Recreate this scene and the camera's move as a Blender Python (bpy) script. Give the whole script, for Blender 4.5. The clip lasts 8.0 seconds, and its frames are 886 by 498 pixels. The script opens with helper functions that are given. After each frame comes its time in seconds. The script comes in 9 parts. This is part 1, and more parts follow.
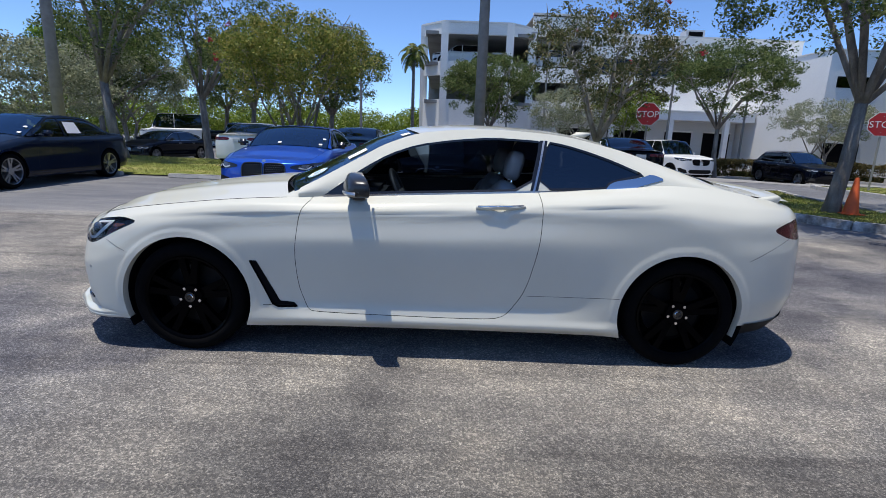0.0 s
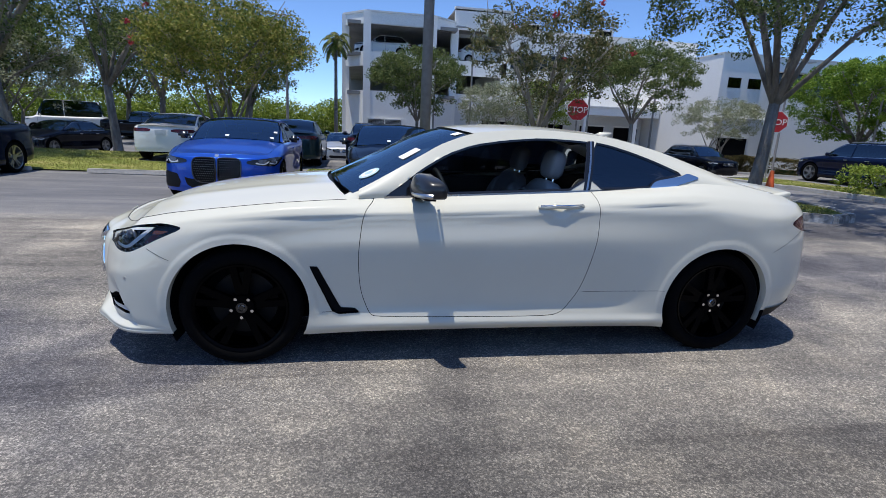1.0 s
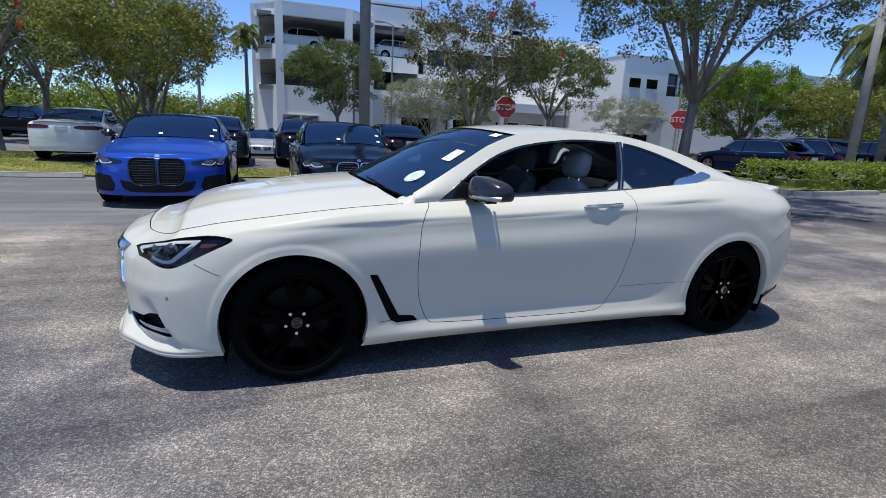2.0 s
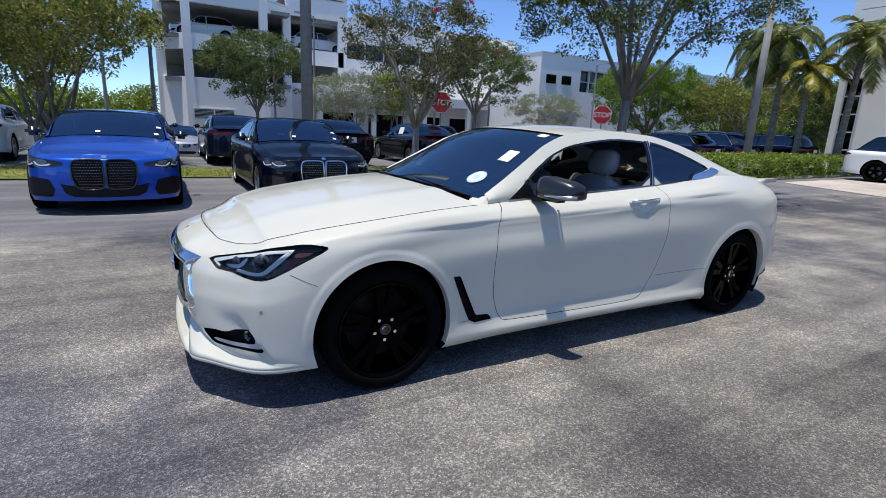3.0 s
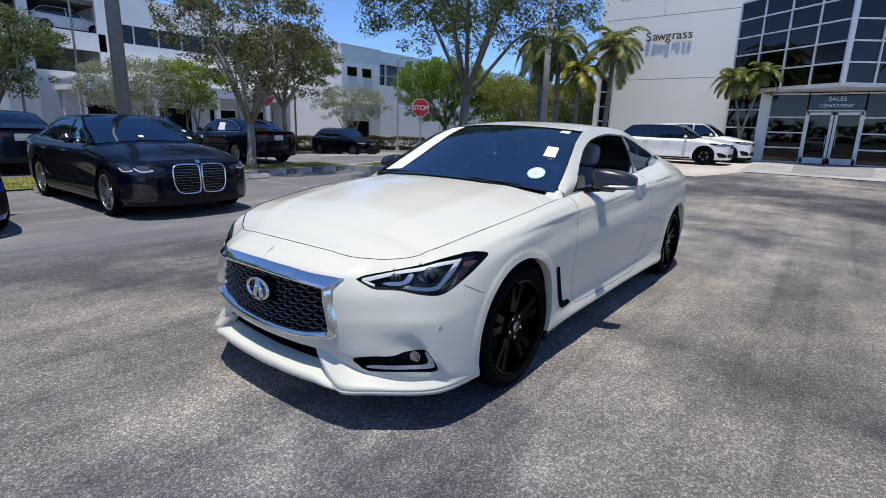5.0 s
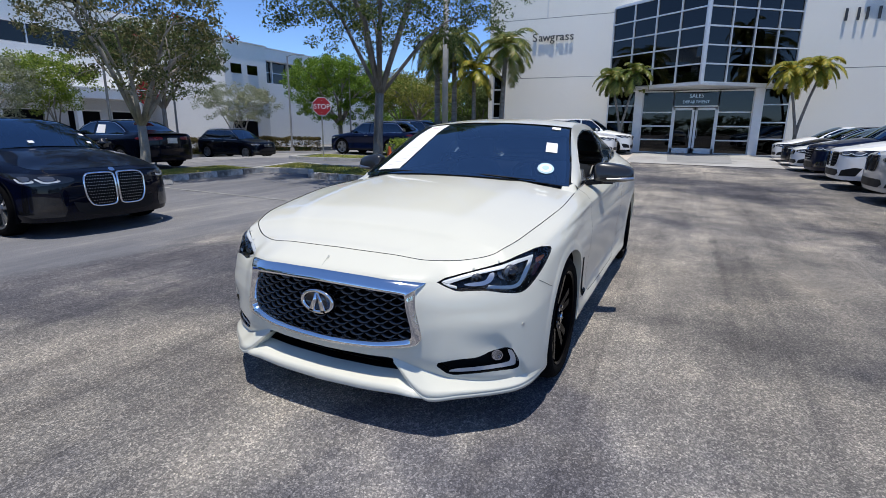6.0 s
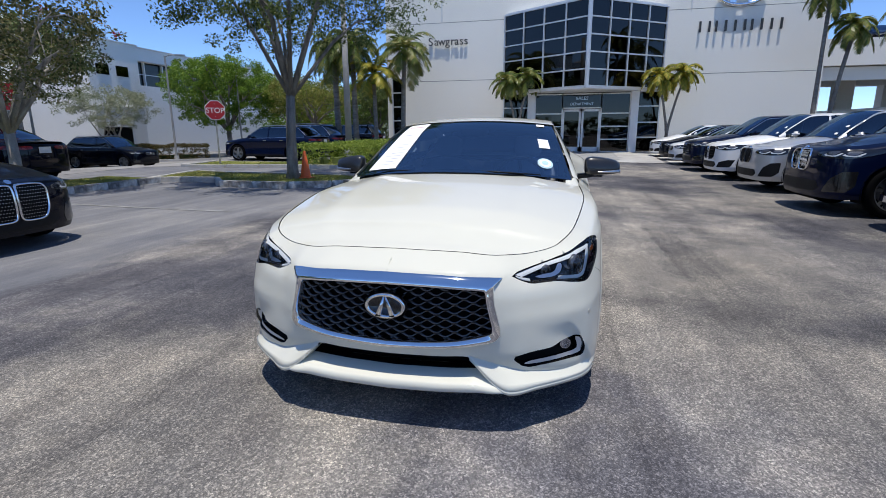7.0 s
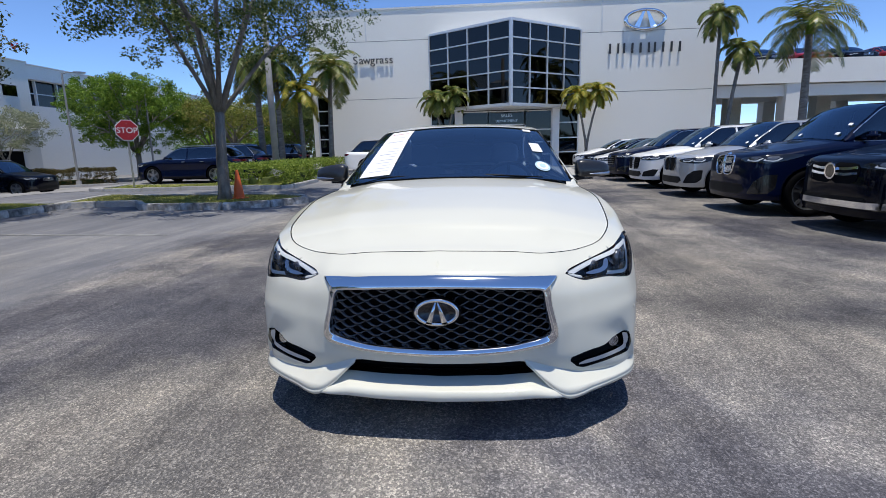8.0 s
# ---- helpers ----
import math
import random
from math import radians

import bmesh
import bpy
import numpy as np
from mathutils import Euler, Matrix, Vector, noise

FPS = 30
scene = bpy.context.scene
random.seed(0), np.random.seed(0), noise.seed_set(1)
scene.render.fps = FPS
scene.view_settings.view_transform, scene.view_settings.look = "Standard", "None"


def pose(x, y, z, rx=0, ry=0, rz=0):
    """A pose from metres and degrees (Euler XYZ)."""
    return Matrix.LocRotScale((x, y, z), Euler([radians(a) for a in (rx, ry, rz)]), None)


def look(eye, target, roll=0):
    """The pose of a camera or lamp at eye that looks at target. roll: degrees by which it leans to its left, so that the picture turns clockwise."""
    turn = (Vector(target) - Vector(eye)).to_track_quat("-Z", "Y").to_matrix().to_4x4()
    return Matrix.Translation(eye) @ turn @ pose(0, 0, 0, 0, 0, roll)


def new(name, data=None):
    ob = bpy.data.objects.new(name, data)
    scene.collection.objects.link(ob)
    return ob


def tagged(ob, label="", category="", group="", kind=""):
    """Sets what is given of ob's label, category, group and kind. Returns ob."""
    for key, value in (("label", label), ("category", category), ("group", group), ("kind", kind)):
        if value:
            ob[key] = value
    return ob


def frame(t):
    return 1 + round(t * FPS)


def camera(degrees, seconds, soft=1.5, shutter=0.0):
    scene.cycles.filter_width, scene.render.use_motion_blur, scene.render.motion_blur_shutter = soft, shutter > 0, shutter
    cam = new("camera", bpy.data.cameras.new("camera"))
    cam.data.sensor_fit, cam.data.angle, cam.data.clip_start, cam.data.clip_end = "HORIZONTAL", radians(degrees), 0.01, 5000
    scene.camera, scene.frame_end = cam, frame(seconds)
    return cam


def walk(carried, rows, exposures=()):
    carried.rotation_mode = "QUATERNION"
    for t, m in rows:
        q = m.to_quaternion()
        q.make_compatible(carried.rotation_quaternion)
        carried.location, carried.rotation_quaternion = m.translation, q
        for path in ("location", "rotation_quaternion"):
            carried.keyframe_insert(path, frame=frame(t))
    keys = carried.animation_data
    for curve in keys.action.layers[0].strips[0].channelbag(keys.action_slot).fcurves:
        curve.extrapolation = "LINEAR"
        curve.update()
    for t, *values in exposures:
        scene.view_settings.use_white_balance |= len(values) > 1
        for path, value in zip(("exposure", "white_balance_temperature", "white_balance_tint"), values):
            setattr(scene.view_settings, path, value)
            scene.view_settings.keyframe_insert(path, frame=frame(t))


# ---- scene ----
cam = camera(82.4, 8.0, 0.6)
PATH = [
    (0, (0.014, -3.686, 1.297), (0.031, -1.735, 0.86), 2.2),
    (0.5, (-0.385, -3.649, 1.303), (-0.21, -1.707, 0.857), 2.5),
    (1, (-0.812, -3.613, 1.311), (-0.474, -1.695, 0.857), 2.7),
    (1.5, (-1.186, -3.506, 1.304), (-0.684, -1.625, 0.848), 2.7),
    (1.7, (-1.335, -3.461, 1.304), (-0.768, -1.597, 0.85), 2.7),
    (2.8, (-2.194, -3.135, 1.318), (-1.295, -1.409, 0.857), 2.6),
    (3, (-2.351, -3.07, 1.311), (-1.398, -1.373, 0.85), 2.5),
    (3.5, (-2.735, -2.877, 1.31), (-1.636, -1.269, 0.854), 2.3),
    (4, (-3.049, -2.628, 1.306), (-1.789, -1.144, 0.85), 2.1),
    (4.5, (-3.357, -2.35, 1.297), (-1.949, -1.004, 0.843), 2.1),
    (4.7, (-3.45, -2.238, 1.299), (-1.988, -0.953, 0.84), 1.9),
    (5.8, (-3.916, -1.515, 1.298), (-2.197, -0.603, 0.838), 0.7),
    (6, (-3.98, -1.389, 1.287), (-2.223, -0.551, 0.825), 0.6),
    (6.5, (-4.098, -1.048, 1.277), (-2.262, -0.399, 0.823), 0.4),
    (7, (-4.211, -0.702, 1.251), (-2.316, -0.245, 0.803), -0.3),
    (7.5, (-4.218, -0.404, 1.21), (-2.285, -0.109, 0.788), -1.1),
    (8, (-4.183, -0.191, 1.162), (-2.227, -0.021, 0.781), -1.3),
]
walk(cam, [(t, look(eye, target, roll)) for t, eye, target, roll in PATH])

# ---- sky and sun ----
SUN_TO = Vector((-0.17, -0.05, 1.0)).normalized()
world = bpy.data.worlds.new("sky")
scene.world = world
world.use_nodes = True
wn = world.node_tree
wn.nodes.clear()
sky = wn.nodes.new("ShaderNodeTexSky")
sky.sky_type = "NISHITA"
sky.sun_disc = False
sky.sun_elevation = math.asin(SUN_TO.z)
sky.sun_rotation = math.atan2(SUN_TO.x, SUN_TO.y)
sky.air_density, sky.dust_density, sky.ozone_density = 0.62, 0.0, 4.0
bgn = wn.nodes.new("ShaderNodeBackground")
bgn.inputs["Strength"].default_value = 0.15
won = wn.nodes.new("ShaderNodeOutputWorld")
tint = wn.nodes.new("ShaderNodeMix")
tint.data_type, tint.blend_type = "RGBA", "MULTIPLY"
tint.inputs["Factor"].default_value = 1.0
tint.inputs["B"].default_value = (0.86, 0.98, 1.14, 1)
wn.links.new(sky.outputs["Color"], tint.inputs["A"])
wn.links.new(tint.outputs["Result"], bgn.inputs["Color"])
wn.links.new(bgn.outputs["Background"], won.inputs["Surface"])

sun = new("sun", bpy.data.lights.new("sun", "SUN"))
sun.data.energy = 3.85
sun.data.angle = radians(0.53)
sun.data.color = (1.0, 0.95, 0.865)
sun.matrix_basis = look(SUN_TO * 50, (0, 0, 0))
scene.view_settings.exposure = 0.24

# ---- materials ----
def nodes_of(name):
    m = bpy.data.materials.new(name)
    m.use_nodes = True
    t = m.node_tree
    return m, t, t.nodes["Principled BSDF"]


def noise_node(t, scale, detail=4, rough=0.6, coord="Object", stretch=None):
    c = t.nodes.new("ShaderNodeTexCoord")
    n = t.nodes.new("ShaderNodeTexNoise")
    n.inputs["Scale"].default_value = scale
    n.inputs["Detail"].default_value = detail
    n.inputs["Roughness"].default_value = rough
    if stretch:
        mp = t.nodes.new("ShaderNodeMapping")
        mp.inputs["Scale"].default_value = stretch
        t.links.new(c.outputs[coord], mp.inputs["Vector"])
        t.links.new(mp.outputs["Vector"], n.inputs["Vector"])
    else:
        t.links.new(c.outputs[coord], n.inputs["Vector"])
    return n


def ramp_node(t, src, stops):
    r = t.nodes.new("ShaderNodeValToRGB")
    e = r.color_ramp.elements
    while len(e) < len(stops):
        e.new(0.5)
    for k, (p, c) in enumerate(stops):
        e[k].position = p
        e[k].color = (*c, 1)
    t.links.new(src, r.inputs["Fac"])
    return r


def mix_node(t, fac, a, b, mode="MIX"):
    m = t.nodes.new("ShaderNodeMix")
    m.data_type = "RGBA"
    m.blend_type = mode
    for sock, v in ((m.inputs["Factor"], fac), (m.inputs["A"], a), (m.inputs["B"], b)):
        if isinstance(v, (int, float)):
            sock.default_value = v
        elif isinstance(v, tuple):
            sock.default_value = (*v, 1)
        else:
            t.links.new(v, sock)
    return m.outputs["Result"]


def bump(t, bsdf, src, strength=0.2, distance=0.01):
    b = t.nodes.new("ShaderNodeBump")
    b.inputs["Strength"].default_value = strength
    b.inputs["Distance"].default_value = distance
    t.links.new(src, b.inputs["Height"])
    t.links.new(b.outputs["Normal"], bsdf.inputs["Normal"])


def plain(name, col, rough=0.5, metal=0.0, vary=0.12, scale=6.0, relief=0.0, coat=0.0, spec=0.5):
    """Paint, metal or plastic with a little dirt in colour and gloss."""
    m, t, b = nodes_of(name)
    n = noise_node(t, scale)
    dark = tuple(c * (1 - vary) for c in col)
    lite = tuple(min(1, c * (1 + vary * 0.5)) for c in col)
    r = ramp_node(t, n.outputs["Fac"], [(0.3, dark), (0.7, lite)])
    t.links.new(r.outputs["Color"], b.inputs["Base Color"])
    rr = t.nodes.new("ShaderNodeMapRange")
    rr.inputs["To Min"].default_value = max(0.02, rough - 0.06)
    rr.inputs["To Max"].default_value = min(1, rough + 0.08)
    t.links.new(n.outputs["Fac"], rr.inputs["Value"])
    t.links.new(rr.outputs["Result"], b.inputs["Roughness"])
    b.inputs["Metallic"].default_value = metal
    b.inputs["Coat Weight"].default_value = coat
    b.inputs["Coat Roughness"].default_value = 0.03
    b.inputs["Specular IOR Level"].default_value = spec
    if relief:
        f = noise_node(t, scale * 18, 3)
        bump(t, b, f.outputs["Fac"], relief, 0.004)
    return m


def carpaint(name, col, flake=0.25, metal=0.0, rough=0.35, coat=0.85, spec=0.12):
    m, t, b = nodes_of(name)
    n = noise_node(t, 2.0, 3)
    r = ramp_node(t, n.outputs["Fac"], [(0.3, tuple(c * 0.96 for c in col)), (0.7, col)])
    t.links.new(r.outputs["Color"], b.inputs["Base Color"])
    b.inputs["Metallic"].default_value = metal
    b.inputs["Roughness"].default_value = rough
    b.inputs["Coat Weight"].default_value = coat
    b.inputs["Coat Roughness"].default_value = 0.02
    b.inputs["Specular IOR Level"].default_value = spec
    fl = noise_node(t, 900, 1)
    bump(t, b, fl.outputs["Fac"], 0.02 * flake, 0.002)
    return m


def glassy(name, tint, rough=0.0, ior=1.45, sheen=(1.0, 1.0, 1.0)):
    """A thin tinted pane: clear to see through, shiny on top."""
    m, t, b = nodes_of(name)
    t.nodes.remove(b)
    tr = t.nodes.new("ShaderNodeBsdfTransparent")
    tr.inputs["Color"].default_value = (*tint, 1)
    gl = t.nodes.new("ShaderNodeBsdfGlossy")
    gl.inputs["Roughness"].default_value = 0.01 + rough
    gl.inputs["Color"].default_value = (*sheen, 1)
    fr = t.nodes.new("ShaderNodeFresnel")
    fr.inputs["IOR"].default_value = ior
    mx = t.nodes.new("ShaderNodeMixShader")
    t.links.new(fr.outputs["Fac"], mx.inputs["Fac"])
    t.links.new(tr.outputs["BSDF"], mx.inputs[1])
    t.links.new(gl.outputs["BSDF"], mx.inputs[2])
    t.links.new(mx.outputs["Shader"], t.nodes["Material Output"].inputs["Surface"])
    return m


def asphalt():
    """Old lot surface: bare tan and dark sealed patches, drag streaks, stones of many greys."""
    m, t, b = nodes_of("worn_asphalt")
    big = noise_node(t, 0.22, 6, 0.62)
    mid = noise_node(t, 1.1, 6, 0.68)
    streak = noise_node(t, 0.9, 6, 0.72, stretch=(0.16, 1.5, 1.0))
    base = ramp_node(t, big.outputs["Fac"], [(0.40, (0.082, 0.083, 0.096)), (0.475, (0.120, 0.118, 0.127)), (0.525, (0.206, 0.197, 0.186)), (0.62, (0.300, 0.281, 0.252))])
    md = ramp_node(t, mid.outputs["Fac"], [(0.36, (0.62, 0.62, 0.65)), (0.5, (0.95, 0.95, 0.95)), (0.66, (1.42, 1.38, 1.30))])
    c1 = mix_node(t, 0.85, base.outputs["Color"], md.outputs["Color"], "MULTIPLY")
    st = ramp_node(t, streak.outputs["Fac"], [(0.36, (0.62, 0.61, 0.63)), (0.5, (1.0, 1.0, 1.0)), (0.66, (1.42, 1.38, 1.32))])
    c2 = mix_node(t, 0.68, c1, st.outputs["Color"], "MULTIPLY")
    drag = noise_node(t, 1.0, 3, 0.6, stretch=(0.10, 7.0, 1.0))
    dr = ramp_node(t, drag.outputs["Fac"], [(0.33, (0.60, 0.60, 0.62)), (0.42, (1.0, 1.0, 1.0)), (0.62, (1.0, 1.0, 1.0)), (0.72, (1.25, 1.22, 1.18))])
    c2 = mix_node(t, 0.50, c2, dr.outputs["Color"], "MULTIPLY")
    c = t.nodes.new("ShaderNodeTexCoord")
    col = c2
    hgt = None
    for scale, lo, hi, amt in ((118.0, 0.45, 2.1, 0.66), (245.0, 0.44, 1.9, 0.60)):
        v = t.nodes.new("ShaderNodeTexVoronoi")
        v.inputs["Scale"].default_value = scale
        t.links.new(c.outputs["Object"], v.inputs["Vector"])
        sp = t.nodes.new("ShaderNodeSeparateColor")
        t.links.new(v.outputs["Color"], sp.inputs["Color"])
        r = ramp_node(t, sp.outputs["Red"], [(0.0, (lo, lo, lo)), (0.45, (0.72, 0.72, 0.73)), (0.62, (0.95, 0.94, 0.93)), (0.80, (1.45, 1.42, 1.37)), (1.0, (hi, hi * 0.98, hi * 0.94))])
        col = mix_node(t, amt, col, r.outputs["Color"], "MULTIPLY")
        hgt = hgt or v.outputs["Distance"]
    crack = noise_node(t, 14.0, 5, 0.8)
    cr = ramp_node(t, crack.outputs["Fac"], [(0.30, (0.55, 0.55, 0.56)), (0.42, (1.0, 1.0, 1.0)), (0.64, (1.0, 1.0, 1.0)), (0.78, (1.35, 1.32, 1.28))])
    col = mix_node(t, 0.7, col, cr.outputs["Color"], "MULTIPLY")
    # broad lighter and darker patches with uneven edges: middle, half sizes, strength
    wob = noise_node(t, 0.8, 5, 0.7)
    for px, py, rx, ry, gain in ((-2.5, -0.9, 1.5, 1.1, 1.38), (0.4, -2.3, 2.6, 0.9, 0.70), (-2.6, 1.8, 1.6, 1.2, 0.80), (4.5, -4.0, 5.5, 2.2, 0.80), (4.6, 1.0, 2.4, 1.6, 1.25), (0.0, -1.6, 2.0, 0.7, 0.88), (10.0, -2.0, 5.0, 2.6, 0.80)):
        mp = t.nodes.new("ShaderNodeMapping")
        mp.inputs["Location"].default_value = (-px / rx, -py / ry, 0)
        mp.inputs["Scale"].default_value = (1 / rx, 1 / ry, 0)
        t.links.new(c.outputs["Object"], mp.inputs["Vector"])
        ln = t.nodes.new("ShaderNodeVectorMath")
        ln.operation = "LENGTH"
        t.links.new(mp.outputs["Vector"], ln.inputs[0])
        ad = t.nodes.new("ShaderNodeMath")
        ad.operation = "MULTIPLY_ADD"
        ad.inputs[1].default_value = 1.6
        t.links.new(wob.outputs["Fac"], ad.inputs[0])
        t.links.new(ln.outputs["Value"], ad.inputs[2])
        pr = ramp_node(t, ad.outputs["Value"], [(0.0, (gain,) * 3), (1.0, (1.0, 1.0, 1.0))])
        mr = t.nodes.new("ShaderNodeMapRange")
        mr.inputs["From Min"].default_value, mr.inputs["From Max"].default_value = 1.2, 2.1
        t.links.new(ad.outputs["Value"], mr.inputs["Value"])
        t.links.new(mr.outputs["Result"], pr.inputs["Fac"])
        col = mix_node(t, 1.0, col, pr.outputs["Color"], "MULTIPLY")
    # the sealed bays along the north side: smoother and darker, with a frayed edge
    xyz = t.nodes.new("ShaderNodeSeparateXYZ")
    t.links.new(c.outputs["Object"], xyz.inputs["Vector"])
    fray = noise_node(t, 0.9, 6, 0.7, stretch=(0.35, 1.0, 1.0))
    add = t.nodes.new("ShaderNodeMath")
    add.operation = "MULTIPLY_ADD"
    add.inputs[1].default_value = 2.2
    t.links.new(fray.outputs["Fac"], add.inputs[0])
    t.links.new(xyz.outputs["Y"], add.inputs[2])
    seal = t.nodes.new("ShaderNodeMapRange")
    seal.inputs["From Min"].default_value = 4.55
    seal.inputs["From Max"].default_value = 5.15
    seal.inputs["To Max"].default_value = 0.72
    t.links.new(add.outputs["Value"], seal.inputs["Value"])
    coat = ramp_node(t, streak.outputs["Fac"], [(0.35, (0.14, 0.144, 0.158)), (0.55, (0.195, 0.198, 0.21)), (0.70, (0.28, 0.275, 0.27))])
    col = mix_node(t, seal.outputs["Result"], col, coat.outputs["Color"])
    t.links.new(col, b.inputs["Base Color"])
    b.inputs["Roughness"].default_value = 0.88
    b.inputs["Specular IOR Level"].default_value = 0.25
    bump(t, b, hgt, 0.65, 0.007)
    return m


def mottled(name, a, c, d, scale, rough=0.85, fine=30.0, relief=0.3, stretch=None, dist=0.01):
    m, t, b = nodes_of(name)
    n = noise_node(t, scale, 5, 0.65, stretch=stretch)
    f = noise_node(t, fine, 3, 0.7)
    r = ramp_node(t, n.outputs["Fac"], [(0.33, a), (0.5, c), (0.67, d)])
    g = ramp_node(t, f.outputs["Fac"], [(0.35, (0.8, 0.8, 0.8)), (0.65, (1.15, 1.15, 1.15))])
    t.links.new(mix_node(t, 0.7, r.outputs["Color"], g.outputs["Color"], "MULTIPLY"), b.inputs["Base Color"])
    b.inputs["Roughness"].default_value = rough
    b.inputs["Specular IOR Level"].default_value = 0.3
    bump(t, b, f.outputs["Fac"], relief, dist)
    return m


def foliage(name, a, c, d, gloss=0.55):
    """Leaves that differ one by one, with light showing through."""
    m, t, b = nodes_of(name)
    gi = t.nodes.new("ShaderNodeNewGeometry")
    r = ramp_node(t, gi.outputs["Random Per Island"], [(0.0, a), (0.55, c), (1.0, d)])
    t.links.new(r.outputs["Color"], b.inputs["Base Color"])
    b.inputs["Roughness"].default_value = gloss
    b.inputs["Specular IOR Level"].default_value = 0.22
    tl = t.nodes.new("ShaderNodeBsdfTranslucent")
    t.links.new(r.outputs["Color"], tl.inputs["Color"])
    mx = t.nodes.new("ShaderNodeMixShader")
    mx.inputs["Fac"].default_value = 0.34
    t.links.new(b.outputs["BSDF"], mx.inputs[1])
    t.links.new(tl.outputs["BSDF"], mx.inputs[2])
    t.links.new(mx.outputs["Shader"], t.nodes["Material Output"].inputs["Surface"])
    return m


M_ASPHALT = asphalt()
M_CONCRETE = mottled("pale_concrete", (0.36, 0.345, 0.32), (0.46, 0.44, 0.41), (0.55, 0.53, 0.49), 0.8, 0.85, 22)
M_WALK = mottled("walkway_concrete", (0.30, 0.29, 0.275), (0.36, 0.35, 0.33), (0.43, 0.42, 0.40), 0.5, 0.85, 25)
M_LANE = mottled("faded_lane_asphalt", (0.17, 0.165, 0.16), (0.235, 0.228, 0.22), (0.30, 0.29, 0.275), 0.35, 0.9, 60, 0.3)
M_APRON = mottled("apron_concrete", (0.40, 0.35, 0.30), (0.50, 0.44, 0.38), (0.58, 0.52, 0.46), 0.4, 0.85, 20)
M_CURB = mottled("weathered_curb", (0.07, 0.066, 0.062), (0.34, 0.325, 0.30), (0.66, 0.645, 0.61), 4.0, 0.9, 24, 0.5)
M_GRASS = mottled("lawn_soil", (0.09, 0.125, 0.022), (0.21, 0.235, 0.048), (0.36, 0.32, 0.12), 0.6, 0.95, 40, 0.8)
M_BLADE = foliage("grass_blade", (0.11, 0.14, 0.026), (0.20, 0.22, 0.05), (0.36, 0.31, 0.13))
M_STUCCO = mottled("light_stucco", (0.80, 0.775, 0.705), (0.83, 0.805, 0.735), (0.85, 0.825, 0.755), 0.12, 0.9, 60, 0.12)
M_STUCCO_COOL = mottled("grey_stucco", (0.83, 0.82, 0.785), (0.86, 0.85, 0.815), (0.88, 0.87, 0.835), 0.1, 0.9, 50, 0.12)
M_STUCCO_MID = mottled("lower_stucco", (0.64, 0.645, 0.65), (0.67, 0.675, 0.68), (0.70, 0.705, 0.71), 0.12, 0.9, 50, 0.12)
# concrete in a darker grey that carries the shade of deck interiors
M_SHADE_CONC = mottled("shade_grey_concrete", (0.20, 0.20, 0.20), (0.26, 0.26, 0.255), (0.31, 0.31, 0.30), 0.3, 0.9, 20)
M_CAP = plain("white_coping", (0.70, 0.70, 0.68), 0.6)
M_BARK = mottled("grey_bark", (0.13, 0.115, 0.098), (0.22, 0.20, 0.175), (0.32, 0.295, 0.26), 5.0, 0.95, 45, 0.9, (1, 1, 0.3), 0.03)
M_BARK_PALE = mottled("pale_bark", (0.20, 0.18, 0.155), (0.30, 0.275, 0.24), (0.40, 0.375, 0.33), 5.0, 0.95, 40, 0.7, (1, 1, 0.4), 0.02)
M_PALMTRUNK = mottled("palm_trunk", (0.13, 0.115, 0.10), (0.21, 0.19, 0.165), (0.29, 0.27, 0.24), 4.0, 0.95, 30, 0.6, (1, 1, 3), 0.02)
M_LEAF_OAK = foliage("oak_leaf", (0.045, 0.076, 0.022), (0.112, 0.156, 0.045), (0.25, 0.28, 0.105))
M_LEAF_BRIGHT = foliage("bright_leaf", (0.056, 0.119, 0.013), (0.138, 0.237, 0.025), (0.275, 0.375, 0.056))
M_LEAF_OLIVE = foliage("olive_leaf", (0.085, 0.125, 0.024), (0.215, 0.245, 0.048), (0.38, 0.32, 0.10))
M_LEAF_DULL = foliage("dull_leaf", (0.05, 0.07, 0.026), (0.125, 0.138, 0.052), (0.28, 0.235, 0.12))
M_LEAF_GREY = foliage("silvery_leaf", (0.15, 0.17, 0.10), (0.29, 0.315, 0.20), (0.45, 0.46, 0.33))
M_LEAF_RUST = foliage("rusty_hedge_leaf", (0.040, 0.042, 0.014), (0.105, 0.088, 0.030), (0.22, 0.16, 0.06))
M_LEAF_HEDGE = foliage("hedge_leaf", (0.09, 0.145, 0.018), (0.20, 0.28, 0.038), (0.36, 0.41, 0.09))
M_LEAF_PALM = foliage("palm_leaflet", (0.056, 0.088, 0.019), (0.125, 0.156, 0.037), (0.300, 0.263, 0.075), 0.35)
M_LEAF_YELLOW = foliage("yellowing_leaflet", (0.125, 0.150, 0.025), (0.300, 0.275, 0.037), (0.500, 0.388, 0.062), 0.35)
M_FLOWER = plain("red_blossom", (0.45, 0.02, 0.04), 0.6, vary=0.3)
M_POLE = plain("weathered_pole", (0.30, 0.29, 0.27), 0.7, vary=0.25, scale=3, relief=0.2)
M_POLE_DARK = plain("bronze_pole", (0.25, 0.24, 0.225), 0.6, vary=0.2)
M_STEEL = plain("galvanised_steel", (0.42, 0.43, 0.44), 0.45, 0.8)
M_RED_SIGN = plain("red_sign_face", (0.42, 0.015, 0.02), 0.4)
M_WHITE_SIGN = plain("white_sign_face", (0.82, 0.82, 0.80), 0.4, vary=0.04)
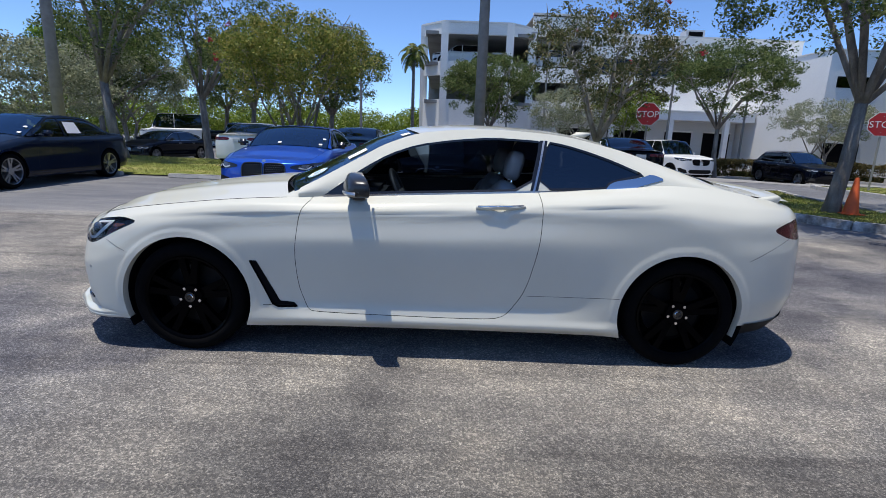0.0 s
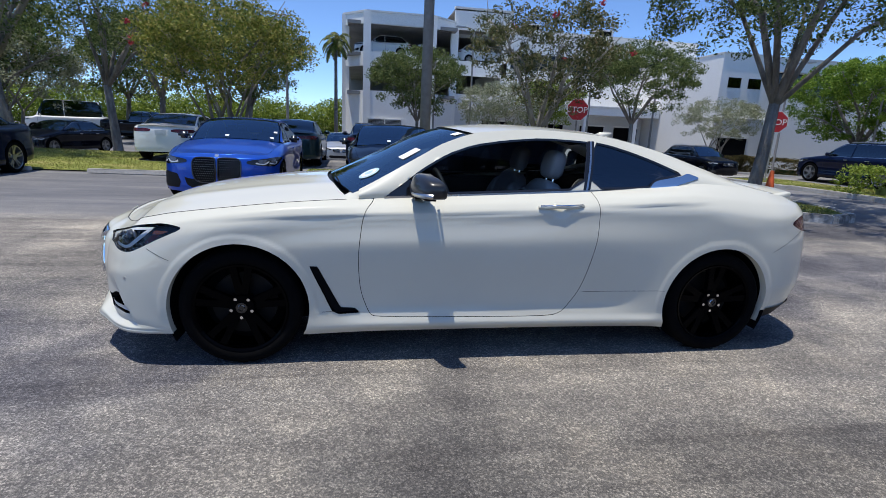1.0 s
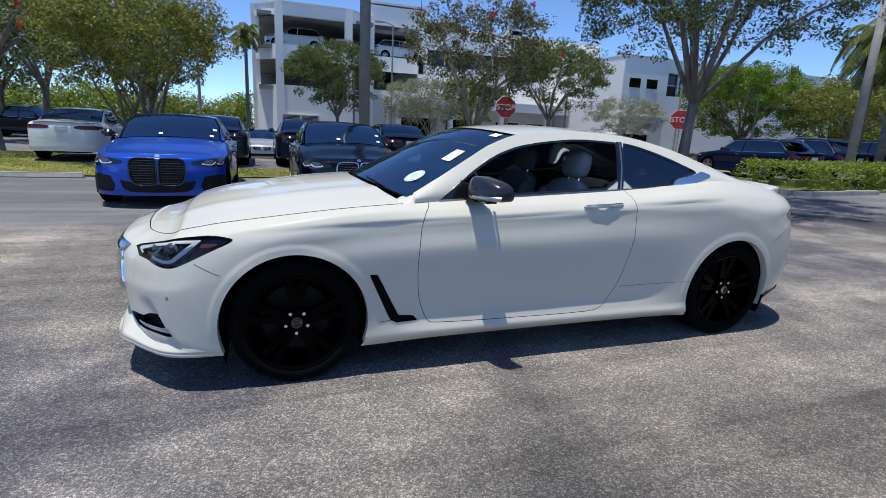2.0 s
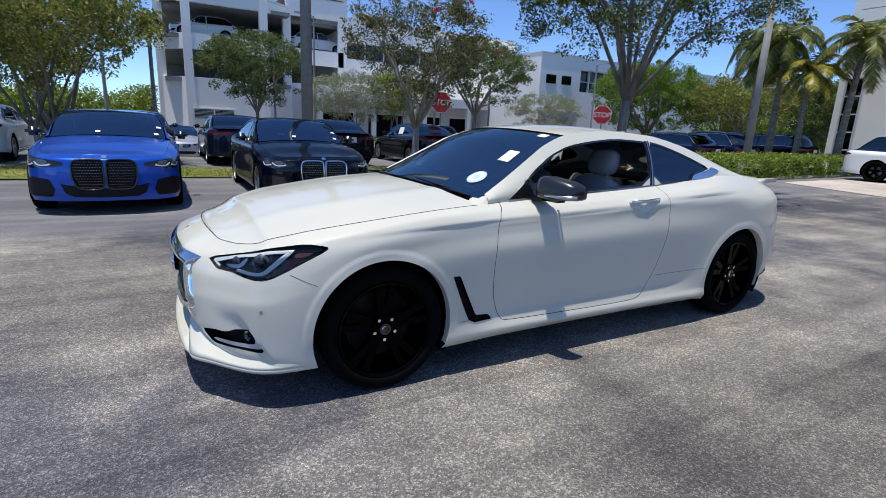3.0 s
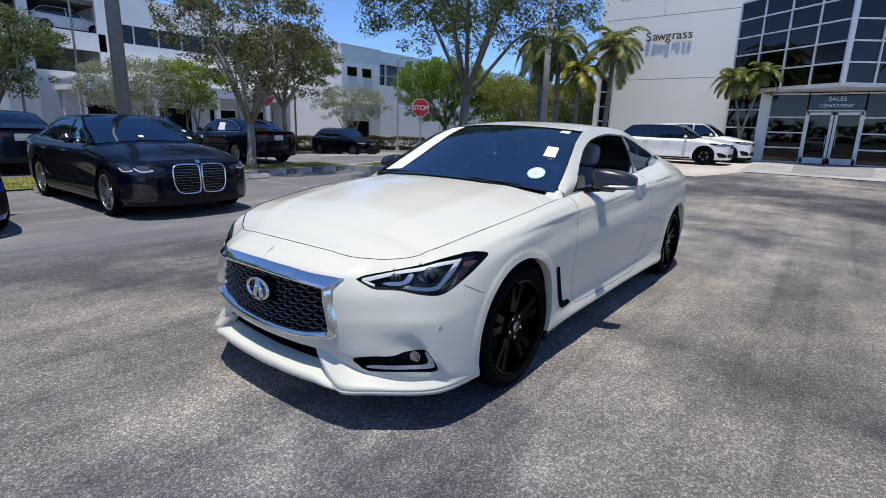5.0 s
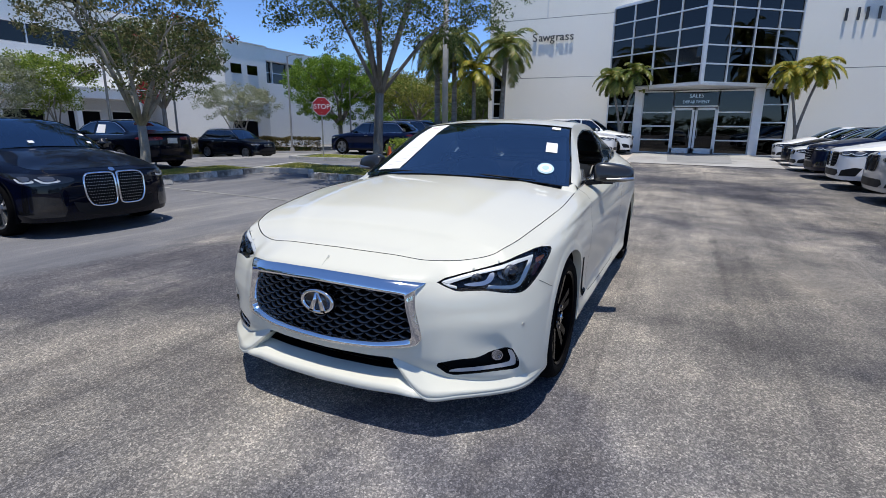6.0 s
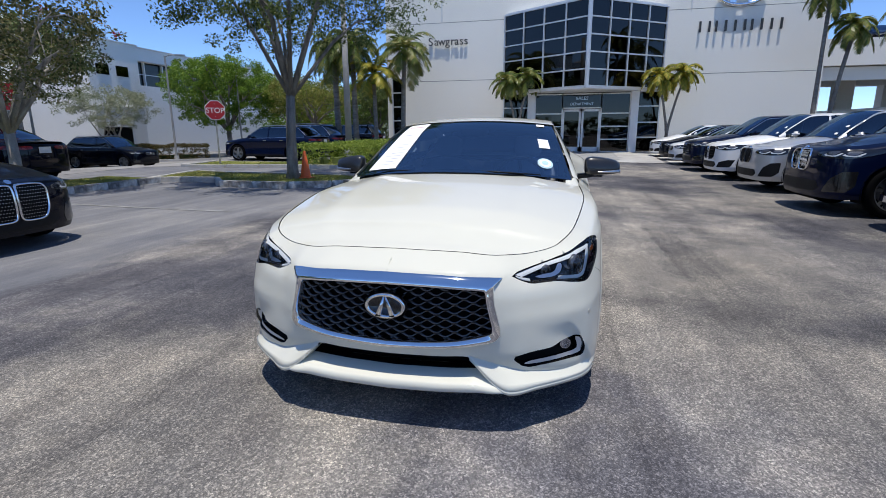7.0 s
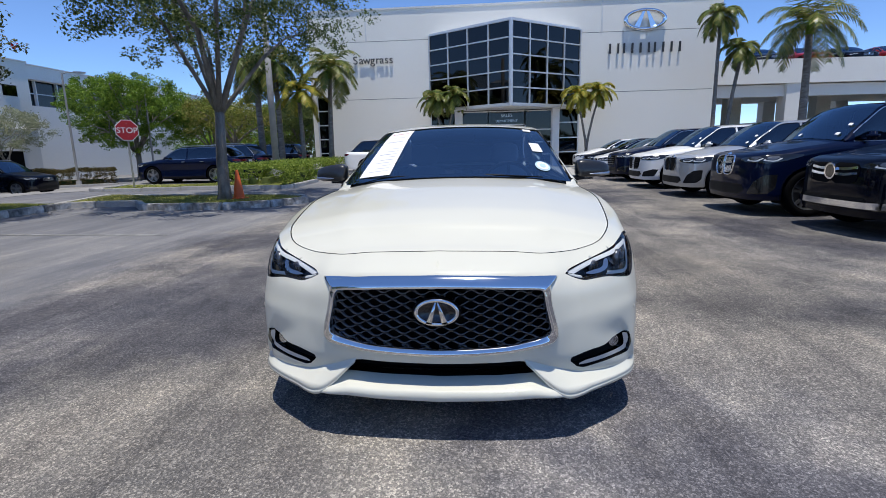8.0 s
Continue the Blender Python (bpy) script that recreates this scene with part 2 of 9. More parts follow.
M_CONE = plain("orange_cone", (0.75, 0.12, 0.02), 0.55)
M_SIGN_DARK = plain("charcoal_sign_letter", (0.035, 0.037, 0.04), 0.45)
M_ALU = plain("silver_mullion", (0.62, 0.64, 0.66), 0.38, 0.35, vary=0.06)
M_WHITE = plain("white_enamel", (0.75, 0.75, 0.74), 0.35, vary=0.05)
M_GLASS_DARK = glassy("dark_facade_glass", (0.05, 0.055, 0.06), 0.0, 1.5)
M_GLASS_WIN = glassy("tinted_window", (0.10, 0.11, 0.115), 0.0, 1.5)
# interior colour darkened in place of the shade indoors
M_ROOM = plain("room_shade_dark", (0.05, 0.05, 0.052), 0.8)
# near-black with shade in its colour, for hollows and backs; also black fills
M_VOID = plain("shade_black", (0.006, 0.006, 0.007), 0.85, spec=0.08)
M_MARK = mottled("faded_line_paint", (0.13, 0.13, 0.13), (0.20, 0.20, 0.195), (0.30, 0.30, 0.29), 2.5, 0.85, 30)
M_METALROOF = plain("grey_metal_roof", (0.42, 0.42, 0.42), 0.5, 0.3)
M_PLANTER = plain("dark_planter", (0.10, 0.10, 0.10), 0.7, relief=0.3)

P_WHITE = carpaint("pearl_white_paint", (0.652, 0.640, 0.546), 0.6)
P_BLUE = carpaint("metallic_blue_paint", (0.010, 0.075, 0.46), 0.8, 0.35, 0.3)
P_NAVY = carpaint("navy_paint", (0.0018, 0.005, 0.024), 0.5, coat=0.5, spec=0.02)
P_BLACK = carpaint("black_paint", (0.0015, 0.0025, 0.008), 0.3, coat=0.5, spec=0.02)
P_CARBON = carpaint("dark_grey_metallic_paint", (0.006, 0.011, 0.026), 0.8, 0.0, coat=0.55, spec=0.03)
P_SILVER = carpaint("silver_metallic_paint", (0.50, 0.51, 0.52), 0.8, 0.55)
P_CLEANWHITE = carpaint("solid_white_paint", (0.78, 0.78, 0.77), 0.2)
P_RED = carpaint("red_paint", (0.30, 0.012, 0.012), 0.4)
P_TEAL = carpaint("dark_teal_paint", (0.012, 0.035, 0.045), 0.6, 0.3, coat=0.55)
M_CHROME = plain("polished_chrome", (0.80, 0.81, 0.83), 0.05, 1.0, vary=0.02)
M_SATIN = plain("satin_metal", (0.55, 0.56, 0.58), 0.28, 1.0, vary=0.05)
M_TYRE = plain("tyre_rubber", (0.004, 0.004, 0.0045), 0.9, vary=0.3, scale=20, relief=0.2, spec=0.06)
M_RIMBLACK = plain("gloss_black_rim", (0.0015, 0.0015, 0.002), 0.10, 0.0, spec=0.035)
M_RIM = plain("machined_alloy", (0.33, 0.34, 0.36), 0.3, 0.9)
M_TRIM = plain("black_trim", (0.007, 0.007, 0.008), 0.5, spec=0.2)
M_GLOSSBLACK = plain("gloss_black_plastic", (0.010, 0.010, 0.011), 0.12, coat=0.6)
M_CARBONMIRROR = plain("carbon_grey_mirror_cap", (0.020, 0.021, 0.023), 0.30, 0.2, coat=0.4)
# blue gloss colour and raised IOR put extra sky reflection into the pane
M_WINDSHIELD = glassy("windshield_glass", (0.36, 0.46, 0.58), 0.0, 3.3, (0.72, 0.88, 1.0))
M_GRILLE = plain("satin_black_grille", (0.075, 0.077, 0.084), 0.16, 0.85, coat=0.6)
# gloss coloured bluish to strengthen the reflected sky
M_TINT = glassy("dark_tinted_glass", (0.05, 0.055, 0.065), 0.0, 2.0, (0.7, 0.85, 1.0))
M_CLEAR = glassy("clear_lens", (0.93, 0.94, 0.95), 0.0, 1.22)
M_BEZEL = plain("smoked_lamp_bezel", (0.16, 0.165, 0.175), 0.25, 0.7, vary=0.05)
M_LAMPDARK = plain("lamp_housing", (0.02, 0.02, 0.022), 0.25)
M_DRL = plain("lamp_light_guide", (0.60, 0.62, 0.63), 0.3, vary=0.05, coat=0.5)
# parked cars' glass, likewise with sky blue in the gloss colour
M_SCREEN = glassy("car_window_glass", (0.14, 0.19, 0.26), 0.0, 2.8, (0.62, 0.82, 1.0))
M_AMBER = plain("amber_lens", (0.62, 0.11, 0.012), 0.15, coat=1.0)
M_TAIL = plain("red_tail_lens", (0.085, 0.002, 0.004), 0.25, coat=0.15)
M_LEATHER = plain("grey_leather", (0.32, 0.32, 0.325), 0.55, vary=0.1, relief=0.2)
M_CABIN = plain("black_cabin_trim", (0.016, 0.016, 0.018), 0.6)
M_PLATE = plain("white_dealer_plate", (0.62, 0.63, 0.65), 0.5)
M_PAPER = plain("white_paper", (0.80, 0.80, 0.80), 0.7, vary=0.03)
M_PRINT = plain("grey_print", (0.66, 0.67, 0.70), 0.7)
M_PRINTRED = plain("red_print", (0.55, 0.10, 0.12), 0.7)
M_STICKBLUE = plain("pale_blue_sticker", (0.42, 0.60, 0.68), 0.5)
M_DISC = plain("brake_disc", (0.22, 0.22, 0.225), 0.35, 0.9)

# ---- modelling tools ----
def north_fall(y):
    """How far the lane and all beyond it lie below the lot."""
    v = min(max((y - 15.5) / 7.0, 0.0), 1.0)
    return 0.55 * v * v * (3 - 2 * v)


def ground_z(x, y):
    """The lot rises gently away from the car and falls again to the northern lane."""
    d = math.hypot(x, y) - 9.0
    u = min(max((y - 8.0) / 4.0, 0.0), 1.0) * min(max((x - 10.5) / 4.0, 0.0), 1.0)
    return (0.0 if d <= 0 else min(0.010 * d * d / (d + 3.0), 0.30)) - north_fall(y) - 0.13 * u * u * (3 - 2 * u)


def mesh_ob(name, verts, faces, material, parent=None, label="", smooth=True):
    me = bpy.data.meshes.new(name)
    me.from_pydata([tuple(v) for v in verts], [], [tuple(f) for f in faces])
    me.materials.append(material)
    if smooth:
        me.shade_smooth()
    ob = new(name, me)
    if parent is not None:
        ob.parent = parent
    if label:
        tagged(ob, label=label)
    return ob


def part(name, bm, material, parent=None, label="", smooth=False):
    me = bpy.data.meshes.new(name)
    bm.to_mesh(me)
    bm.free()
    me.materials.append(material)
    if smooth:
        me.shade_smooth()
    ob = new(name, me)
    if parent is not None:
        ob.parent = parent
    if label:
        tagged(ob, label=label)
    return ob


def thing(name, m, label, category, group="", kind=""):
    ob = new(name)
    ob.matrix_basis = m
    return tagged(ob, label, category, group, kind)


def add_box(bm, c, size, bevel=0.0, rot=None):
    r = bmesh.ops.create_cube(bm, size=1.0)
    vs = r["verts"]
    m = Matrix.Translation(c) @ (rot.to_4x4() if rot is not None else Matrix.Identity(4)) @ Matrix.Diagonal((*size, 1))
    bmesh.ops.transform(bm, matrix=m, verts=vs)
    if bevel:
        es = list({e for v in vs for e in v.link_edges})
        bmesh.ops.bevel(bm, geom=es, offset=bevel, segments=2, affect="EDGES")
    return bm


def box_bm(c, size, bevel=0.0, rot=None):
    return add_box(bmesh.new(), c, size, bevel, rot)


def add_cyl(bm, a, b, r1, r2=None, n=14):
    a, b = Vector(a), Vector(b)
    d = b - a
    m = Matrix.Translation((a + b) / 2) @ d.to_track_quat("Z", "Y").to_matrix().to_4x4()
    bmesh.ops.create_cone(bm, cap_ends=True, segments=n, radius1=r1, radius2=r1 if r2 is None else r2, depth=d.length, matrix=m)
    return bm


def cyl_bm(a, b, r1, r2=None, n=14):
    return add_cyl(bmesh.new(), a, b, r1, r2, n)


def lathe(profile, n=40, axis="y"):
    """A turned body from (radius, along) pairs; axis y."""
    verts, faces = [], []
    k = len(profile)
    for i in range(n):
        a = 2 * math.pi * i / n
        for r, h in profile:
            verts.append((r * math.cos(a), h, r * math.sin(a)) if axis == "y" else (r * math.cos(a), r * math.sin(a), h))
    for i in range(n):
        j = (i + 1) % n
        for q in range(k - 1):
            f = (i * k + q, i * k + q + 1, j * k + q + 1, j * k + q)
            faces.append(f if axis == "y" else f[::-1])
    return verts, faces


def tube(path, radii, n=8):
    """A tapering tube along a list of points."""
    verts, faces = [], []
    p = [Vector(q) for q in path]
    up = Vector((0.31, 0.77, 0.2)).normalized()
    for i, q in enumerate(p):
        d = (p[min(i + 1, len(p) - 1)] - p[max(i - 1, 0)]).normalized()
        u = d.cross(up).normalized()
        w = d.cross(u)
        for k in range(n):
            a = 2 * math.pi * k / n
            verts.append(q + (u * math.cos(a) + w * math.sin(a)) * radii[i])
    for i in range(len(p) - 1):
        for k in range(n):
            faces.append((i * n + k, i * n + (k + 1) % n, (i + 1) * n + (k + 1) % n, (i + 1) * n + k))
    faces.append(tuple(range(n))[::-1])
    faces.append(tuple((len(p) - 1) * n + k for k in range(n)))
    return verts, faces


def join(a, b):
    o = len(a[0])
    return list(a[0]) + list(b[0]), list(a[1]) + [tuple(i + o for i in f) for f in b[1]]


def pchip(xs, ys, q):
    """Smooth curve through (xs, ys) with no overshoot, at q."""
    xs, ys, q = np.asarray(xs, float), np.asarray(ys, float), np.asarray(q, float)
    h = np.diff(xs)
    d = np.diff(ys) / h
    m = np.zeros(len(xs))
    if len(xs) > 2:
        ok = d[:-1] * d[1:] > 0
        w1, w2 = 2 * h[1:] + h[:-1], h[1:] + 2 * h[:-1]
        with np.errstate(divide="ignore", invalid="ignore"):
            hm = (w1 + w2) / (w1 / d[:-1] + w2 / d[1:])
        m[1:-1] = np.where(ok, hm, 0)
    m[0], m[-1] = d[0], d[-1]
    i = np.clip(np.searchsorted(xs, q) - 1, 0, len(h) - 1)
    t = np.clip((q - xs[i]) / h[i], 0, 1)
    return (2 * t**3 - 3 * t**2 + 1) * ys[i] + (t**3 - 2 * t**2 + t) * h[i] * m[i] + (3 * t**2 - 2 * t**3) * ys[i + 1] + (t**3 - t**2) * h[i] * m[i + 1]


def soften(poly, times=2):
    """A closed outline with its corners cut round."""
    p = np.asarray(poly, float)
    for _ in range(times):
        nx = np.roll(p, -1, 0)
        p = np.stack([p * 0.8 + nx * 0.2, p * 0.2 + nx * 0.8], 1).reshape(-1, 2)
    return p


def crisp(poly, cut=0.05):
    """A closed outline of straight edges whose corners are only just rounded."""
    p = np.asarray(poly, float)
    nx = np.roll(p, -1, 0)
    q = np.stack([p + (nx - p) * cut, p + (nx - p) * 0.35, p + (nx - p) * 0.65, p + (nx - p) * (1 - cut)], 1)
    return q.reshape(-1, 2)


def grow(poly, d):
    """A closed outline pushed outwards by d (either winding)."""
    p = np.asarray(poly, float)
    area = np.sum(p[:, 0] * np.roll(p[:, 1], -1) - np.roll(p[:, 0], -1) * p[:, 1])
    e = np.roll(p, -1, 0) - np.roll(p, 1, 0)
    n = np.stack([e[:, 1], -e[:, 0]], 1)
    n /= np.maximum(np.linalg.norm(n, axis=1, keepdims=True), 1e-9)
    return p + n * (d if area > 0 else -d)


def poly_field(P, poly):
    """For points P: how deep inside the outline (positive inside) and the nearest point on it."""
    a = np.asarray(poly, float)
    b = np.roll(a, -1, 0)
    best = np.full(len(P), 1e9)
    near = np.zeros_like(P)
    inside = np.zeros(len(P), bool)
    for p, q in zip(a, b):
        e = q - p
        t = np.clip(((P - p) @ e) / max(e @ e, 1e-12), 0, 1)
        c = p + t[:, None] * e
        d = np.hypot(*(P - c).T)
        hit = d < best
        best[hit] = d[hit]
        near[hit] = c[hit]
        if p[1] != q[1]:
            cross = ((p[1] > P[:, 1]) != (q[1] > P[:, 1])) & (P[:, 0] < (q[0] - p[0]) * (P[:, 1] - p[1]) / (q[1] - p[1]) + p[0])
            inside ^= cross
    return np.where(inside, best, -best), near


def cut_sheet(A, B, holes=(), keep=None):
    """A grid sheet in two coordinates with outlines cut out of it (or only one kept). Returns points and quads."""
    n, k = A.shape
    P = np.stack([A.ravel(), B.ravel()], 1)
    idx = np.arange(n * k).reshape(n, k)
    F = np.stack([idx[:-1, :-1], idx[1:, :-1], idx[1:, 1:], idx[:-1, 1:]], -1).reshape(-1, 4)
    cell = np.hypot(P[F[:, 0], 0] - P[F[:, 2], 0], P[F[:, 0], 1] - P[F[:, 2], 1])
    size = np.zeros(len(P))
    for c in range(4):
        np.maximum.at(size, F[:, c], cell)
    todo = [(h, False) for h in holes] + ([(keep, True)] if keep is not None else [])
    for poly, keeping in todo:
        box = np.asarray(poly)
        lo, hi = box.min(0) - 0.1, box.max(0) + 0.1
        sel = np.where(np.all((P > lo) & (P < hi), 1))[0]
        d, near = poly_field(P[sel], poly)
        snap = np.abs(d) < 0.33 * size[sel]
        P[sel[snap]] = near[snap]
        mid = P[F].mean(1)
        dm, _ = poly_field(mid, poly)
        stay = dm > 0 if keeping else dm <= 0
        gone = np.zeros(len(P), bool)
        gone[F[~stay]] = True
        F = F[stay]
        held = np.zeros(len(P), bool)
        held[F] = True
        edge = np.where(gone & held)[0]
        if len(edge):
            P[edge] = poly_field(P[edge], poly)[1]
    used = np.unique(F)
    back = np.full(n * k, -1)
    back[used] = np.arange(len(used))
    return P[used], back[F]


def mirrored(verts, faces, weld=True):
    """The left half and its mirror image across y = 0."""
    v = np.asarray(verts, float)
    o = len(v)
    w = v * np.array([1, -1, 1])
    return np.vstack([v, w]), [tuple(f) for f in faces] + [tuple(int(i) + o for i in f[::-1]) for f in faces]


def welded(name, verts, faces, material, parent, label="", dist=0.0008):
    bm = bmesh.new()
    vs = [bm.verts.new(tuple(v)) for v in verts]
    for f in faces:
        c = []
        for i in f:
            if vs[i] not in c:
                c.append(vs[i])
        if len(c) > 2 and bm.faces.get(c) is None:
            bm.faces.new(c)
    bmesh.ops.remove_doubles(bm, verts=bm.verts, dist=dist)
    return part(name, bm, material, parent, label, True)


def pair(name, verts, faces, material, parent, label=""):
    """A part on the left and its twin on the right, as two objects."""
    v = np.asarray(verts, float)
    mesh_ob(name, v, faces, material, parent, label)
    mesh_ob(name, v * np.array([1, -1, 1]), [tuple(f)[::-1] for f in faces], material, parent, label)

# ---- the shape of a car: a skin wrapped round a plan, in (s, z) ----
class Skin:
    """s runs along the plan from the middle of the nose, round the side, to the middle of the tail; z is height."""

    def __init__(self, plan, levels, rail):
        p = np.asarray(plan, float)
        u = np.r_[0, np.cumsum(np.hypot(*np.diff(p, axis=0).T))]
        q = np.linspace(0, u[-1], 900)
        # mirrored ends keep the nose and tail square to the middle line
        ue = np.r_[-u[1], u, 2 * u[-1] - u[-2]]
        pe = np.vstack([[p[1, 0], -p[1, 1]], p, [p[-2, 0], -p[-2, 1]]])
        x, w = pchip(ue, pe[:, 0], q), pchip(ue, pe[:, 1], q)
        for _ in range(30):
            x[1:-1] = (x[:-2] + 2 * x[1:-1] + x[2:]) / 4
            w[1:-1] = (w[:-2] + 2 * w[1:-1] + w[2:]) / 4
        self.s = np.r_[0, np.cumsum(np.hypot(np.diff(x), np.diff(w)))]
        self.x, self.w = x, w
        dx, dw = np.gradient(x, self.s), np.gradient(w, self.s)
        ln = np.hypot(dx, dw)
        self.nx, self.nw = -dw / ln, dx / ln
        self.total = self.s[-1]
        self.levels = levels
        self.rail = np.asarray(rail, float)
        self.relief = None

    def level(self, k, s):
        a = np.asarray(self.levels[k], float)
        return pchip(a[:, 0], a[:, 1], s), pchip(a[:, 0], a[:, 2], s)

    def bottom(self, s):
        return self.level(0, s)[0]

    def top(self, s):
        return self.level(-1, s)[0]

    def at(self, s, z, extra=0.0):
        """Points of the skin, set inwards by extra."""
        s, z = np.asarray(s, float), np.asarray(z, float)
        zo = [self.level(k, s) for k in range(len(self.levels))]
        Z, O = np.stack([a for a, _ in zo]), np.stack([b for _, b in zo])
        for k in range(1, len(Z)):
            Z[k] = np.maximum(Z[k], Z[k - 1] + 0.004)
        h = np.diff(Z, axis=0)
        d = np.diff(O, axis=0) / h
        m = np.zeros_like(O)
        same = d[:-1] * d[1:] > 0
        with np.errstate(divide="ignore", invalid="ignore"):
            hm = 2 * d[:-1] * d[1:] / (d[:-1] + d[1:])
        m[1:-1] = np.where(same, hm, 0)
        m[0], m[-1] = d[0], d[-1]
        off = np.zeros_like(s)
        zc = np.clip(z, Z[0], Z[-1])
        for k in range(len(h)):
            sel = (zc >= Z[k]) & (zc <= Z[k + 1])
            t = (zc - Z[k]) / h[k]
            v = (2 * t**3 - 3 * t**2 + 1) * O[k] + (t**3 - 2 * t**2 + t) * h[k] * m[k] + (3 * t**2 - 2 * t**3) * O[k + 1] + (t**3 - t**2) * h[k] * m[k + 1]
            off = np.where(sel, v, off)
        off = off + extra
        if self.relief is not None:
            off = off + self.relief(np.abs(s), z)
        sa = np.abs(s)
        x, w = np.interp(sa, self.s, self.x), np.interp(sa, self.s, self.w)
        nx, nw = np.interp(sa, self.s, self.nx), np.interp(sa, self.s, self.nw)
        px, pw = x - nx * off, np.maximum(w - nw * off, 0.0)
        pw = np.where(sa < 1e-6, 0.0, pw)
        return np.stack([px, -np.sign(s + 1e-12) * pw, z], -1)

    def s_at_x(self, x):
        """s of the side at a given x of the plan."""
        side = self.w > 0.6 * self.w.max()
        return np.interp(x, self.x[side], self.s[side])

    def belt(self, x):
        s = self.s_at_x(x)
        return self.at(s, self.top(s))

    def rail_at(self, x):
        r = self.rail
        return np.stack([np.asarray(x, float), -pchip(r[:, 0], r[:, 1], x), pchip(r[:, 0], r[:, 2], x)], -1)

    def sheet(self, s0, s1, ds, nz, holes=(), keep=None, extra=0.0, stations=None):
        ss = np.linspace(s0, s1, max(3, int((s1 - s0) / ds))) if stations is None else stations
        v = np.linspace(0, 1, nz)
        v = v - 0.11 * np.sin(2 * np.pi * v) / (2 * np.pi) * 2
        A = np.repeat(ss[:, None], nz, 1)
        zb, zt = self.bottom(ss), self.top(ss)
        B = zb[:, None] + (zt - zb)[:, None] * v[None, :]
        P, F = cut_sheet(A, B, holes, keep)
        return self.at(P[:, 0], P[:, 1], extra), F

    def ring(self, poly, d0, d1, steps=1, grown=0.0):
        """A wall along an outline on the skin, from depth d0 to d1."""
        rows = []
        for k in range(steps + 1):
            t = k / steps
            pl = grow(poly, grown * t) if grown else np.asarray(poly, float)
            rows.append(self.at(pl[:, 0], pl[:, 1], d0 + (d1 - d0) * t))
        n = len(poly)
        area = np.sum(poly[:, 0] * np.roll(poly[:, 1], -1) - np.roll(poly[:, 0], -1) * poly[:, 1])
        faces = []
        for k in range(steps):
            for i in range(n):
                j = (i + 1) % n
                f = (k * n + i, k * n + j, (k + 1) * n + j, (k + 1) * n + i)
                faces.append(f if area > 0 else f[::-1])
        return np.vstack(rows), faces

    def patch(self, poly, depth, ds=0.02):
        lo, hi = poly.min(0), poly.max(0)
        n, k = max(4, int((hi[0] - lo[0]) / ds) + 2), max(4, int((hi[1] - lo[1]) / ds) + 2)
        A, B = np.meshgrid(np.linspace(lo[0], hi[0], n), np.linspace(lo[1], hi[1], k), indexing="ij")
        P, F = cut_sheet(A, B, keep=poly)
        return self.at(P[:, 0], P[:, 1], depth), F

    # the cabin's side, in (x, z), between belt and roof rail
    def cabin_pt(self, x, z, extra=0.0):
        b, r = self.belt(x), self.rail_at(x)
        q = np.clip((z - b[:, 2]) / np.maximum(r[:, 2] - b[:, 2], 1e-4), 0, 1)
        y = b[:, 1] + (r[:, 1] - b[:, 1]) * q - 0.022 * np.sin(np.pi * q) + extra
        xx = b[:, 0] + (r[:, 0] - b[:, 0]) * q
        return np.stack([xx, y, z], -1)

    def cabin(self, x0, x1, dx, nz, holes=(), keep=None, extra=0.0):
        xs = np.linspace(x0, x1, max(3, int((x1 - x0) / dx)))
        zb, zr = self.belt(xs)[:, 2], self.rail_at(xs)[:, 2]
        v = np.linspace(0, 1, nz)
        A = np.repeat(xs[:, None], nz, 1)
        B = zb[:, None] + np.maximum(zr - zb, 0.0)[:, None] * v[None, :]
        P, F = cut_sheet(A, B, holes, keep)
        return self.cabin_pt(P[:, 0], P[:, 1], extra), F

    # the top, from rail to rail
    def over(self, x0, x1, dx, crown, bow, nt=24, inset=0.0, sink=0.0, power=2.2):
        """crown and bow: (x, metres) keys of how far the middle stands above and ahead of the rail."""
        xs = np.linspace(x0, x1, max(3, int((x1 - x0) / dx)))
        r = self.rail_at(xs)
        c, b = np.asarray(crown, float), np.asarray(bow, float)
        cz, cx = pchip(c[:, 0], c[:, 1], xs), pchip(b[:, 0], b[:, 1], xs)
        t = np.linspace(-1, 1, nt)
        w = -r[:, 1] - inset
        V = np.stack([xs[:, None] + cx[:, None] * (1 - t**2)[None, :], w[:, None] * t[None, :], r[:, 2][:, None] - sink + cz[:, None] * (1 - np.abs(t) ** power)[None, :]], -1)
        n = len(xs)
        idx = np.arange(n * nt).reshape(n, nt)
        F = np.stack([idx[:-1, :-1], idx[1:, :-1], idx[1:, 1:], idx[:-1, 1:]], -1).reshape(-1, 4)
        return V.reshape(-1, 3), F

    def hood(self, s0, s1, ds, crown, bow, nt=28, gap=0.004, sink=0.0, power=2.4, ridge=0.0):
        """The bonnet between the two shut lines."""
        ss = np.linspace(s0, s1, max(4, int((s1 - s0) / ds)))
        e = self.at(ss, self.top(ss), gap)
        c, b = np.asarray(crown, float), np.asarray(bow, float)
        cz, cx = pchip(c[:, 0], c[:, 1], ss), pchip(b[:, 0], b[:, 1], ss)
        t = np.sin(np.linspace(-1, 1, nt) * np.pi / 2)
        a = np.abs(t)
        hump = 1 - a**power + ridge * np.exp(-(((a - 0.62) / 0.10) ** 2))
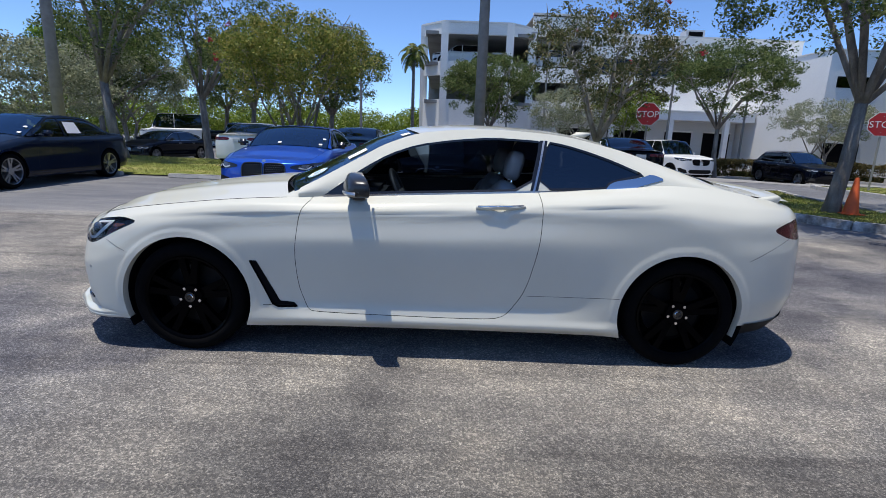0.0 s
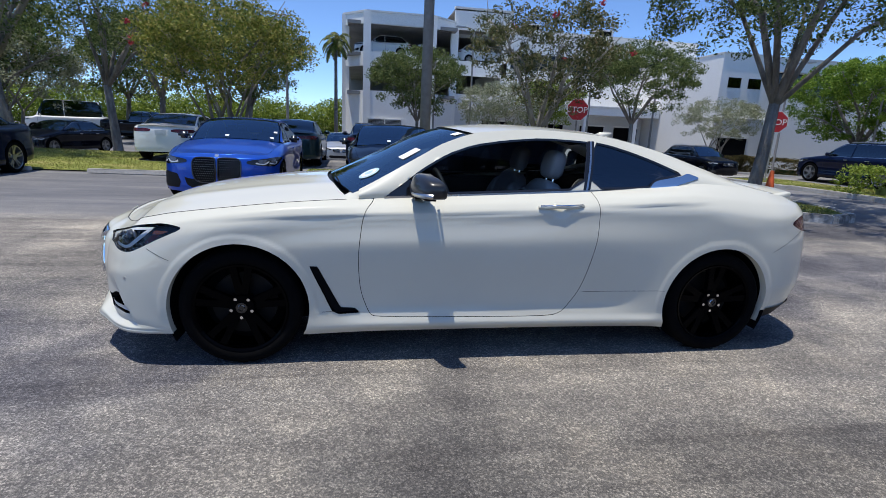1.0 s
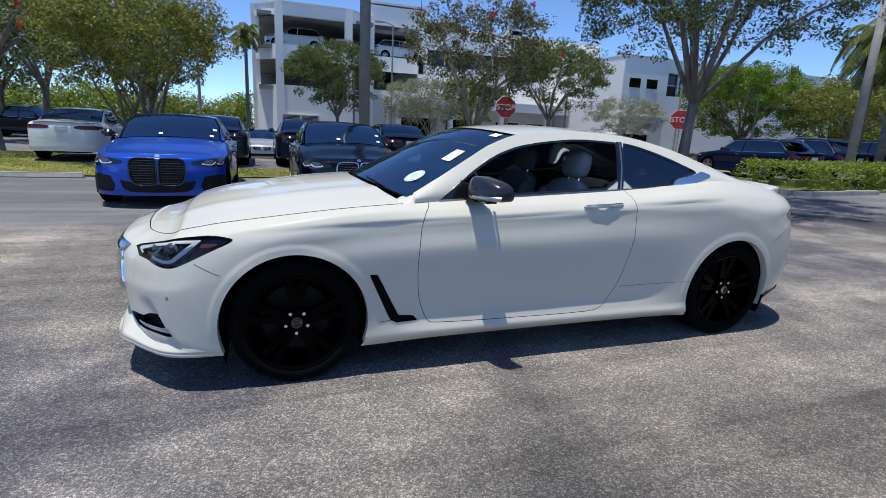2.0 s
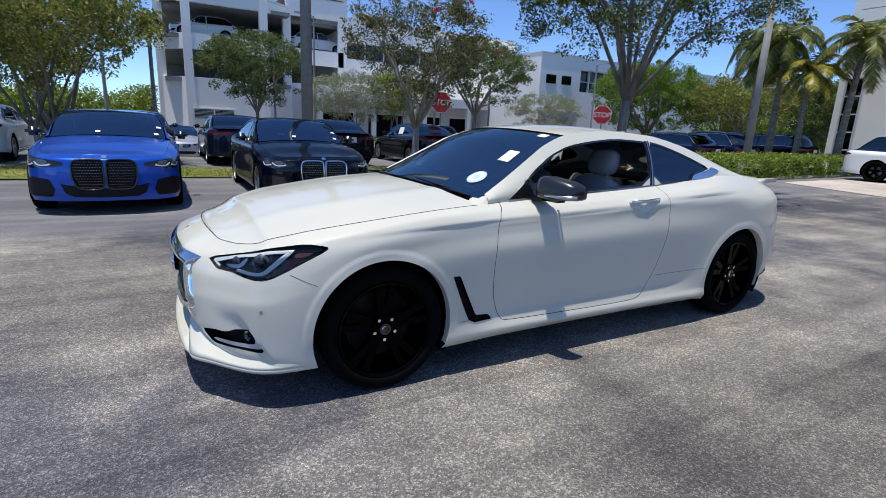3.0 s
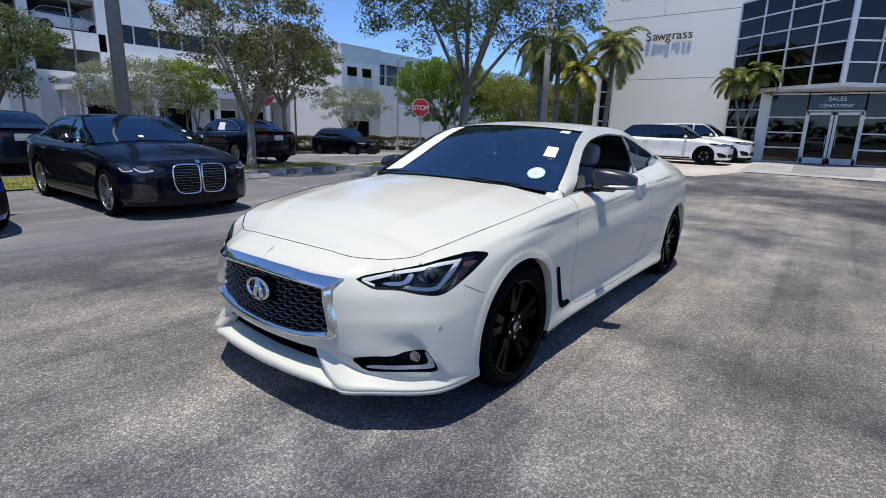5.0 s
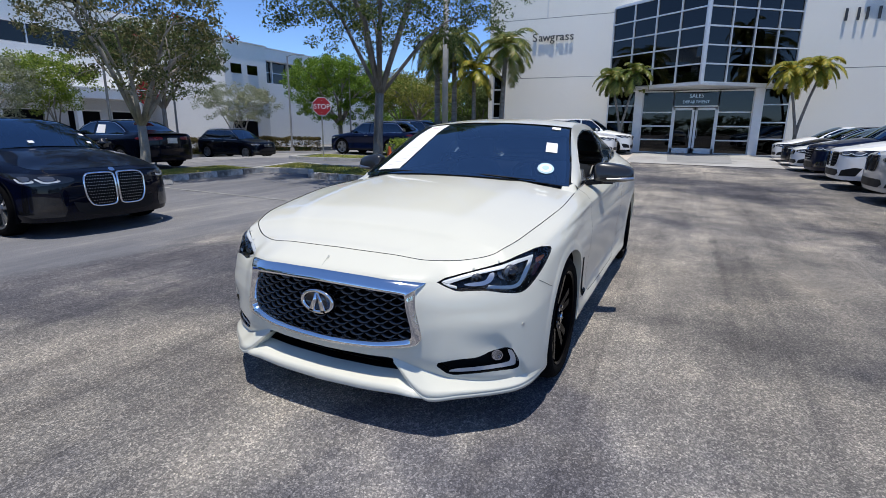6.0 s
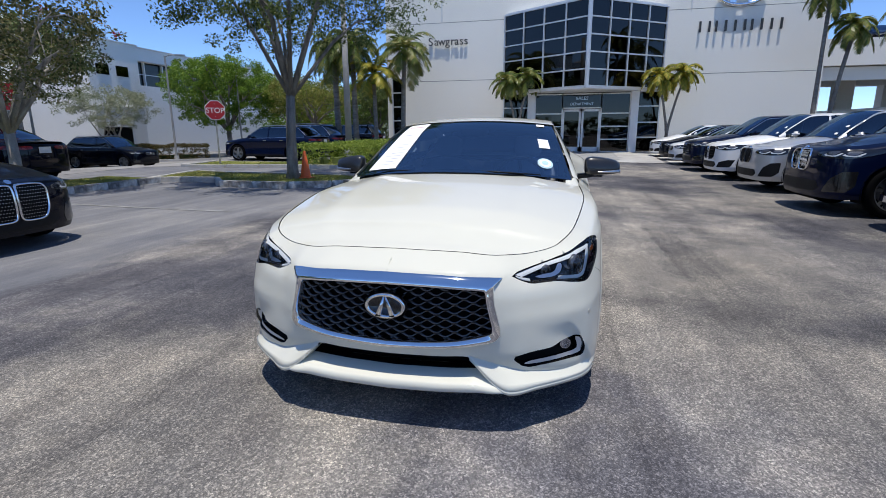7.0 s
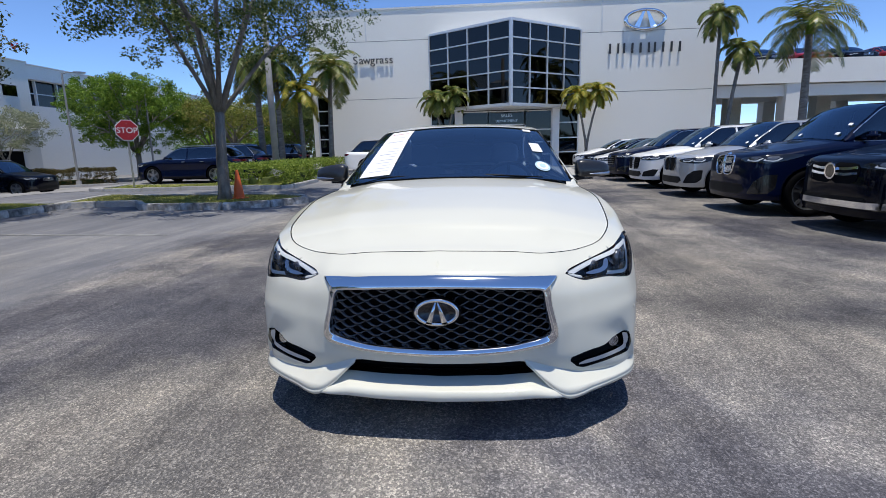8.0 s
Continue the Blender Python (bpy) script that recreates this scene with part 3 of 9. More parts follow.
        V = np.stack([e[:, 0][:, None] + cx[:, None] * (1 - t**2)[None, :], -e[:, 1][:, None] * t[None, :], e[:, 2][:, None] - sink + cz[:, None] * hump[None, :]], -1)
        n = len(ss)
        idx = np.arange(n * nt).reshape(n, nt)
        F = np.stack([idx[:-1, :-1], idx[1:, :-1], idx[1:, 1:], idx[:-1, 1:]], -1).reshape(-1, 4)
        return V.reshape(-1, 3), F


def circle(cx, cz, r, n=48):
    a = np.linspace(0, 2 * np.pi, n, endpoint=False)
    return np.stack([cx + r * np.cos(a), cz + r * np.sin(a)], 1)


def ribbon(skin, pts, half, lift, n=40):
    """A narrow strip on the skin along (s, z) points."""
    p = np.asarray(pts, float)
    u = np.r_[0, np.cumsum(np.hypot(*np.diff(p, axis=0).T))]
    q = np.linspace(0, u[-1], n)
    a = np.stack([pchip(u, p[:, 0], q), pchip(u, p[:, 1], q)], 1)
    d = np.gradient(a, axis=0)
    nn = np.stack([-d[:, 1], d[:, 0]], 1) / np.maximum(np.linalg.norm(d, axis=1, keepdims=True), 1e-9)
    A, B = a - nn * half, a + nn * half
    V = np.vstack([skin.at(A[:, 0], A[:, 1], -lift), skin.at(B[:, 0], B[:, 1], -lift)])
    F = [(i, i + 1, n + i + 1, n + i) for i in range(n - 1)]
    return V, F


def make_wheel(parent, x, y, z, r, width, rim_r, side, rim_mat, spokes=5, twin=True, dark=True, detail=2):
    """One wheel: tyre, rim with spokes, disc, cap and nuts. side: -1 for the left."""
    hub = new("wheel")
    hub.parent = parent
    hub.matrix_basis = pose(x, y, z) if side < 0 else pose(x, y, z, 0, 0, 180)
    h = width / 2
    n = 56 if detail > 1 else 28
    v, f = lathe([(rim_r, -h * 0.82), (rim_r + 0.012, -h * 0.95), (r - 0.035, -h), (r - 0.012, -h * 0.88), (r, -h * 0.62), (r, 0), (r, h * 0.62), (r - 0.012, h * 0.88), (r - 0.035, h), (rim_r, h * 0.9)], n)
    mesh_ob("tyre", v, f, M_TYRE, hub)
    v, f = lathe([(rim_r * 0.93, -h * 0.45), (rim_r * 0.955, -h * 0.88), (rim_r + 0.002, -h * 0.93), (rim_r + 0.004, -h * 0.80), (rim_r * 0.96, -h * 0.7), (rim_r * 0.90, 0), (rim_r * 0.93, h * 0.9)], n)
    bm = bmesh.new()
    vs = [bm.verts.new(q) for q in v]
    for q in f:
        bm.faces.new([vs[i] for i in q])
    y0 = -h * 0.62
    add_cyl(bm, (0, y0 - 0.012, 0), (0, y0 + 0.05, 0), rim_r * 0.27, rim_r * 0.30, 20)
    for k in range(spokes):
        for off in ((-0.13, 0.13) if twin else (0.0,)):
            a = 2 * math.pi * k / spokes + 0.3
            a0, a1 = a + off * 0.75, a + off * 1.35
            p0 = Vector((math.cos(a0) * rim_r * 0.22, y0 + 0.004, math.sin(a0) * rim_r * 0.22))
            p1 = Vector((math.cos(a1) * rim_r * 0.66, y0 - 0.012, math.sin(a1) * rim_r * 0.66))
            p2 = Vector((math.cos(a1) * rim_r * 0.955, y0 - 0.020, math.sin(a1) * rim_r * 0.955))
            wd = 0.020 if twin else 0.034
            for u, w, k0, k1 in ((p0, p1, 1.15, 0.9), (p1, p2, 0.9, 1.0)):
                d = (w - u).normalized()
                sd = d.cross(Vector((0, 1, 0))).normalized()
                back = Vector((0, 0.035, 0))
                c = [u - sd * wd * k0, u + sd * wd * k0, w + sd * wd * k1, w - sd * wd * k1]
                c += [q + back for q in c]
                c[0] += Vector((0, -0.0, 0))
                b = [bm.verts.new(q) for q in c]
                for q in ((0, 1, 2, 3), (7, 6, 5, 4), (0, 4, 5, 1), (1, 5, 6, 2), (2, 6, 7, 3), (3, 7, 4, 0)):
                    bm.faces.new([b[i] for i in q])
    bmesh.ops.recalc_face_normals(bm, faces=bm.faces)
    rim = part("rim", bm, rim_mat, hub)
    if detail > 0:
        part("brake_disc", cyl_bm((0, h * 0.05, 0), (0, h * 0.05 + 0.025, 0), rim_r * 0.72, None, 28), M_DISC if not dark else M_TRIM, hub)
    # black plate stands in for the shade behind the spokes
    part("shade_back_plate", cyl_bm((0, h * 0.5, 0), (0, h * 0.55, 0), rim_r * 0.93, None, 28), M_VOID, hub)
    if detail > 1:
        part("centre_cap", cyl_bm((0, y0 - 0.022, 0), (0, y0, 0), 0.030, 0.034, 20), M_SATIN if not dark else M_GLOSSBLACK, hub)
        bm = bmesh.new()
        bmesh.ops.create_cone(bm, cap_ends=False, segments=24, radius1=0.019, radius2=0.016, depth=0.004, matrix=Matrix.Translation((0, y0 - 0.024, 0)) @ Matrix.Rotation(radians(90), 4, "X"))
        part("cap_ring", bm, M_CHROME, hub)
        for k in range(5):
            a = 2 * math.pi * k / 5 + 0.9
            c = Vector((math.cos(a) * 0.057, y0 - 0.006, math.sin(a) * 0.057))
            part("wheel_nut", cyl_bm(c + Vector((0, 0.012, 0)), c + Vector((0, -0.012, 0)), 0.0105, 0.009, 6), M_CHROME, hub)
    return hub

# ---- parked vehicles ----
class Gen:
    pass


def car_spec(length, width, height, wb, fo, hood_f, hood_r, belt, cowl, roof0, roof1, deck, tail_z, ground=0.19, tyre=0.33, rim=0.245, square=0.0):
    """A car by its main sizes. x: -nose, +tail, 0 midway between the axles. deck: where the rear window ends."""
    g = Gen()
    x0 = -(wb / 2 + fo)
    x1 = x0 + length
    hw = width / 2
    q = square
    plan = [(x0, 0), (x0 + 0.012, 0.28 * hw), (x0 + 0.05 - 0.02 * q, 0.54 * hw), (x0 + 0.14 - 0.05 * q, 0.76 * hw), (x0 + 0.32 - 0.08 * q, 0.92 * hw), (x0 + 0.6, 0.972 * hw), (-wb / 2 + 0.1, 0.992 * hw), (0, 0.98 * hw), (wb / 2, hw),
            (x1 - 0.5, 0.972 * hw), (x1 - 0.25, 0.89 * hw), (x1 - 0.10, 0.70 * hw), (x1 - 0.02, 0.36 * hw), (x1, 0)]
    g.x0, g.x1, g.hw, g.wb, g.belt, g.height, g.cowl, g.tyre, g.rim, g.tail_z, g.hood_f = x0, x1, hw, wb, belt, height, cowl, tyre, rim, tail_z, hood_f
    probe = Skin(plan, [], [(0, 0, 0), (1, 0, 0)])

    def sx(x):
        return float(probe.s_at_x(x))
    g.sx = sx
    S = probe.total
    sc = sx(x0 + 0.32)
    b = ground
    ks = [0, sc * 0.6, sc, sx(-wb / 2), sx(cowl), sx(0.2), sx(wb / 2), sx(x1 - 0.35), S]

    def lv(zs, os):
        return [(k, z, o) for k, z, o in zip(ks, zs, os)]
    hm = (hood_f + hood_r) / 2
    rb = belt + 0.03
    g.levels = [
        lv([b, b, b, b, b, b, b, b + 0.06, b + 0.08], [0.03] * 9),
        lv([b + 0.1, b + 0.1, b + 0.1, b + 0.09, b + 0.09, b + 0.09, b + 0.09, b + 0.16, b + 0.2], [0, 0, 0, 0, 0, 0, 0, 0, 0]),
        lv([hood_f * 0.62, hood_f * 0.62, hood_f * 0.62, 0.52, 0.55, 0.56, 0.56, tail_z * 0.58, tail_z * 0.58], [0.0, 0.004, 0.008, 0.008, 0.018, 0.018, 0.008, 0.0, 0.0]),
        lv([hood_f - 0.14, hood_f - 0.14, hood_f - 0.13, hm - 0.12, belt - 0.13, belt - 0.12, belt - 0.10, tail_z - 0.15, tail_z - 0.15], [0.012, 0.015, 0.02, 0.004, 0.0, 0.0, 0.002, 0.012, 0.012]),
        lv([hood_f - 0.05, hood_f - 0.05, hood_f - 0.05, hm - 0.045, belt - 0.06, belt - 0.055, belt - 0.04, tail_z - 0.05, tail_z - 0.05], [0.04, 0.045, 0.055, 0.035, 0.028, 0.028, 0.035, 0.045, 0.04]),
        lv([hood_f, hood_f, hood_f + 0.01, hm, belt - 0.01, belt, rb, tail_z, tail_z], [0.15, 0.15, 0.16, 0.15, 0.10, 0.10, 0.12, 0.12, 0.10]),
    ]
    inset = 0.10
    g.rail = [(cowl, hw - inset - 0.06, belt + 0.015), (cowl + (roof0 - cowl) * 0.5, hw - 0.20, belt + (height - belt) * 0.55), (roof0, hw - 0.29, height - 0.055), ((roof0 + roof1) / 2, hw - 0.31, height - 0.03), (roof1, hw - 0.29, height - 0.06),
              (roof1 + (deck - roof1) * 0.5, hw - 0.24, tail_z + (height - tail_z) * 0.52), (deck, hw - 0.20, tail_z + 0.03), (max(x1 - 0.10, deck + 0.06), hw - 0.26, tail_z - 0.005)]
    g.roof0, g.roof1, g.deck = roof0, roof1, deck
    g.skin = Skin(plan, g.levels, g.rail)
    g.sc = sc
    return g


def build_car(name, g, m, paint, label, face="wide", rims=None, fine=0.034, nz=24, group="", trim=None, roof_rails=False, chrome=True, bed=False, category="car", spokes=5, plate_back=True, sheet=0, tags=0, pillars=None):
    """A parked vehicle with its panels, glass, lamps and wheels as parts."""
    car = thing(name, m, label, category, group)
    sk, hw, wb = g.skin, g.hw, g.wb
    S = sk.total
    trim = trim or M_TRIM
    rims = rims or M_RIM
    R = g.tyre + 0.045
    arches = [circle(g.sx(-wb / 2), g.tyre, R, 36), circle(g.sx(wb / 2), g.tyre, R, 36)]
    V, F = sk.sheet(0, S, fine, nz, arches)
    welded("body_shell", *mirrored(V, F), paint, car)
    # liners are near-black, the wells' shade being in the colour
    for x in (-wb / 2, wb / 2):
        for sg in (-1, 1):
            ang = np.linspace(-0.4, math.pi + 0.4, 16)
            V = [(x + (R + 0.02) * math.cos(t), sg * w, g.tyre + (R + 0.02) * math.sin(t)) for w in (hw - 0.03, hw - 0.32) for t in ang]
            k = len(ang)
            mesh_ob("wheel_liner", V, [(i, i + 1, k + i + 1, k + i) for i in range(k - 1)] + [tuple(k + i for i in range(k))], M_VOID, car)
            make_wheel(car, x, sg * (hw - 0.13), g.tyre, g.tyre, 0.23, g.rim, sg, rims, spokes, True, False, 1)
    bm = box_bm((0, 0, 0.27), (g.x1 - g.x0 - 0.5, 1.0, 0.12), 0.03)
    add_box(bm, (0, 0, 0.27), (wb - 2 * R - 0.1, 2 * hw - 0.15, 0.12), 0.03)
    # underside darkened in colour for the shade beneath the car
    part("floor_pan", bm, M_VOID, car)
    se = g.sx(g.cowl + 0.02)
    V, F = sk.hood(0.0, se, 0.06, [(0, 0.0), (g.sc, 0.03), (g.sx(-wb / 2), 0.055), (se, 0.06)], [(0, 0), (g.sc, 0), (se, -0.10)], 26, 0.004, 0.0, 2.4, 0.08)
    welded("bonnet", V, F, paint, car)
    crown = [(g.cowl, 0.05), (g.roof0, 0.035), (g.roof1, 0.035), (g.deck, 0.04), (g.x1, 0.01)]
    bow = [(g.cowl, -0.10), (g.roof0, -0.09), ((g.roof0 + g.roof1) / 2, 0.0), (g.roof1, 0.06), (g.deck, 0.09), (g.x1, 0.08)]
    mesh_ob("windshield", *sk.over(g.cowl, g.roof0, 0.06, crown, bow, 18, 0.02, 0.004), M_SCREEN, car)
    mesh_ob("roof", *sk.over(g.roof0, g.roof1, 0.08, crown, bow, 20), paint, car)
    mesh_ob("rear_window", *sk.over(g.roof1, g.deck, 0.06, crown, bow, 18, 0.02, 0.004), M_TINT, car)
    xe = max(g.x1 - 0.10, g.deck + 0.06)
    mesh_ob("boot_lid" if not bed else "truck_bed", *sk.over(g.deck, xe, 0.06, crown, bow, 18), paint if not bed else M_VOID, car)
    # side glass
    xs = np.linspace(g.cowl + 0.16, g.deck - 0.10, 40)
    zr, zb = sk.rail_at(xs)[:, 2] - 0.045, sk.belt(xs)[:, 2] + 0.012
    ok = zr > zb + 0.03
    xs, zr, zb = xs[ok], zr[ok], zb[ok]
    mid = 0.16 if not bed else -0.05
    glass = []
    for a, b in ((xs[0], mid - 0.025), (mid + 0.025, xs[-1])):
        sel = (xs >= a) & (xs <= b)
        if sel.sum() < 3:
            continue
        u = np.linspace(a, b, 18)
        p = np.vstack([np.stack([u, np.interp(u, xs, zb)], 1), np.stack([u[::-1], np.interp(u, xs, zr)[::-1]], 1)])
        glass.append(p)
    V, F = sk.cabin(g.cowl + 0.02, xe, 0.034, 14, glass)
    for sg in (1, -1):
        k = np.array([1, sg, 1])
        mesh_ob("cabin_side", np.asarray(V) * k, F if sg > 0 else [f[::-1] for f in F], pillars or paint, car)
        for p in glass:
            W, G = sk.cabin(g.cowl + 0.02, xe, 0.034, 14, keep=grow(p, 0.01), extra=0.008)
            mesh_ob("side_window", np.asarray(W) * k, G if sg > 0 else [f[::-1] for f in G], M_TINT, car)
            a, b = p, grow(p, 0.014)
            W = np.vstack([sk.cabin_pt(a[:, 0], a[:, 1], -0.001), sk.cabin_pt(b[:, 0], b[:, 1], -0.003)])
            n = len(a)
            mesh_ob("window_trim", W * k, [(i, (i + 1) % n, n + (i + 1) % n, n + i) for i in range(n)], M_SATIN if chrome else M_GLOSSBLACK, car)
        # doors: shut lines and handles
        for xd, zt in ((g.cowl + 0.10, g.belt - 0.03), (mid + 0.05, g.belt - 0.01), (wb / 2 - R - 0.02, g.belt)):
            sd = g.sx(xd)
            W, G = ribbon(sk, [(sd, 0.32), (sd + 0.005, 0.55), (sd, zt)], 0.003, 0.001, 14)
            mesh_ob("shut_line", W * k, G, M_TRIM, car)
        W, G = ribbon(sk, [(g.sx(-wb / 2 + R + 0.06), 0.275), (g.sx(0), 0.275), (g.sx(wb / 2 - R - 0.06), 0.275)], 0.03, 0.002, 20)
        mesh_ob("sill_trim", W * k, G, trim, car)
        for xd in (mid - 0.12, wb / 2 - R - 0.12):
            c = sk.at(np.array([g.sx(xd)]), np.array([g.belt - 0.11]))[0] * k
            part("door_handle", box_bm((c[0], c[1] * 1.012, c[2]), (0.18, 0.03, 0.022), 0.008), paint if not chrome else M_SATIN, car)
        # mirrors
        xm = g.cowl + 0.30
        bm = box_bm((xm, -sg * (hw + 0.06), g.belt + 0.075), (0.13, 0.19, 0.125), 0.04)
        add_box(bm, (xm, -sg * (hw - 0.07), g.belt + 0.03), (0.08, 0.10, 0.03), 0.01)
        part("door_mirror", bm, paint if face != "kidney_big" else M_GLOSSBLACK, car, "", True)
        # head and tail lamps
        z = g.hood_f - 0.095
        lp = soften([(g.sc * 0.46, z - 0.040), (g.sc * 0.90, z - 0.082), (g.sc * 1.12, z - 0.055), (g.sc * 1.48, z + 0.060), (g.sc * 1.0, z + 0.066), (g.sc * 0.48, z + 0.020)], 2)
        lo = new("headlight")
        lo.parent = car
        W, G = sk.patch(lp, -0.003, 0.03)
        mesh_ob("lens", W * k, G if sg > 0 else [f[::-1] for f in G], M_GLOSSBLACK, lo)
        for cs in (0.66, 0.92):
            dl = soften([(g.sc * (cs - 0.02), z + 0.004), (g.sc * (cs - 0.06), z - 0.034), (g.sc * (cs + 0.12), z - 0.052), (g.sc * (cs + 0.22), z + 0.006), (g.sc * (cs + 0.185), z + 0.008), (g.sc * (cs + 0.10), z - 0.034), (g.sc * (cs - 0.02), z - 0.020)], 1)
            W, G = sk.patch(dl, -0.006, 0.012)
            mesh_ob("light_guide", W * k, G if sg > 0 else [f[::-1] for f in G], M_DRL, lo)
            rf = soften([(g.sc * (cs - 0.01), z - 0.010), (g.sc * (cs + 0.09), z - 0.032), (g.sc * (cs + 0.20), z + 0.034), (g.sc * (cs + 0.02), z + 0.032)], 1)
            W, G = sk.patch(rf, -0.005, 0.012)
            mesh_ob("reflector", W * k, G if sg > 0 else [f[::-1] for f in G], M_BEZEL, lo)
        zt = g.tail_z - 0.13
        s1 = g.sx(g.x1 - 0.42)
        tp = soften([(s1, zt + 0.01), (s1 + 0.18, zt + 0.055), (S - 0.28, zt + 0.05), (S - 0.28, zt - 0.045), (s1 + 0.2, zt - 0.055)], 2)
        W, G = sk.patch(tp, -0.003, 0.03)
        mesh_ob("tail_light", W * k, G if sg > 0 else [f[::-1] for f in G], M_TAIL, car)
        # lower side intake
        kz = g.hood_f / 0.80
        if face == "kidney_big":
            ip = crisp([(g.sc * 0.62, 0.25), (g.sc * 0.95, 0.25), (g.sc * 1.10, 0.30), (g.sc * 1.14, 0.46), (g.sc * 0.88, 0.50), (g.sc * 0.64, 0.47), (g.sc * 0.58, 0.34)])
        elif face == "kidney":
            ip = crisp([(g.sc * 0.66, 0.28 * kz), (g.sc * 0.96, 0.29 * kz), (g.sc * 1.06, 0.36 * kz), (g.sc * 1.08, 0.53 * kz), (g.sc * 0.90, 0.52 * kz), (g.sc * 0.76, 0.44 * kz)])
        else:
            ip = crisp([(g.sc * 0.64, 0.28 * kz), (g.sc * 1.00, 0.29 * kz), (g.sc * 1.10, 0.44 * kz), (g.sc * 0.96, 0.45 * kz), (g.sc * 0.70, 0.39 * kz)])
        W, G = sk.patch(ip, -0.003, 0.022)
        mesh_ob("bumper_vent", W * k, G if sg > 0 else [f[::-1] for f in G], M_TRIM if paint not in (P_BLACK, P_NAVY) else M_GLOSSBLACK, car)
    # the face
    zc = g.hood_f - 0.02
    gr = new("grille")
    gr.parent = car

    def double(poly, depth, nm, mat_, ds=0.03):
        W, G = sk.patch(poly, depth, ds)
        mesh_ob(nm, W, G, mat_, gr)
        mesh_ob(nm, W * np.array([1, -1, 1]), [f[::-1] for f in G], mat_, gr)
    if face in ("kidney_big", "kidney"):
        h = 0.41 if face == "kidney_big" else 0.30 * g.hood_f / 0.9
        w = 0.365 if face == "kidney_big" else 0.31
        p = soften([(0.022, zc - 0.055), (0.05, zc - 0.03), (w - 0.05, zc - 0.03), (w, zc - 0.09), (w - 0.01, zc - h * 0.72), (w - 0.07, zc - h), (0.05, zc - h), (0.022, zc - h + 0.05)], 2)
        double(p, -0.004, "grille_opening", M_VOID)
        a, b = p, grow(p, 0.014)
        for sg in (1, -1):
            k = np.array([1, sg, 1])
            W = np.vstack([sk.at(grow(p, -0.004)[:, 0], grow(p, -0.004)[:, 1], -0.006), sk.at(a[:, 0], a[:, 1], -0.024), sk.at(b[:, 0], b[:, 1], -0.02), sk.at(b[:, 0], b[:, 1], 0.002)])
            n = len(a)
            G = [(r * n + i, r * n + (i + 1) % n, (r + 1) * n + (i + 1) % n, (r + 1) * n + i) for r in range(3) for i in range(n)]
            mesh_ob("kidney_surround", W * k, G if sg > 0 else [f[::-1] for f in G], M_CHROME if chrome else M_GLOSSBLACK, gr)
        if face == "kidney_big":
            W, G = [], []
            for r in range(10):
                for c in range(11):
                    yy = 0.045 + c * 0.030 + (0.015 if r % 2 else 0)
                    zz = zc - 0.06 - r * 0.036
                    d, _ = poly_field(np.array([(yy, zz)]), grow(p, -0.014))
                    if d[0] <= 0:
                        continue
                    q = sk.at(np.array([yy - 0.0095, yy, yy + 0.0095, yy]), np.array([zz, zz - 0.0045, zz, zz + 0.0045]), -0.012)
                    for sg in (1, -1):
                        o = len(W)
                        W.extend(q * np.array([1, sg, 1]))
                        G.append((o, o + 1, o + 2, o + 3))
            mesh_ob("grille_studs", W, G, M_SATIN if chrome else M_RIM, gr)
        else:
            for c in range(7):
                yy = 0.05 + c * 0.032
                W, G = ribbon(sk, [(yy, zc - h + 0.03), (yy, zc - h / 2), (yy, zc - 0.05)], 0.007, 0.016, 6)
                for sg in (1, -1):
                    mesh_ob("grille_slat", W * np.array([1, sg, 1]), G, M_CHROME if chrome else M_TRIM, gr)
    elif face == "star":
        p = soften([(0, zc - 0.05), (0.42, zc - 0.06), (0.46, zc - 0.16), (0.40, zc - 0.31), (0, zc - 0.32)], 1)
        double(p, -0.004, "grille_opening", M_VOID)
        for zz in (zc - 0.13, zc - 0.20):
            W, G = ribbon(sk, [(0.0, zz), (0.2, zz), (0.43, zz + 0.02)], 0.016, 0.018, 14)
            for sg in (1, -1):
                mesh_ob("grille_slat", W * np.array([1, sg, 1]), G, M_CHROME, gr)
        bm = cyl_bm((g.x0 - 0.03, 0, zc - 0.165), (g.x0 + 0.0, 0, zc - 0.165), 0.105, 0.10, 28)
        part("badge", bm, M_CHROME, gr, "plain round chrome badge")
        part("badge_disc", cyl_bm((g.x0 - 0.032, 0, zc - 0.165), (g.x0 - 0.028, 0, zc - 0.165), 0.082, 0.082, 28), M_GLOSSBLACK, gr)
        W, G = ribbon(sk, [(0.0, 0.40), (0.5, 0.40), (g.sc * 0.8, 0.405), (g.sc * 1.02, 0.44)], 0.040, 0.030, 24)
        for sg in (1, -1):
            mesh_ob("bumper_blade", W * np.array([1, sg, 1]), G, M_CHROME, gr)
    else:
        hh = {"wide": 0.17, "tall": 0.34, "truck": 0.30}[face]
        wg = 0.40 if face == "wide" else 0.52
        p = soften([(-0.3, zc - 0.06), (0, zc - 0.06), (wg - 0.08, zc - 0.06), (wg, zc - 0.10), (wg - 0.07, zc - hh - 0.04), (0, zc - hh - 0.06), (-0.3, zc - hh - 0.06)], 1)
        p = p[p[:, 0] >= -0.001]
        double(p, -0.004, "grille_opening", M_VOID)
        for r in range(5):
            zz = zc - 0.085 - r * hh / 5.2
            W, G = ribbon(sk, [(0.0, zz), (0.2, zz), (wg - 0.09, zz + 0.004)], 0.006, 0.012, 10)
            for sg in (1, -1):
                mesh_ob("grille_slat", W * np.array([1, sg, 1]), G, M_SATIN if chrome else M_TRIM, gr)
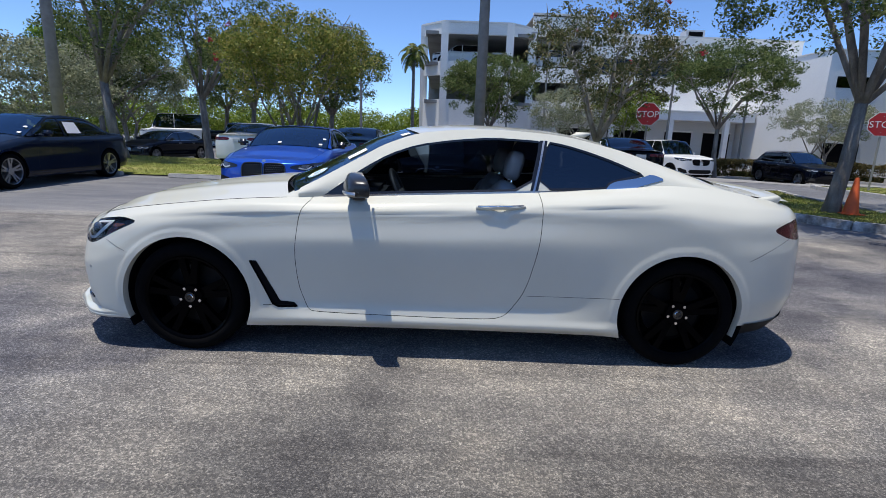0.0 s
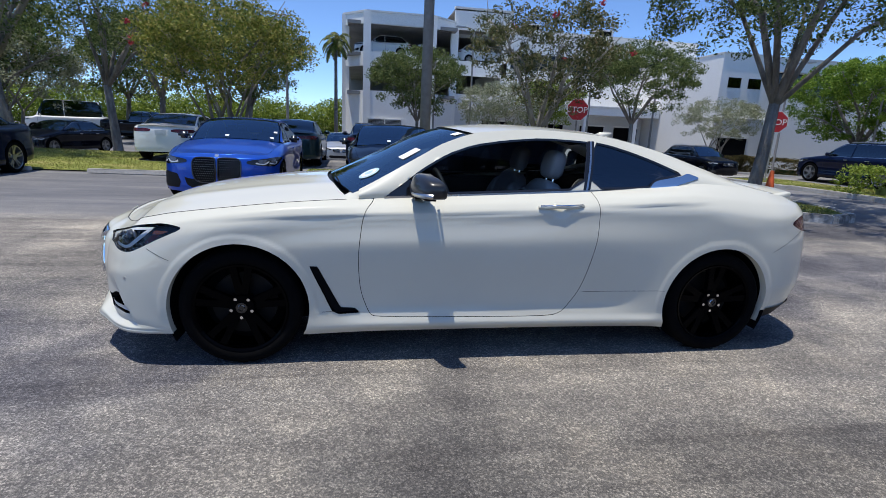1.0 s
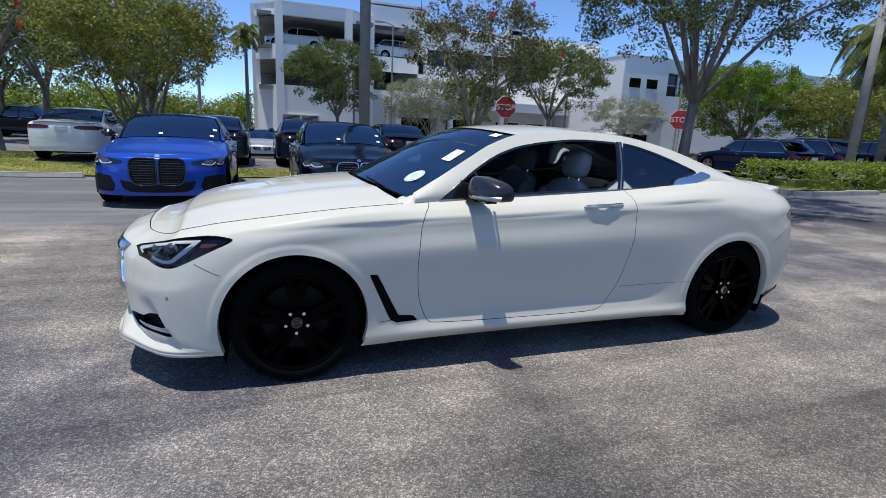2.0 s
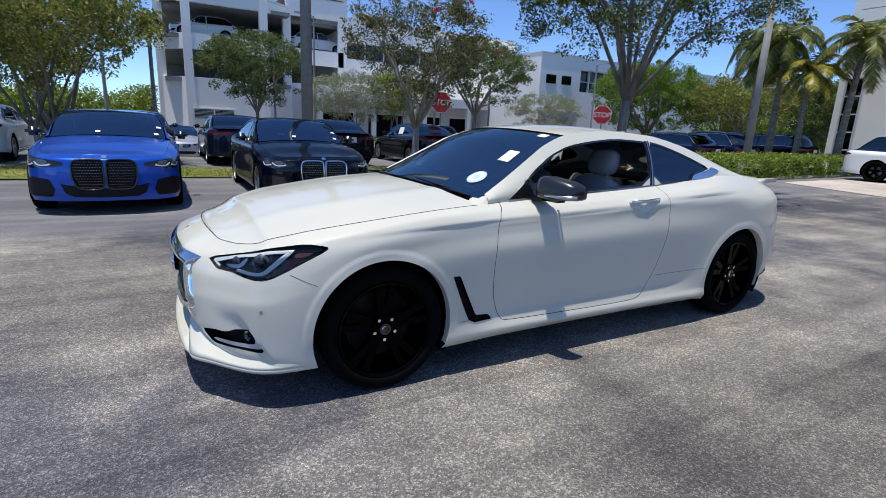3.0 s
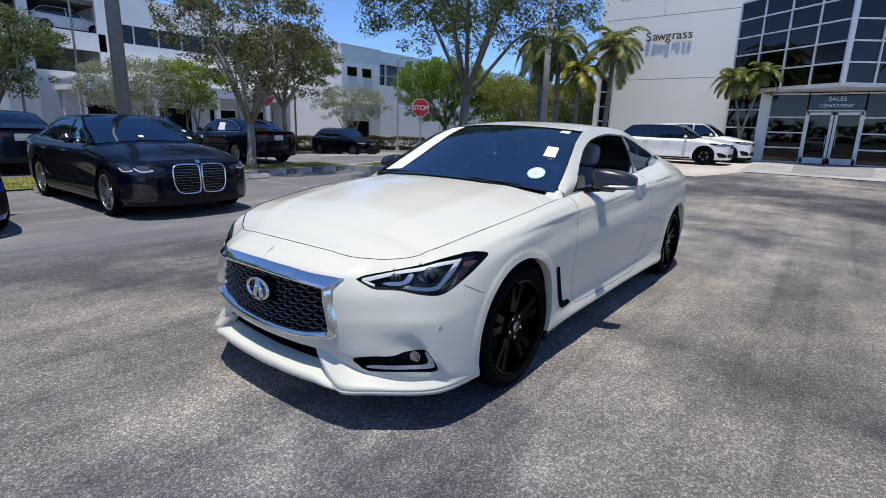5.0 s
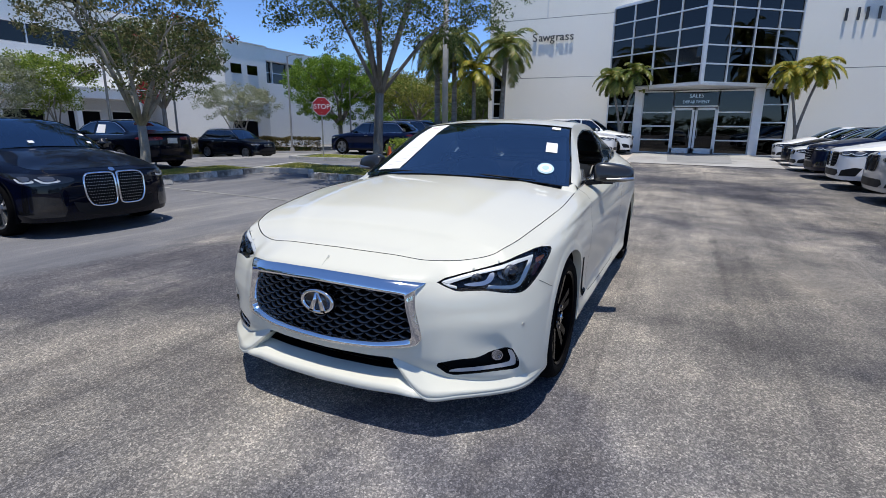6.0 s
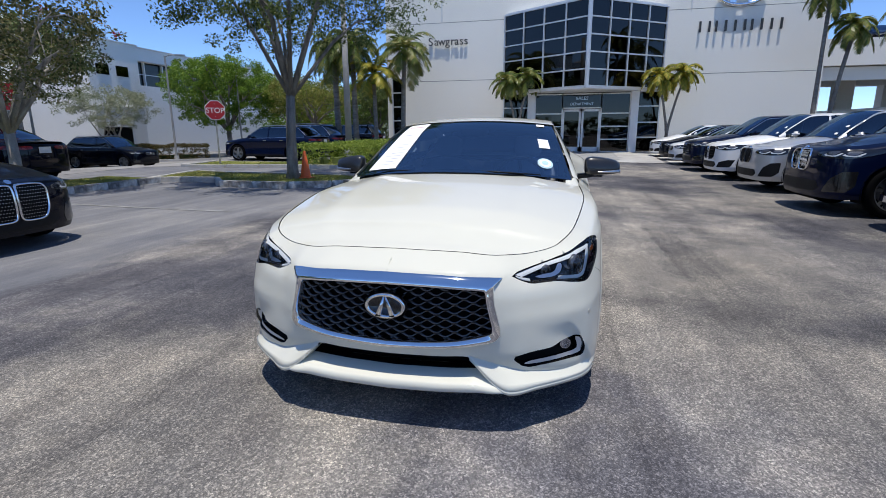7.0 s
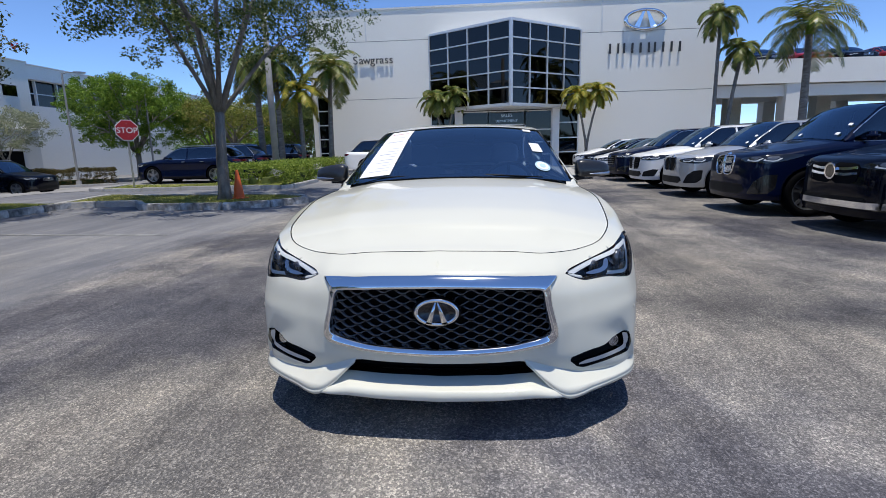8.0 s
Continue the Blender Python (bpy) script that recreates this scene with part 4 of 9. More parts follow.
        part("badge", cyl_bm((g.x0 - 0.02, 0, zc - 0.11), (g.x0, 0, zc - 0.11), 0.05, 0.05, 20), M_CHROME, gr)
    kz = g.hood_f / 0.80
    p = crisp([(0.0, 0.27 * kz), (g.sc * 0.50, 0.275 * kz), (g.sc * 0.60, 0.33 * kz), (g.sc * 0.54, 0.40 * kz), (0.0, 0.40 * kz)], 0.03)
    if face == "kidney_big":
        p = crisp([(0.0, 0.235), (0.36, 0.245), (0.46, 0.30), (0.50, 0.42), (0.42, 0.40), (0.0, 0.36)], 0.03)
    double(p, -0.003, "lower_intake", M_TRIM, 0.022)
    if face.startswith("kidney"):
        part("badge", cyl_bm((g.x0 + 0.085, 0, g.hood_f - 0.030), (g.x0 + 0.070, 0, g.hood_f - 0.012), 0.036, 0.034, 20), M_CHROME, gr, "plain round badge")
    if sheet:
        q = np.array([(mid + 0.10, g.belt + 0.07), (mid + 0.52, g.belt + 0.07), (mid + 0.46, g.belt + 0.30), (mid + 0.10, g.belt + 0.31)])
        W = sk.cabin_pt(q[:, 0], q[:, 1], -0.004) * np.array([1, sheet, 1])
        mesh_ob("window_sheet", W, [(0, 1, 2, 3)], M_PAPER, car, "white sales sheet in the rear side window")
    rt = random.Random(int(abs(m.translation.x * 100)))
    for q in range(tags):
        t, u = ((-0.80, 0.04), (-0.84, 0.26), (0.20, 0.02))[q % 3]
        t, u = t + rt.uniform(-0.03, 0.02), u + rt.uniform(0, 0.05)
        x = g.cowl + (g.roof0 - g.cowl) * u
        W = []
        for du, dt in ((0, 0), (0, 0.085), (0.055, 0.085), (0.055, 0)):
            xx, tt = x + du * (g.roof0 - g.cowl), t + dt - 0.06
            r = sk.rail_at(np.array([xx]))[0]
            cz = float(np.interp(xx, [c[0] for c in crown], [c[1] for c in crown]))
            cx = float(np.interp(xx, [c[0] for c in bow], [c[1] for c in bow]))
            W.append((xx + cx * (1 - tt * tt) - 0.010, -r[1] * tt, r[2] + cz * (1 - abs(tt) ** 2.2) + 0.014))
        mesh_ob("window_tag", W, [(0, 1, 2, 3)], M_PAPER, car)
    if plate_back:
        zp = g.tail_z - 0.19
        part("number_plate", box_bm((g.x1 + 0.006, 0, zp), (0.012, 0.31, 0.155), 0.003), M_PLATE, car, "white dealer plate with plain bars")
        part("plate_bar", box_bm((g.x1 + 0.014, 0, zp + 0.01), (0.003, 0.20, 0.03)), M_PRINT, car)
    if roof_rails:
        for sg in (-1, 1):
            u = np.linspace(g.roof0 + 0.1, g.roof1 - 0.05, 8)
            r = sk.rail_at(u)
            pts = [(q[0], sg * (-q[1] - 0.02), q[2] + 0.05) for q in r]
            pts = [(pts[0][0] - 0.05, pts[0][1], pts[0][2] - 0.05)] + pts + [(pts[-1][0] + 0.05, pts[-1][1], pts[-1][2] - 0.05)]
            v, f = tube(pts, [0.014] * len(pts), 6)
            mesh_ob("roof_rail", v, f, M_SATIN, car)
    # cabin: floor at sill height and seats
    bm = box_bm(((g.cowl + g.deck) / 2, 0, 0.42), (g.deck - g.cowl - 0.1, 2 * hw - 0.34, 0.06), 0.02)
    add_box(bm, (g.cowl + 0.24, 0, g.belt - 0.12), (0.5, 2 * hw - 0.42, 0.2), 0.05)
    part("cabin_floor", bm, M_CABIN, car)
    for x in ((0.1, 0.95) if not bed else (0.0,)):
        for y in (-0.36, 0.36):
            bm = box_bm((x + 0.28, y, 0.80), (0.14, 0.46, 0.62), 0.05, Matrix.Rotation(radians(18), 3, "Y"))
            add_box(bm, (x, y, 0.52), (0.48, 0.46, 0.14), 0.04)
            add_box(bm, (x + 0.40, y, g.belt + 0.19), (0.10, 0.25, 0.17), 0.04)
            part("seat", bm, M_CABIN, car, "", True)
    return car


SEDAN = lambda: car_spec(4.75, 1.85, 1.42, 2.86, 0.84, 0.76, 0.98, 0.96, -0.86, -0.05, 0.95, 1.72, 1.02)
COUPE = lambda: car_spec(4.78, 1.86, 1.39, 2.85, 0.86, 0.78, 0.97, 0.95, -0.80, 0.0, 0.85, 1.78, 1.02)
SUV = lambda: car_spec(4.85, 1.94, 1.74, 2.90, 0.88, 0.98, 1.16, 1.14, -0.98, -0.25, 1.75, 2.16, 1.16, 0.25, 0.37, 0.26, 0.9)
SUVBIG = lambda: car_spec(5.05, 2.0, 1.79, 2.92, 0.90, 1.02, 1.20, 1.17, -1.0, -0.3, 1.85, 2.28, 1.18, 0.26, 0.38, 0.27, 1.0)
SUVLOW = lambda top=1.62: car_spec(5.02, 1.98, top, 2.90, 0.90, 0.93, 1.09, 1.06, -1.0, -0.2, 1.62, 2.22, 1.10, 0.23, 0.38, 0.27, 0.9)
CROSS = lambda: car_spec(4.72, 1.90, 1.66, 2.86, 0.86, 0.93, 1.10, 1.08, -0.95, -0.18, 1.45, 2.10, 1.12, 0.24, 0.36, 0.26, 0.8)
TRUCK = lambda: car_spec(5.85, 2.05, 1.95, 3.65, 0.95, 1.15, 1.28, 1.22, -1.15, -0.55, 0.70, 0.92, 1.27, 0.35, 0.41, 0.27, 0.9)
VAN = lambda: car_spec(5.9, 2.05, 2.6, 3.7, 0.9, 1.12, 1.30, 1.30, -1.70, -1.05, 2.55, 2.85, 1.35, 0.28, 0.35, 0.23, 0.8)

# ---- ground ----
def build_ground():
    xs = np.r_[np.linspace(-900, -40, 12), np.linspace(-30, 60, 91), np.linspace(80, 900, 12)]
    ys = np.r_[np.linspace(-900, -40, 12), np.linspace(-30, 60, 91), np.linspace(80, 900, 12)]
    V = [(x, y, ground_z(x, y)) for x in xs for y in ys]
    k = len(ys)
    F = [(i * k + j, (i + 1) * k + j, (i + 1) * k + j + 1, i * k + j + 1) for i in range(len(xs) - 1) for j in range(k - 1)]
    g = mesh_ob("ground", V, F, M_ASPHALT)
    tagged(g, "worn grey asphalt parking lot with tan patches", "ground", kind="structure")


build_ground()

# ---- kerbs, lawns, walks ----
def ground_sheet(name, poly, material, label, category, lift=0.006, ds=0.5, kind="structure"):
    p = np.asarray(poly, float)
    lo, hi = p.min(0), p.max(0)
    n, k = max(3, int((hi[0] - lo[0]) / ds) + 2), max(3, int((hi[1] - lo[1]) / ds) + 2)
    A, B = np.meshgrid(np.linspace(lo[0], hi[0], n), np.linspace(lo[1], hi[1], k), indexing="ij")
    P, F = cut_sheet(A, B, keep=p)
    ob = mesh_ob(name, [(x, y, ground_z(x, y) + lift) for x, y in P], F, material)
    return tagged(ob, label, category, kind=kind)


def kerb(path, label, height=0.15, width=0.16, piece=0.9, material=None):
    """A kerb of separate stones along a line."""
    p = [Vector((x, y, 0)) for x, y in path]
    root = thing("curb", pose(p[0].x, p[0].y, 0), label, "curb", kind="structure")
    inv = root.matrix_basis.inverted()
    for a, b in zip(p[:-1], p[1:]):
        n = max(1, round((b - a).length / piece))
        for i in range(n):
            u, v = a.lerp(b, i / n), a.lerp(b, (i + 1) / n)
            d = v - u
            c = (u + v) / 2
            ang = math.atan2(d.y, d.x)
            bm = box_bm((0, 0, 0), (d.length - 0.006, width, height + 0.1), 0.02)
            ob = part("curb_stone", bm, material or M_CURB, root)
            ob.matrix_basis = inv @ Matrix.Translation((c.x, c.y, ground_z(c.x, c.y) + height / 2 - 0.05)) @ Matrix.Rotation(ang, 4, "Z")
    return root


def grass(poly, count, label, lift, seed):
    rg = np.random.default_rng(seed)
    p = np.asarray(poly, float)
    lo, hi = p.min(0), p.max(0)
    q = rg.uniform(lo, hi, (count * 2, 2))
    d, _ = poly_field(q, p)
    q = q[d > 0.05][:count]
    V, F = [], []
    for x, y in q:
        a = rg.uniform(0, 6.28)
        h = rg.uniform(0.015, 0.045)
        w = 0.008
        z = ground_z(x, y) + lift
        l = rg.normal(0, 0.02, 2)
        o = len(V)
        V += [(x - w * math.cos(a), y - w * math.sin(a), z), (x + w * math.cos(a), y + w * math.sin(a), z), (x + l[0], y + l[1], z + h)]
        F.append((o, o + 1, o + 2))
    ob = mesh_ob("grass", V, F, M_BLADE)
    return tagged(ob, label, "grass", kind="stuff")


ISLE_A = [(6.6, 7.5), (6.55, 5.6), (6.95, 4.75), (7.7, 4.25), (8.3, 4.45), (8.75, 5.3), (8.85, 8.6), (9.3, 10.3), (7.0, 9.85), (7.4, 9.2), (7.5, 8.2)]
ISLE_B = [(3.1, 9.75), (7.1, 9.75), (7.3, 11.6), (3.0, 11.6)]
LAWN = [(-18.0, 9.4), (-4.4, 9.4), (-4.2, 12.3), (-7.2, 12.6), (-7.4, 16.2), (-18.0, 16.6)]
LAWN2 = [(-2.2, 9.6), (2.9, 9.7), (2.8, 11.9), (-2.2, 11.9)]
STRIP = [(12.5, 7.0), (12.5, 13.0), (12.9, 13.8), (15.8, 14.5), (16.2, 9.6), (16.0, 7.0)]
ground_sheet("lawn", ISLE_A, M_GRASS, "sparse grass on a kerbed island", "lawn", 0.12)
ground_sheet("lawn", ISLE_B, M_GRASS, "sparse grass on a kerbed island", "lawn", 0.10)
ground_sheet("lawn", LAWN, M_GRASS, "sunlit yellow-green lawn strip", "lawn", 0.03)
ground_sheet("lawn", LAWN2, M_GRASS, "narrow grass strip between rows", "lawn", 0.03)
ground_sheet("lawn", STRIP, M_GRASS, "grass strip by the drive", "lawn", 0.09)
kerb([(8.9, 8.6), (8.82, 5.3), (8.35, 4.4), (7.7, 4.15), (6.95, 4.7), (6.5, 5.6), (6.55, 7.45)], "weathered black-stained concrete curb round the tree island")
kerb([(2.9, 9.7), (7.15, 9.7)], "worn white-painted concrete curb")
kerb([(15.8, 14.6), (12.9, 13.9), (12.45, 13.0), (12.45, 7.4), (12.2, 6.6), (12.6, 6.35), (15.6, 6.5)], "pale concrete curb by the drive", 0.13, 0.16, 1.4, M_CONCRETE)
kerb([(9.0, 23.0), (12.5, 23.6), (16.5, 25.4), (23.2, 24.6), (25.2, 22.2), (27.5, 20.6)], "pale concrete curb before the far hedge", 0.14, 0.2, 1.8, M_CONCRETE)
kerb([(6.58, 7.5), (7.42, 8.2), (7.32, 9.2), (7.0, 9.88), (9.4, 10.45), (8.95, 8.7)], "pale concrete curb at the head of the tree island", 0.14, 0.16, 1.2, M_CONCRETE)
ground_sheet("pavement", [(13.9, 1.5), (15.7, 6.3), (26.0, 6.6), (26.0, 1.2), (17.6, 0.6)], M_APRON, "pale tan concrete apron before the showroom", "pavement", 0.012)
ground_sheet("pavement", [(17.5, 0.9), (26.0, 1.3), (26.0, -4.9), (16.8, -4.4)], M_WALK, "grey concrete entrance walk", "pavement", 0.018)
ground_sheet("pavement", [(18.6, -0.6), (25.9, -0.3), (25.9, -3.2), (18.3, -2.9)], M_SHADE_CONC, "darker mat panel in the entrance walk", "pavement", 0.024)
ground_sheet("pavement", [(16.0, -4.6), (26.0, -4.9), (26.0, -6.2), (15.5, -5.9)], M_CONCRETE, "pale concrete strip before the bays", "pavement", 0.012)
ground_sheet("road", [(8.0, 14.2), (30.0, 15.6), (30.0, 20.4), (25.0, 21.8), (23.0, 24.2), (16.5, 25.0), (12.5, 23.2), (8.0, 22.6)], M_LANE, "sun-bleached drive lane", "road", 0.010)
ground_sheet("ground_marking", [(3.2, 9.0), (3.32, 9.0), (3.05, 4.6), (2.93, 4.6)], M_MARK, "faded white bay line", "marking", 0.005)
ground_sheet("ground_marking", [(6.1, 8.9), (6.22, 8.9), (5.95, 5.4), (5.83, 5.4)], M_MARK, "faded white bay line", "marking", 0.005)
grass(ISLE_A, 9000, "short dry grass on the tree island", 0.12, 1)
grass(LAWN, 30000, "sunlit short grass", 0.03, 2)
grass(LAWN2, 7000, "short grass strip", 0.03, 3)
grass(STRIP, 9000, "short grass by the drive", 0.09, 4)
grass(ISLE_B, 6000, "short grass round the small tree", 0.10, 5)


def wheel_stop(x, y):
    t = thing("wheel_stop", pose(x, y, ground_z(x, y)), "pale concrete wheel stop at the head of a bay", "wheel stop", "wheel stops")
    bm = box_bm((0, 0, 0.055), (1.75, 0.15, 0.11), 0.02)
    for v in bm.verts:
        if v.co.z > 0.06:
            v.co.y *= 0.75
    part("block", bm, M_CONCRETE, t)
    for sg in (-1, 1):
        part("pin", cyl_bm((sg * 0.6, 0, 0.10), (sg * 0.6, 0, 0.118), 0.014, None, 8), M_STEEL, t)


for wx in (-8.85, -5.95, -0.1, 2.85):
    wheel_stop(wx, 9.12)

# ---- buildings ----
def slab(name, a, b, material, parent, label="", bevel=0.0):
    """A box between two corners, as a part."""
    a, b = Vector(a), Vector(b)
    bm = box_bm((a + b) / 2, tuple(abs(v) for v in (b - a)), bevel)
    return part(name, bm, material, parent, label)


def text_mesh(body, size, depth, material, parent, m, name="lettering", label=""):
    cu = bpy.data.curves.new(name, "FONT")
    cu.body = body
    cu.size = size
    cu.extrude = depth
    cu.align_x = "CENTER"
    tmp = bpy.data.objects.new(name, cu)
    me = bpy.data.meshes.new_from_object(tmp)
    bpy.data.objects.remove(tmp)
    me.materials.append(material)
    ob = new(name, me)
    if parent is not None:
        ob.parent = parent
    ob.matrix_basis = m
    if label:
        tagged(ob, label=label)
    return ob


def pane_grid(parent, a, b, cols, rows, z0, z1, glass, bar, out=0.05, name="pane", bars=None):
    """A glazed wall from a to b in plan: panes, and bars between them. Outward is to the right of a to b."""
    a, b = Vector((*a, 0)), Vector((*b, 0))
    d = (b - a)
    L = d.length
    d.normalize()
    n = Vector((d.y, -d.x, 0))
    rot = Matrix((d, -n, Vector((0, 0, 1)))).transposed()
    cs = np.linspace(0, L, cols + 1)
    rs = np.linspace(z0, z1, rows + 1) if bars is None else np.array(bars)
    for i in range(cols):
        for j in range(len(rs) - 1):
            c = a + d * (cs[i] + cs[i + 1]) / 2
            c.z = (rs[j] + rs[j + 1]) / 2
            part(name, box_bm(c, (cs[1] - cs[0] - 0.02, 0.012, rs[j + 1] - rs[j] - 0.02), 0.0, rot), glass, parent)
    for x in cs:
        c = a + d * x
        c.z = (rs[0] + rs[-1]) / 2
        part("mullion", box_bm(c + n * out * 0.5, (0.065, 0.07 + out, rs[-1] - rs[0] + 0.06), 0.008, rot), bar, parent)
    for z in rs:
        c = a + d * L / 2
        c.z = z
        part("transom", box_bm(c + n * out * 0.4, (L, 0.06 + out * 0.8, 0.065), 0.008, rot), bar, parent)


def build_showroom():
    X, TOP = 26.1, 9.05
    yl, yr = 2.95, -5.45
    base = ground_z(X, 0) - 0.1
    b = thing("showroom", Matrix.Identity(4), "light stucco showroom with a dark glass bay over its doors", "building")
    # left and right walls, head above the bay, in courses with recessed joints
    for y0, y1 in ((yl, 9.7), (-12.7, yr)):
        for z0, z1 in ((base, 4.19), (4.22, 7.37), (7.40, TOP)):
            slab("wall", (X, y0, z0), (X + 0.35, y1, z1), M_STUCCO, b)
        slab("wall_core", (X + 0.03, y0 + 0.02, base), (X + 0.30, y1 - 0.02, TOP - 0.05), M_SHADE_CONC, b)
    slab("wall", (X, yr, 7.62), (X + 0.35, yl, TOP), M_STUCCO, b)
    slab("coping", (X - 0.05, -12.75, TOP), (X + 0.45, 9.75, TOP + 0.09), M_CAP, b)
    slab("side_wall", (X, 9.7, base), (X + 30, 10.0, TOP), M_STUCCO, b)
    slab("side_wall", (X, -12.95, base), (X + 30, -12.7, TOP), M_STUCCO, b)
    slab("roof", (X + 0.3, -12.7, TOP - 0.4), (X + 30, 9.7, TOP - 0.2), M_SHADE_CONC, b)
    slab("back_wall", (X + 30, -12.95, base), (X + 30.3, 10.0, TOP), M_STUCCO, b)
    for y in (6.6, -6.6):
        slab("joint_cover", (X - 0.03, y - 0.04, 7.4), (X + 0.02, y + 0.04, TOP), M_CAP, b)
    # tall strip of glazing at the corner
    strip = new("corner_glazing")
    strip.parent = b
    pane_grid(strip, (X - 0.06, 9.65), (X - 0.06, 8.95), 1, 5, base + 0.3, 4.4, M_GLASS_DARK, M_ALU)
    # corner bay
    cx, cy = 23.1, -1.5
    bay = new("glass_bay")
    bay.parent = b
    tagged(bay, label="dark glazed triangular bay with silver mullions")
    pane_grid(bay, (X, yl), (cx, cy), 4, 5, 3.50, 7.55, M_GLASS_DARK, M_ALU)
    pane_grid(bay, (cx, cy), (X, yr), 4, 5, 3.50, 7.55, M_GLASS_DARK, M_ALU)
    part("corner_post", cyl_bm((cx - 0.02, cy, 3.40), (cx - 0.02, cy, 7.62), 0.11, None, 12), M_ALU, bay)
    for z0, z1, m_, nm in ((7.55, 7.66, M_ALU, "bay_roof"), (3.38, 3.48, M_WHITE, "bay_soffit")):
        V = [(X, yl, z0), (cx - 0.06, cy, z0), (X, yr, z0), (X, yl, z1), (cx - 0.06, cy, z1), (X, yr, z1)]
        mesh_ob(nm, V, [(0, 2, 1), (3, 4, 5), (0, 1, 4, 3), (1, 2, 5, 4), (2, 0, 3, 5)], m_, bay, smooth=False)
    # dark inner faces paint the bay's unlit inside
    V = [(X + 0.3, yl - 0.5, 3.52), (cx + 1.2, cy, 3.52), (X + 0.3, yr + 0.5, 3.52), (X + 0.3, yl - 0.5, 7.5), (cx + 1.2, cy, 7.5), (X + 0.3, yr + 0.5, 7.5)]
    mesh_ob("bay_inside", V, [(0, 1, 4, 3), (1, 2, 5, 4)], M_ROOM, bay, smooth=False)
    # ground floor: side glazing, white piers, recessed doors
    bars = [base + 0.1, 0.95, 1.75, 2.60, 3.36]
    low = new("ground_floor_glazing")
    low.parent = b
    pane_grid(low, (X - 0.05, yl), (X - 0.05, 1.55), 1, 4, 0, 0, M_GLASS_DARK, M_ALU, bars=bars)
    pane_grid(low, (X - 0.05, -4.35), (X - 0.05, yr), 1, 4, 0, 0, M_GLASS_DARK, M_ALU, bars=bars)
    slab("pier", (X - 0.5, 1.15, base), (X + 0.1, 1.55, 3.38), M_WHITE, b, "", 0.01)
    slab("pier", (X - 0.5, -4.35, base), (X + 0.1, -3.95, 3.38), M_WHITE, b, "", 0.01)
    ent = new("entrance")
    ent.parent = b
    tagged(ent, label="white-framed double glass entrance doors with side lights")
    xd = X - 0.1
    g0 = ground_z(X, -1.4) + 0.03
    side = [g0, 0.85, 1.55, 2.25, 3.3]
    pane_grid(ent, (xd, 1.15), (xd, -0.35), 1, 4, 0, 0, M_GLASS_WIN, M_WHITE, bars=side)
    pane_grid(ent, (xd, -2.45), (xd, -3.95), 1, 4, 0, 0, M_GLASS_WIN, M_WHITE, bars=side)
    pane_grid(ent, (xd, -0.35), (xd, -2.45), 1, 1, 2.55, 3.3, M_GLASS_WIN, M_WHITE)
    for y0, y1 in ((-0.35, -1.40), (-1.40, -2.45)):
        d = new("entrance_door")
        d.parent = b
        xo = xd - 0.05
        slab("door_pane", (xo, y0 - 0.1, g0 + 0.25), (xo + 0.012, y1 + 0.1, 2.40), M_GLASS_WIN, d)
        for p, q in (((y0 - 0.02, g0), (y0 - 0.13, 2.48)), ((y1 + 0.13, g0), (y1 + 0.02, 2.48)), ((y0 - 0.02, g0), (y1 + 0.02, g0 + 0.26)), ((y0 - 0.02, 2.36), (y1 + 0.02, 2.48))):
            slab("door_rail", (xo - 0.03, p[0], p[1]), (xo + 0.03, q[0], q[1]), M_WHITE, d, "", 0.006)
        yh = y1 + 0.18 if y0 > -0.5 else y0 - 0.18
        part("pull_handle", cyl_bm((xo - 0.08, yh, 0.95), (xo - 0.08, yh, 1.45), 0.015, None, 8), M_STEEL, d)
    text_mesh("SALES", 0.26, 0.004, M_SATIN, b, pose(xd - 0.06, -1.4, 2.98, 90, 0, -90), "door_lettering", "pale lettering above the doors")
    text_mesh("DEPARTMENT", 0.20, 0.004, M_SATIN, b, pose(xd - 0.06, -1.4, 2.70, 90, 0, -90), "door_lettering", "pale lettering above the doors")
    # the rooms behind the glass, near-black all over to stand for their shade
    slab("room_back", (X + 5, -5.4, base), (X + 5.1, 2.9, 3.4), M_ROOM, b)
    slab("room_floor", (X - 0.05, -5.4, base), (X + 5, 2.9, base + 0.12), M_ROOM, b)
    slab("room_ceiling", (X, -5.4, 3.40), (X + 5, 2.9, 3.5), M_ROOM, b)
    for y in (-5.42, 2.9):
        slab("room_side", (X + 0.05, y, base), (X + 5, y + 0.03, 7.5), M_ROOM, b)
    # signs
    s = thing("wall_sign", Matrix.Identity(4), "dark raised letters spelling Sawgrass on the showroom wall", "sign")
    for i, (ch, y) in enumerate(zip("Sawgrass", (7.25, 6.91, 6.59, 6.25, 5.95, 5.71, 5.43, 5.17))):
        text_mesh(ch, 0.62, 0.03, M_SIGN_DARK, s, pose(X - 0.10, y, 6.16, 90, 0, -90), "letter")
    s = thing("wall_sign", Matrix.Identity(4), "row of plain dark raised bars on the showroom wall", "sign")
    y = -7.02
    for n in (1, 2, 1, 1, 2, 1, 1, 1):
        for k in range(n):
            slab("bar", (X - 0.13, y - 0.10, 6.22), (X - 0.06, y, 6.74), M_SIGN_DARK, s)
            slab("bar_stud", (X - 0.06, y - 0.07, 6.44), (X, y - 0.03, 6.48), M_STEEL, s)
            y -= 0.32 if k < n - 1 else 0.0
        y -= 0.44
    s = thing("wall_emblem", Matrix.Identity(4), "plain chrome oval emblem with a peak on the showroom wall", "sign")
    v, f = [], []
    n = 56
